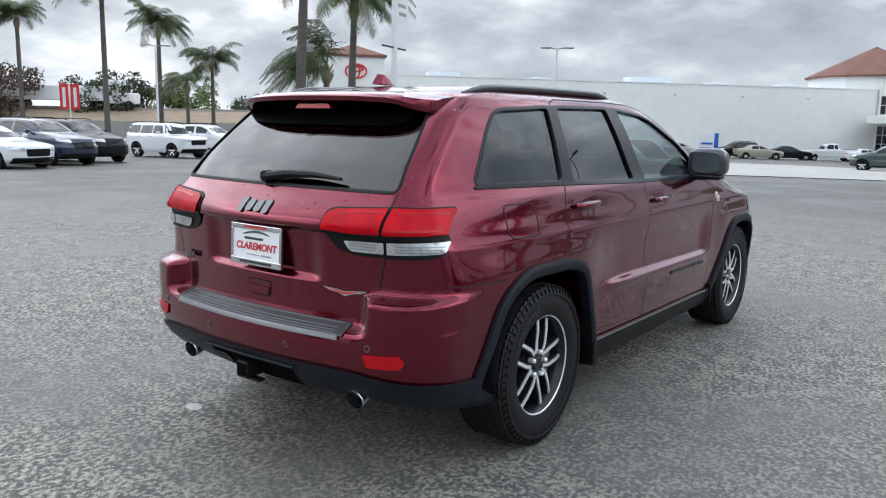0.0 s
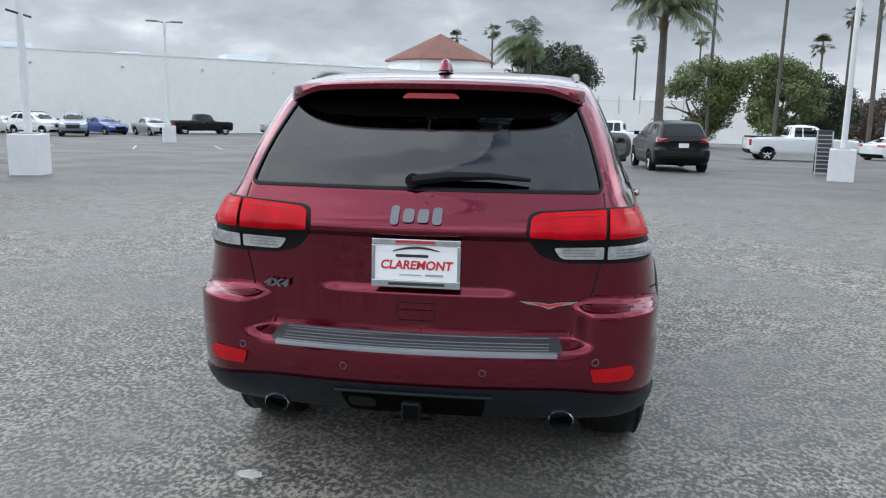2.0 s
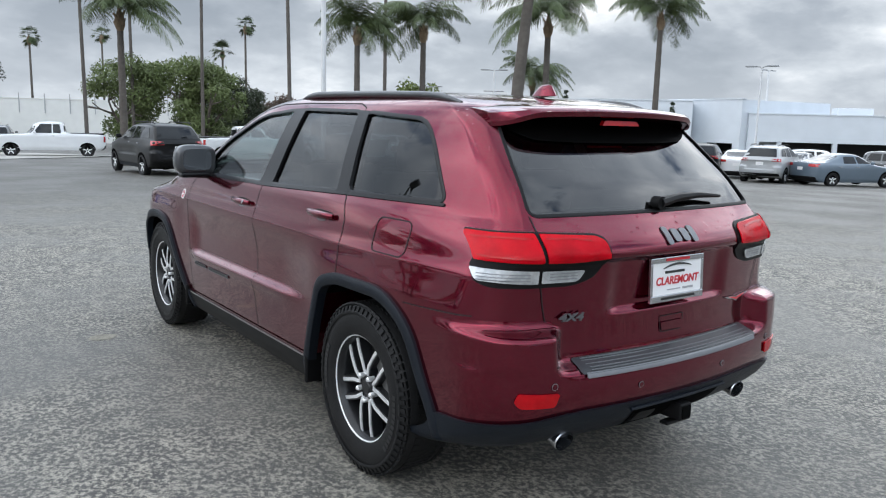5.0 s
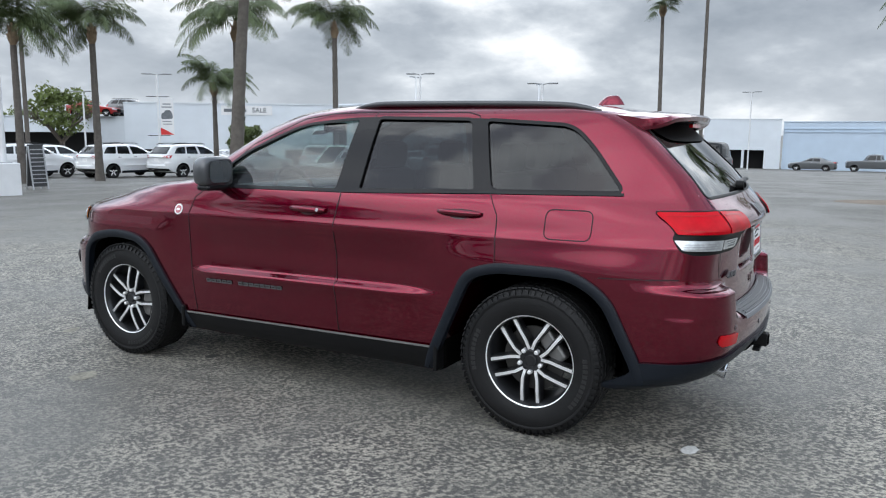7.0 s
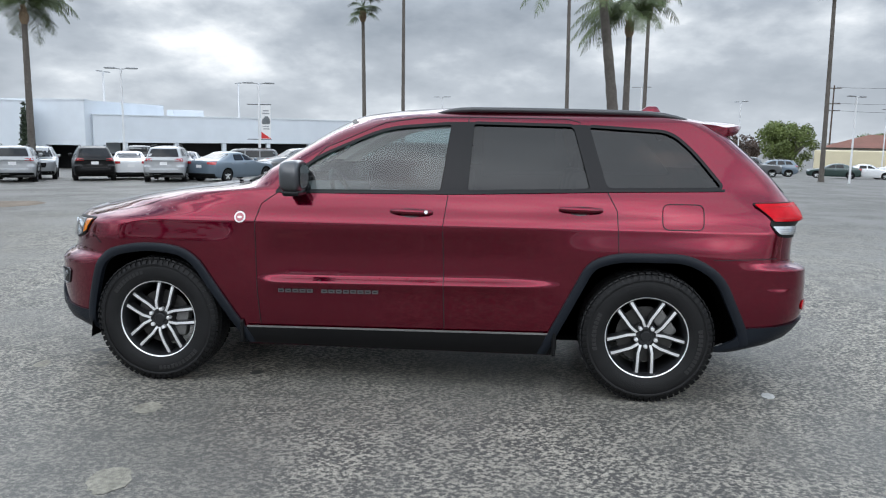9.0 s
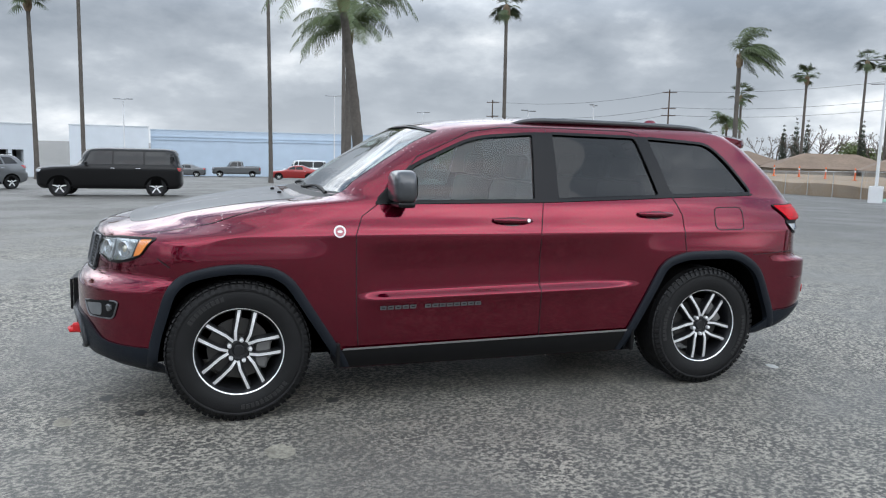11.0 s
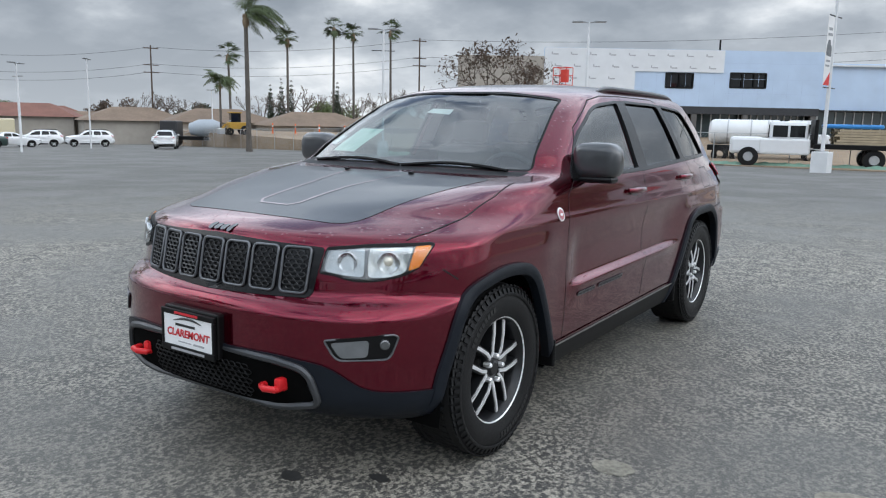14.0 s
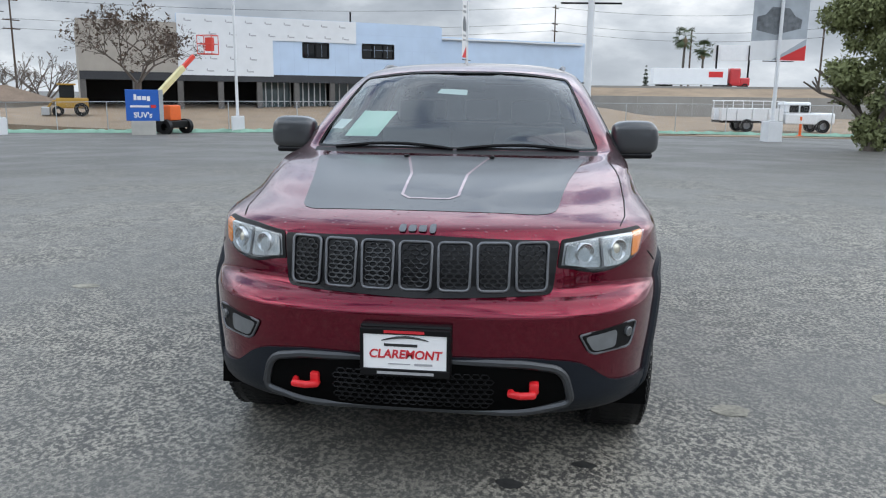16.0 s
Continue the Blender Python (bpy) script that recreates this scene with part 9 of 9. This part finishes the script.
# white tanker behind the flatbed
t = thing("tank_truck", "white tank truck standing on bare dirt", "truck", Matrix.Translation((9.4, -48.6, site_z(9.4, -48.6) - .25)) @ Matrix.Rotation(radians(192), 4, "Z"))
TANKW = mat("tanker_white", (.72, .73, .73), .4, var=.08, scale=2, coat=.4)
part("tank", lathe([(-2.6, .0001), (-2.55, .55), (-2.4, .75), (-2.2, .8), (1.6, .8), (1.75, .7), (1.8, .0001)], 28), TANKW, t, "white round tank", smooth=True, m=Matrix.Translation((0, 0, 1.95)))
part("chassis", boxm(-2.6, 4.0, -.5, .5, .75, 1.1, .03), BLACK, t)
bm = bmesh.new(); box(bm, 2.1, 3.7, -1.05, 1.05, .9, 2.75, .15); box(bm, 3.5, 4.6, -1.0, 1.0, .9, 1.9, .18)
part("cab", bm, TANKW, t, "white cab", smooth=True)
for sg in (1, -1):
    part("side_window", boxm(2.5, 3.4, sg * 1.055 - .01, sg * 1.055 + .01, 1.85, 2.5), CARGLASS, t)
    for xx in (-1.8, -.7, 3.6):
        part("wheel", lathe([(-.16, .25), (-.16, .5), (.16, .5), (.16, .25)], 20), RUBBER, t, m=Matrix.Translation((xx, sg * .9, .5)) @ Matrix.Rotation(radians(90), 4, "Z"))
for xx in (-1.4, 0, 1.0):
    part("tank_band", lathe([(-.04, .81), (.04, .81)], 28), GALV, t, m=Matrix.Translation((xx, 0, 1.95)))
# safety cones and posts on the site
for i, (x, y) in enumerate(((62, -57), (59, -57.5), (55, -57), (51, -56.5), (66, -57), (-14.0, -42.0), (-15.6, -42.2))):
    t = thing("delineator_post", "orange traffic delineator on bare dirt", "traffic post", Matrix.Translation((x, y, site_z(x, y) + .05)), "orange delineators")
    part("post", lathe([(0, .2), (.04, .2), (.05, .08), (1.1, .06), (1.12, .0001)], 12, axis="Z"), ORANGE, t)
    part("band", lathe([(.7, .073), (.9, .07)], 12, axis="Z"), BANNERW, t)
# thin leaning pole by the palm island
t = thing("leaning_stake", "thin white leaning stake beside the tree island", "stake", Matrix.Translation((17.9, -4.4, ground_z(17.9, -4.4))))
bm = bmesh.new(); tube(bm, [(0, 0, -.05), (.1, .38, 1.75)], .02, 6)
part("stake", bm, WHITEPOLE, t)
# far billboard
t = thing("billboard", "pale billboard on steel legs beside the freeway", "billboard", Matrix.Translation((-26.5, -106, 2.6)) @ Matrix.Rotation(radians(8), 4, "Z"))
part("board", boxm(-2.6, 2.6, -.1, .1, 3.8, 5.9, .03), BANNERW, t)
for x in (-2.2, 2.2):
    part("leg", boxm(x - .1, x + .1, .12, .3, 0, 5.8), BLACK, t)
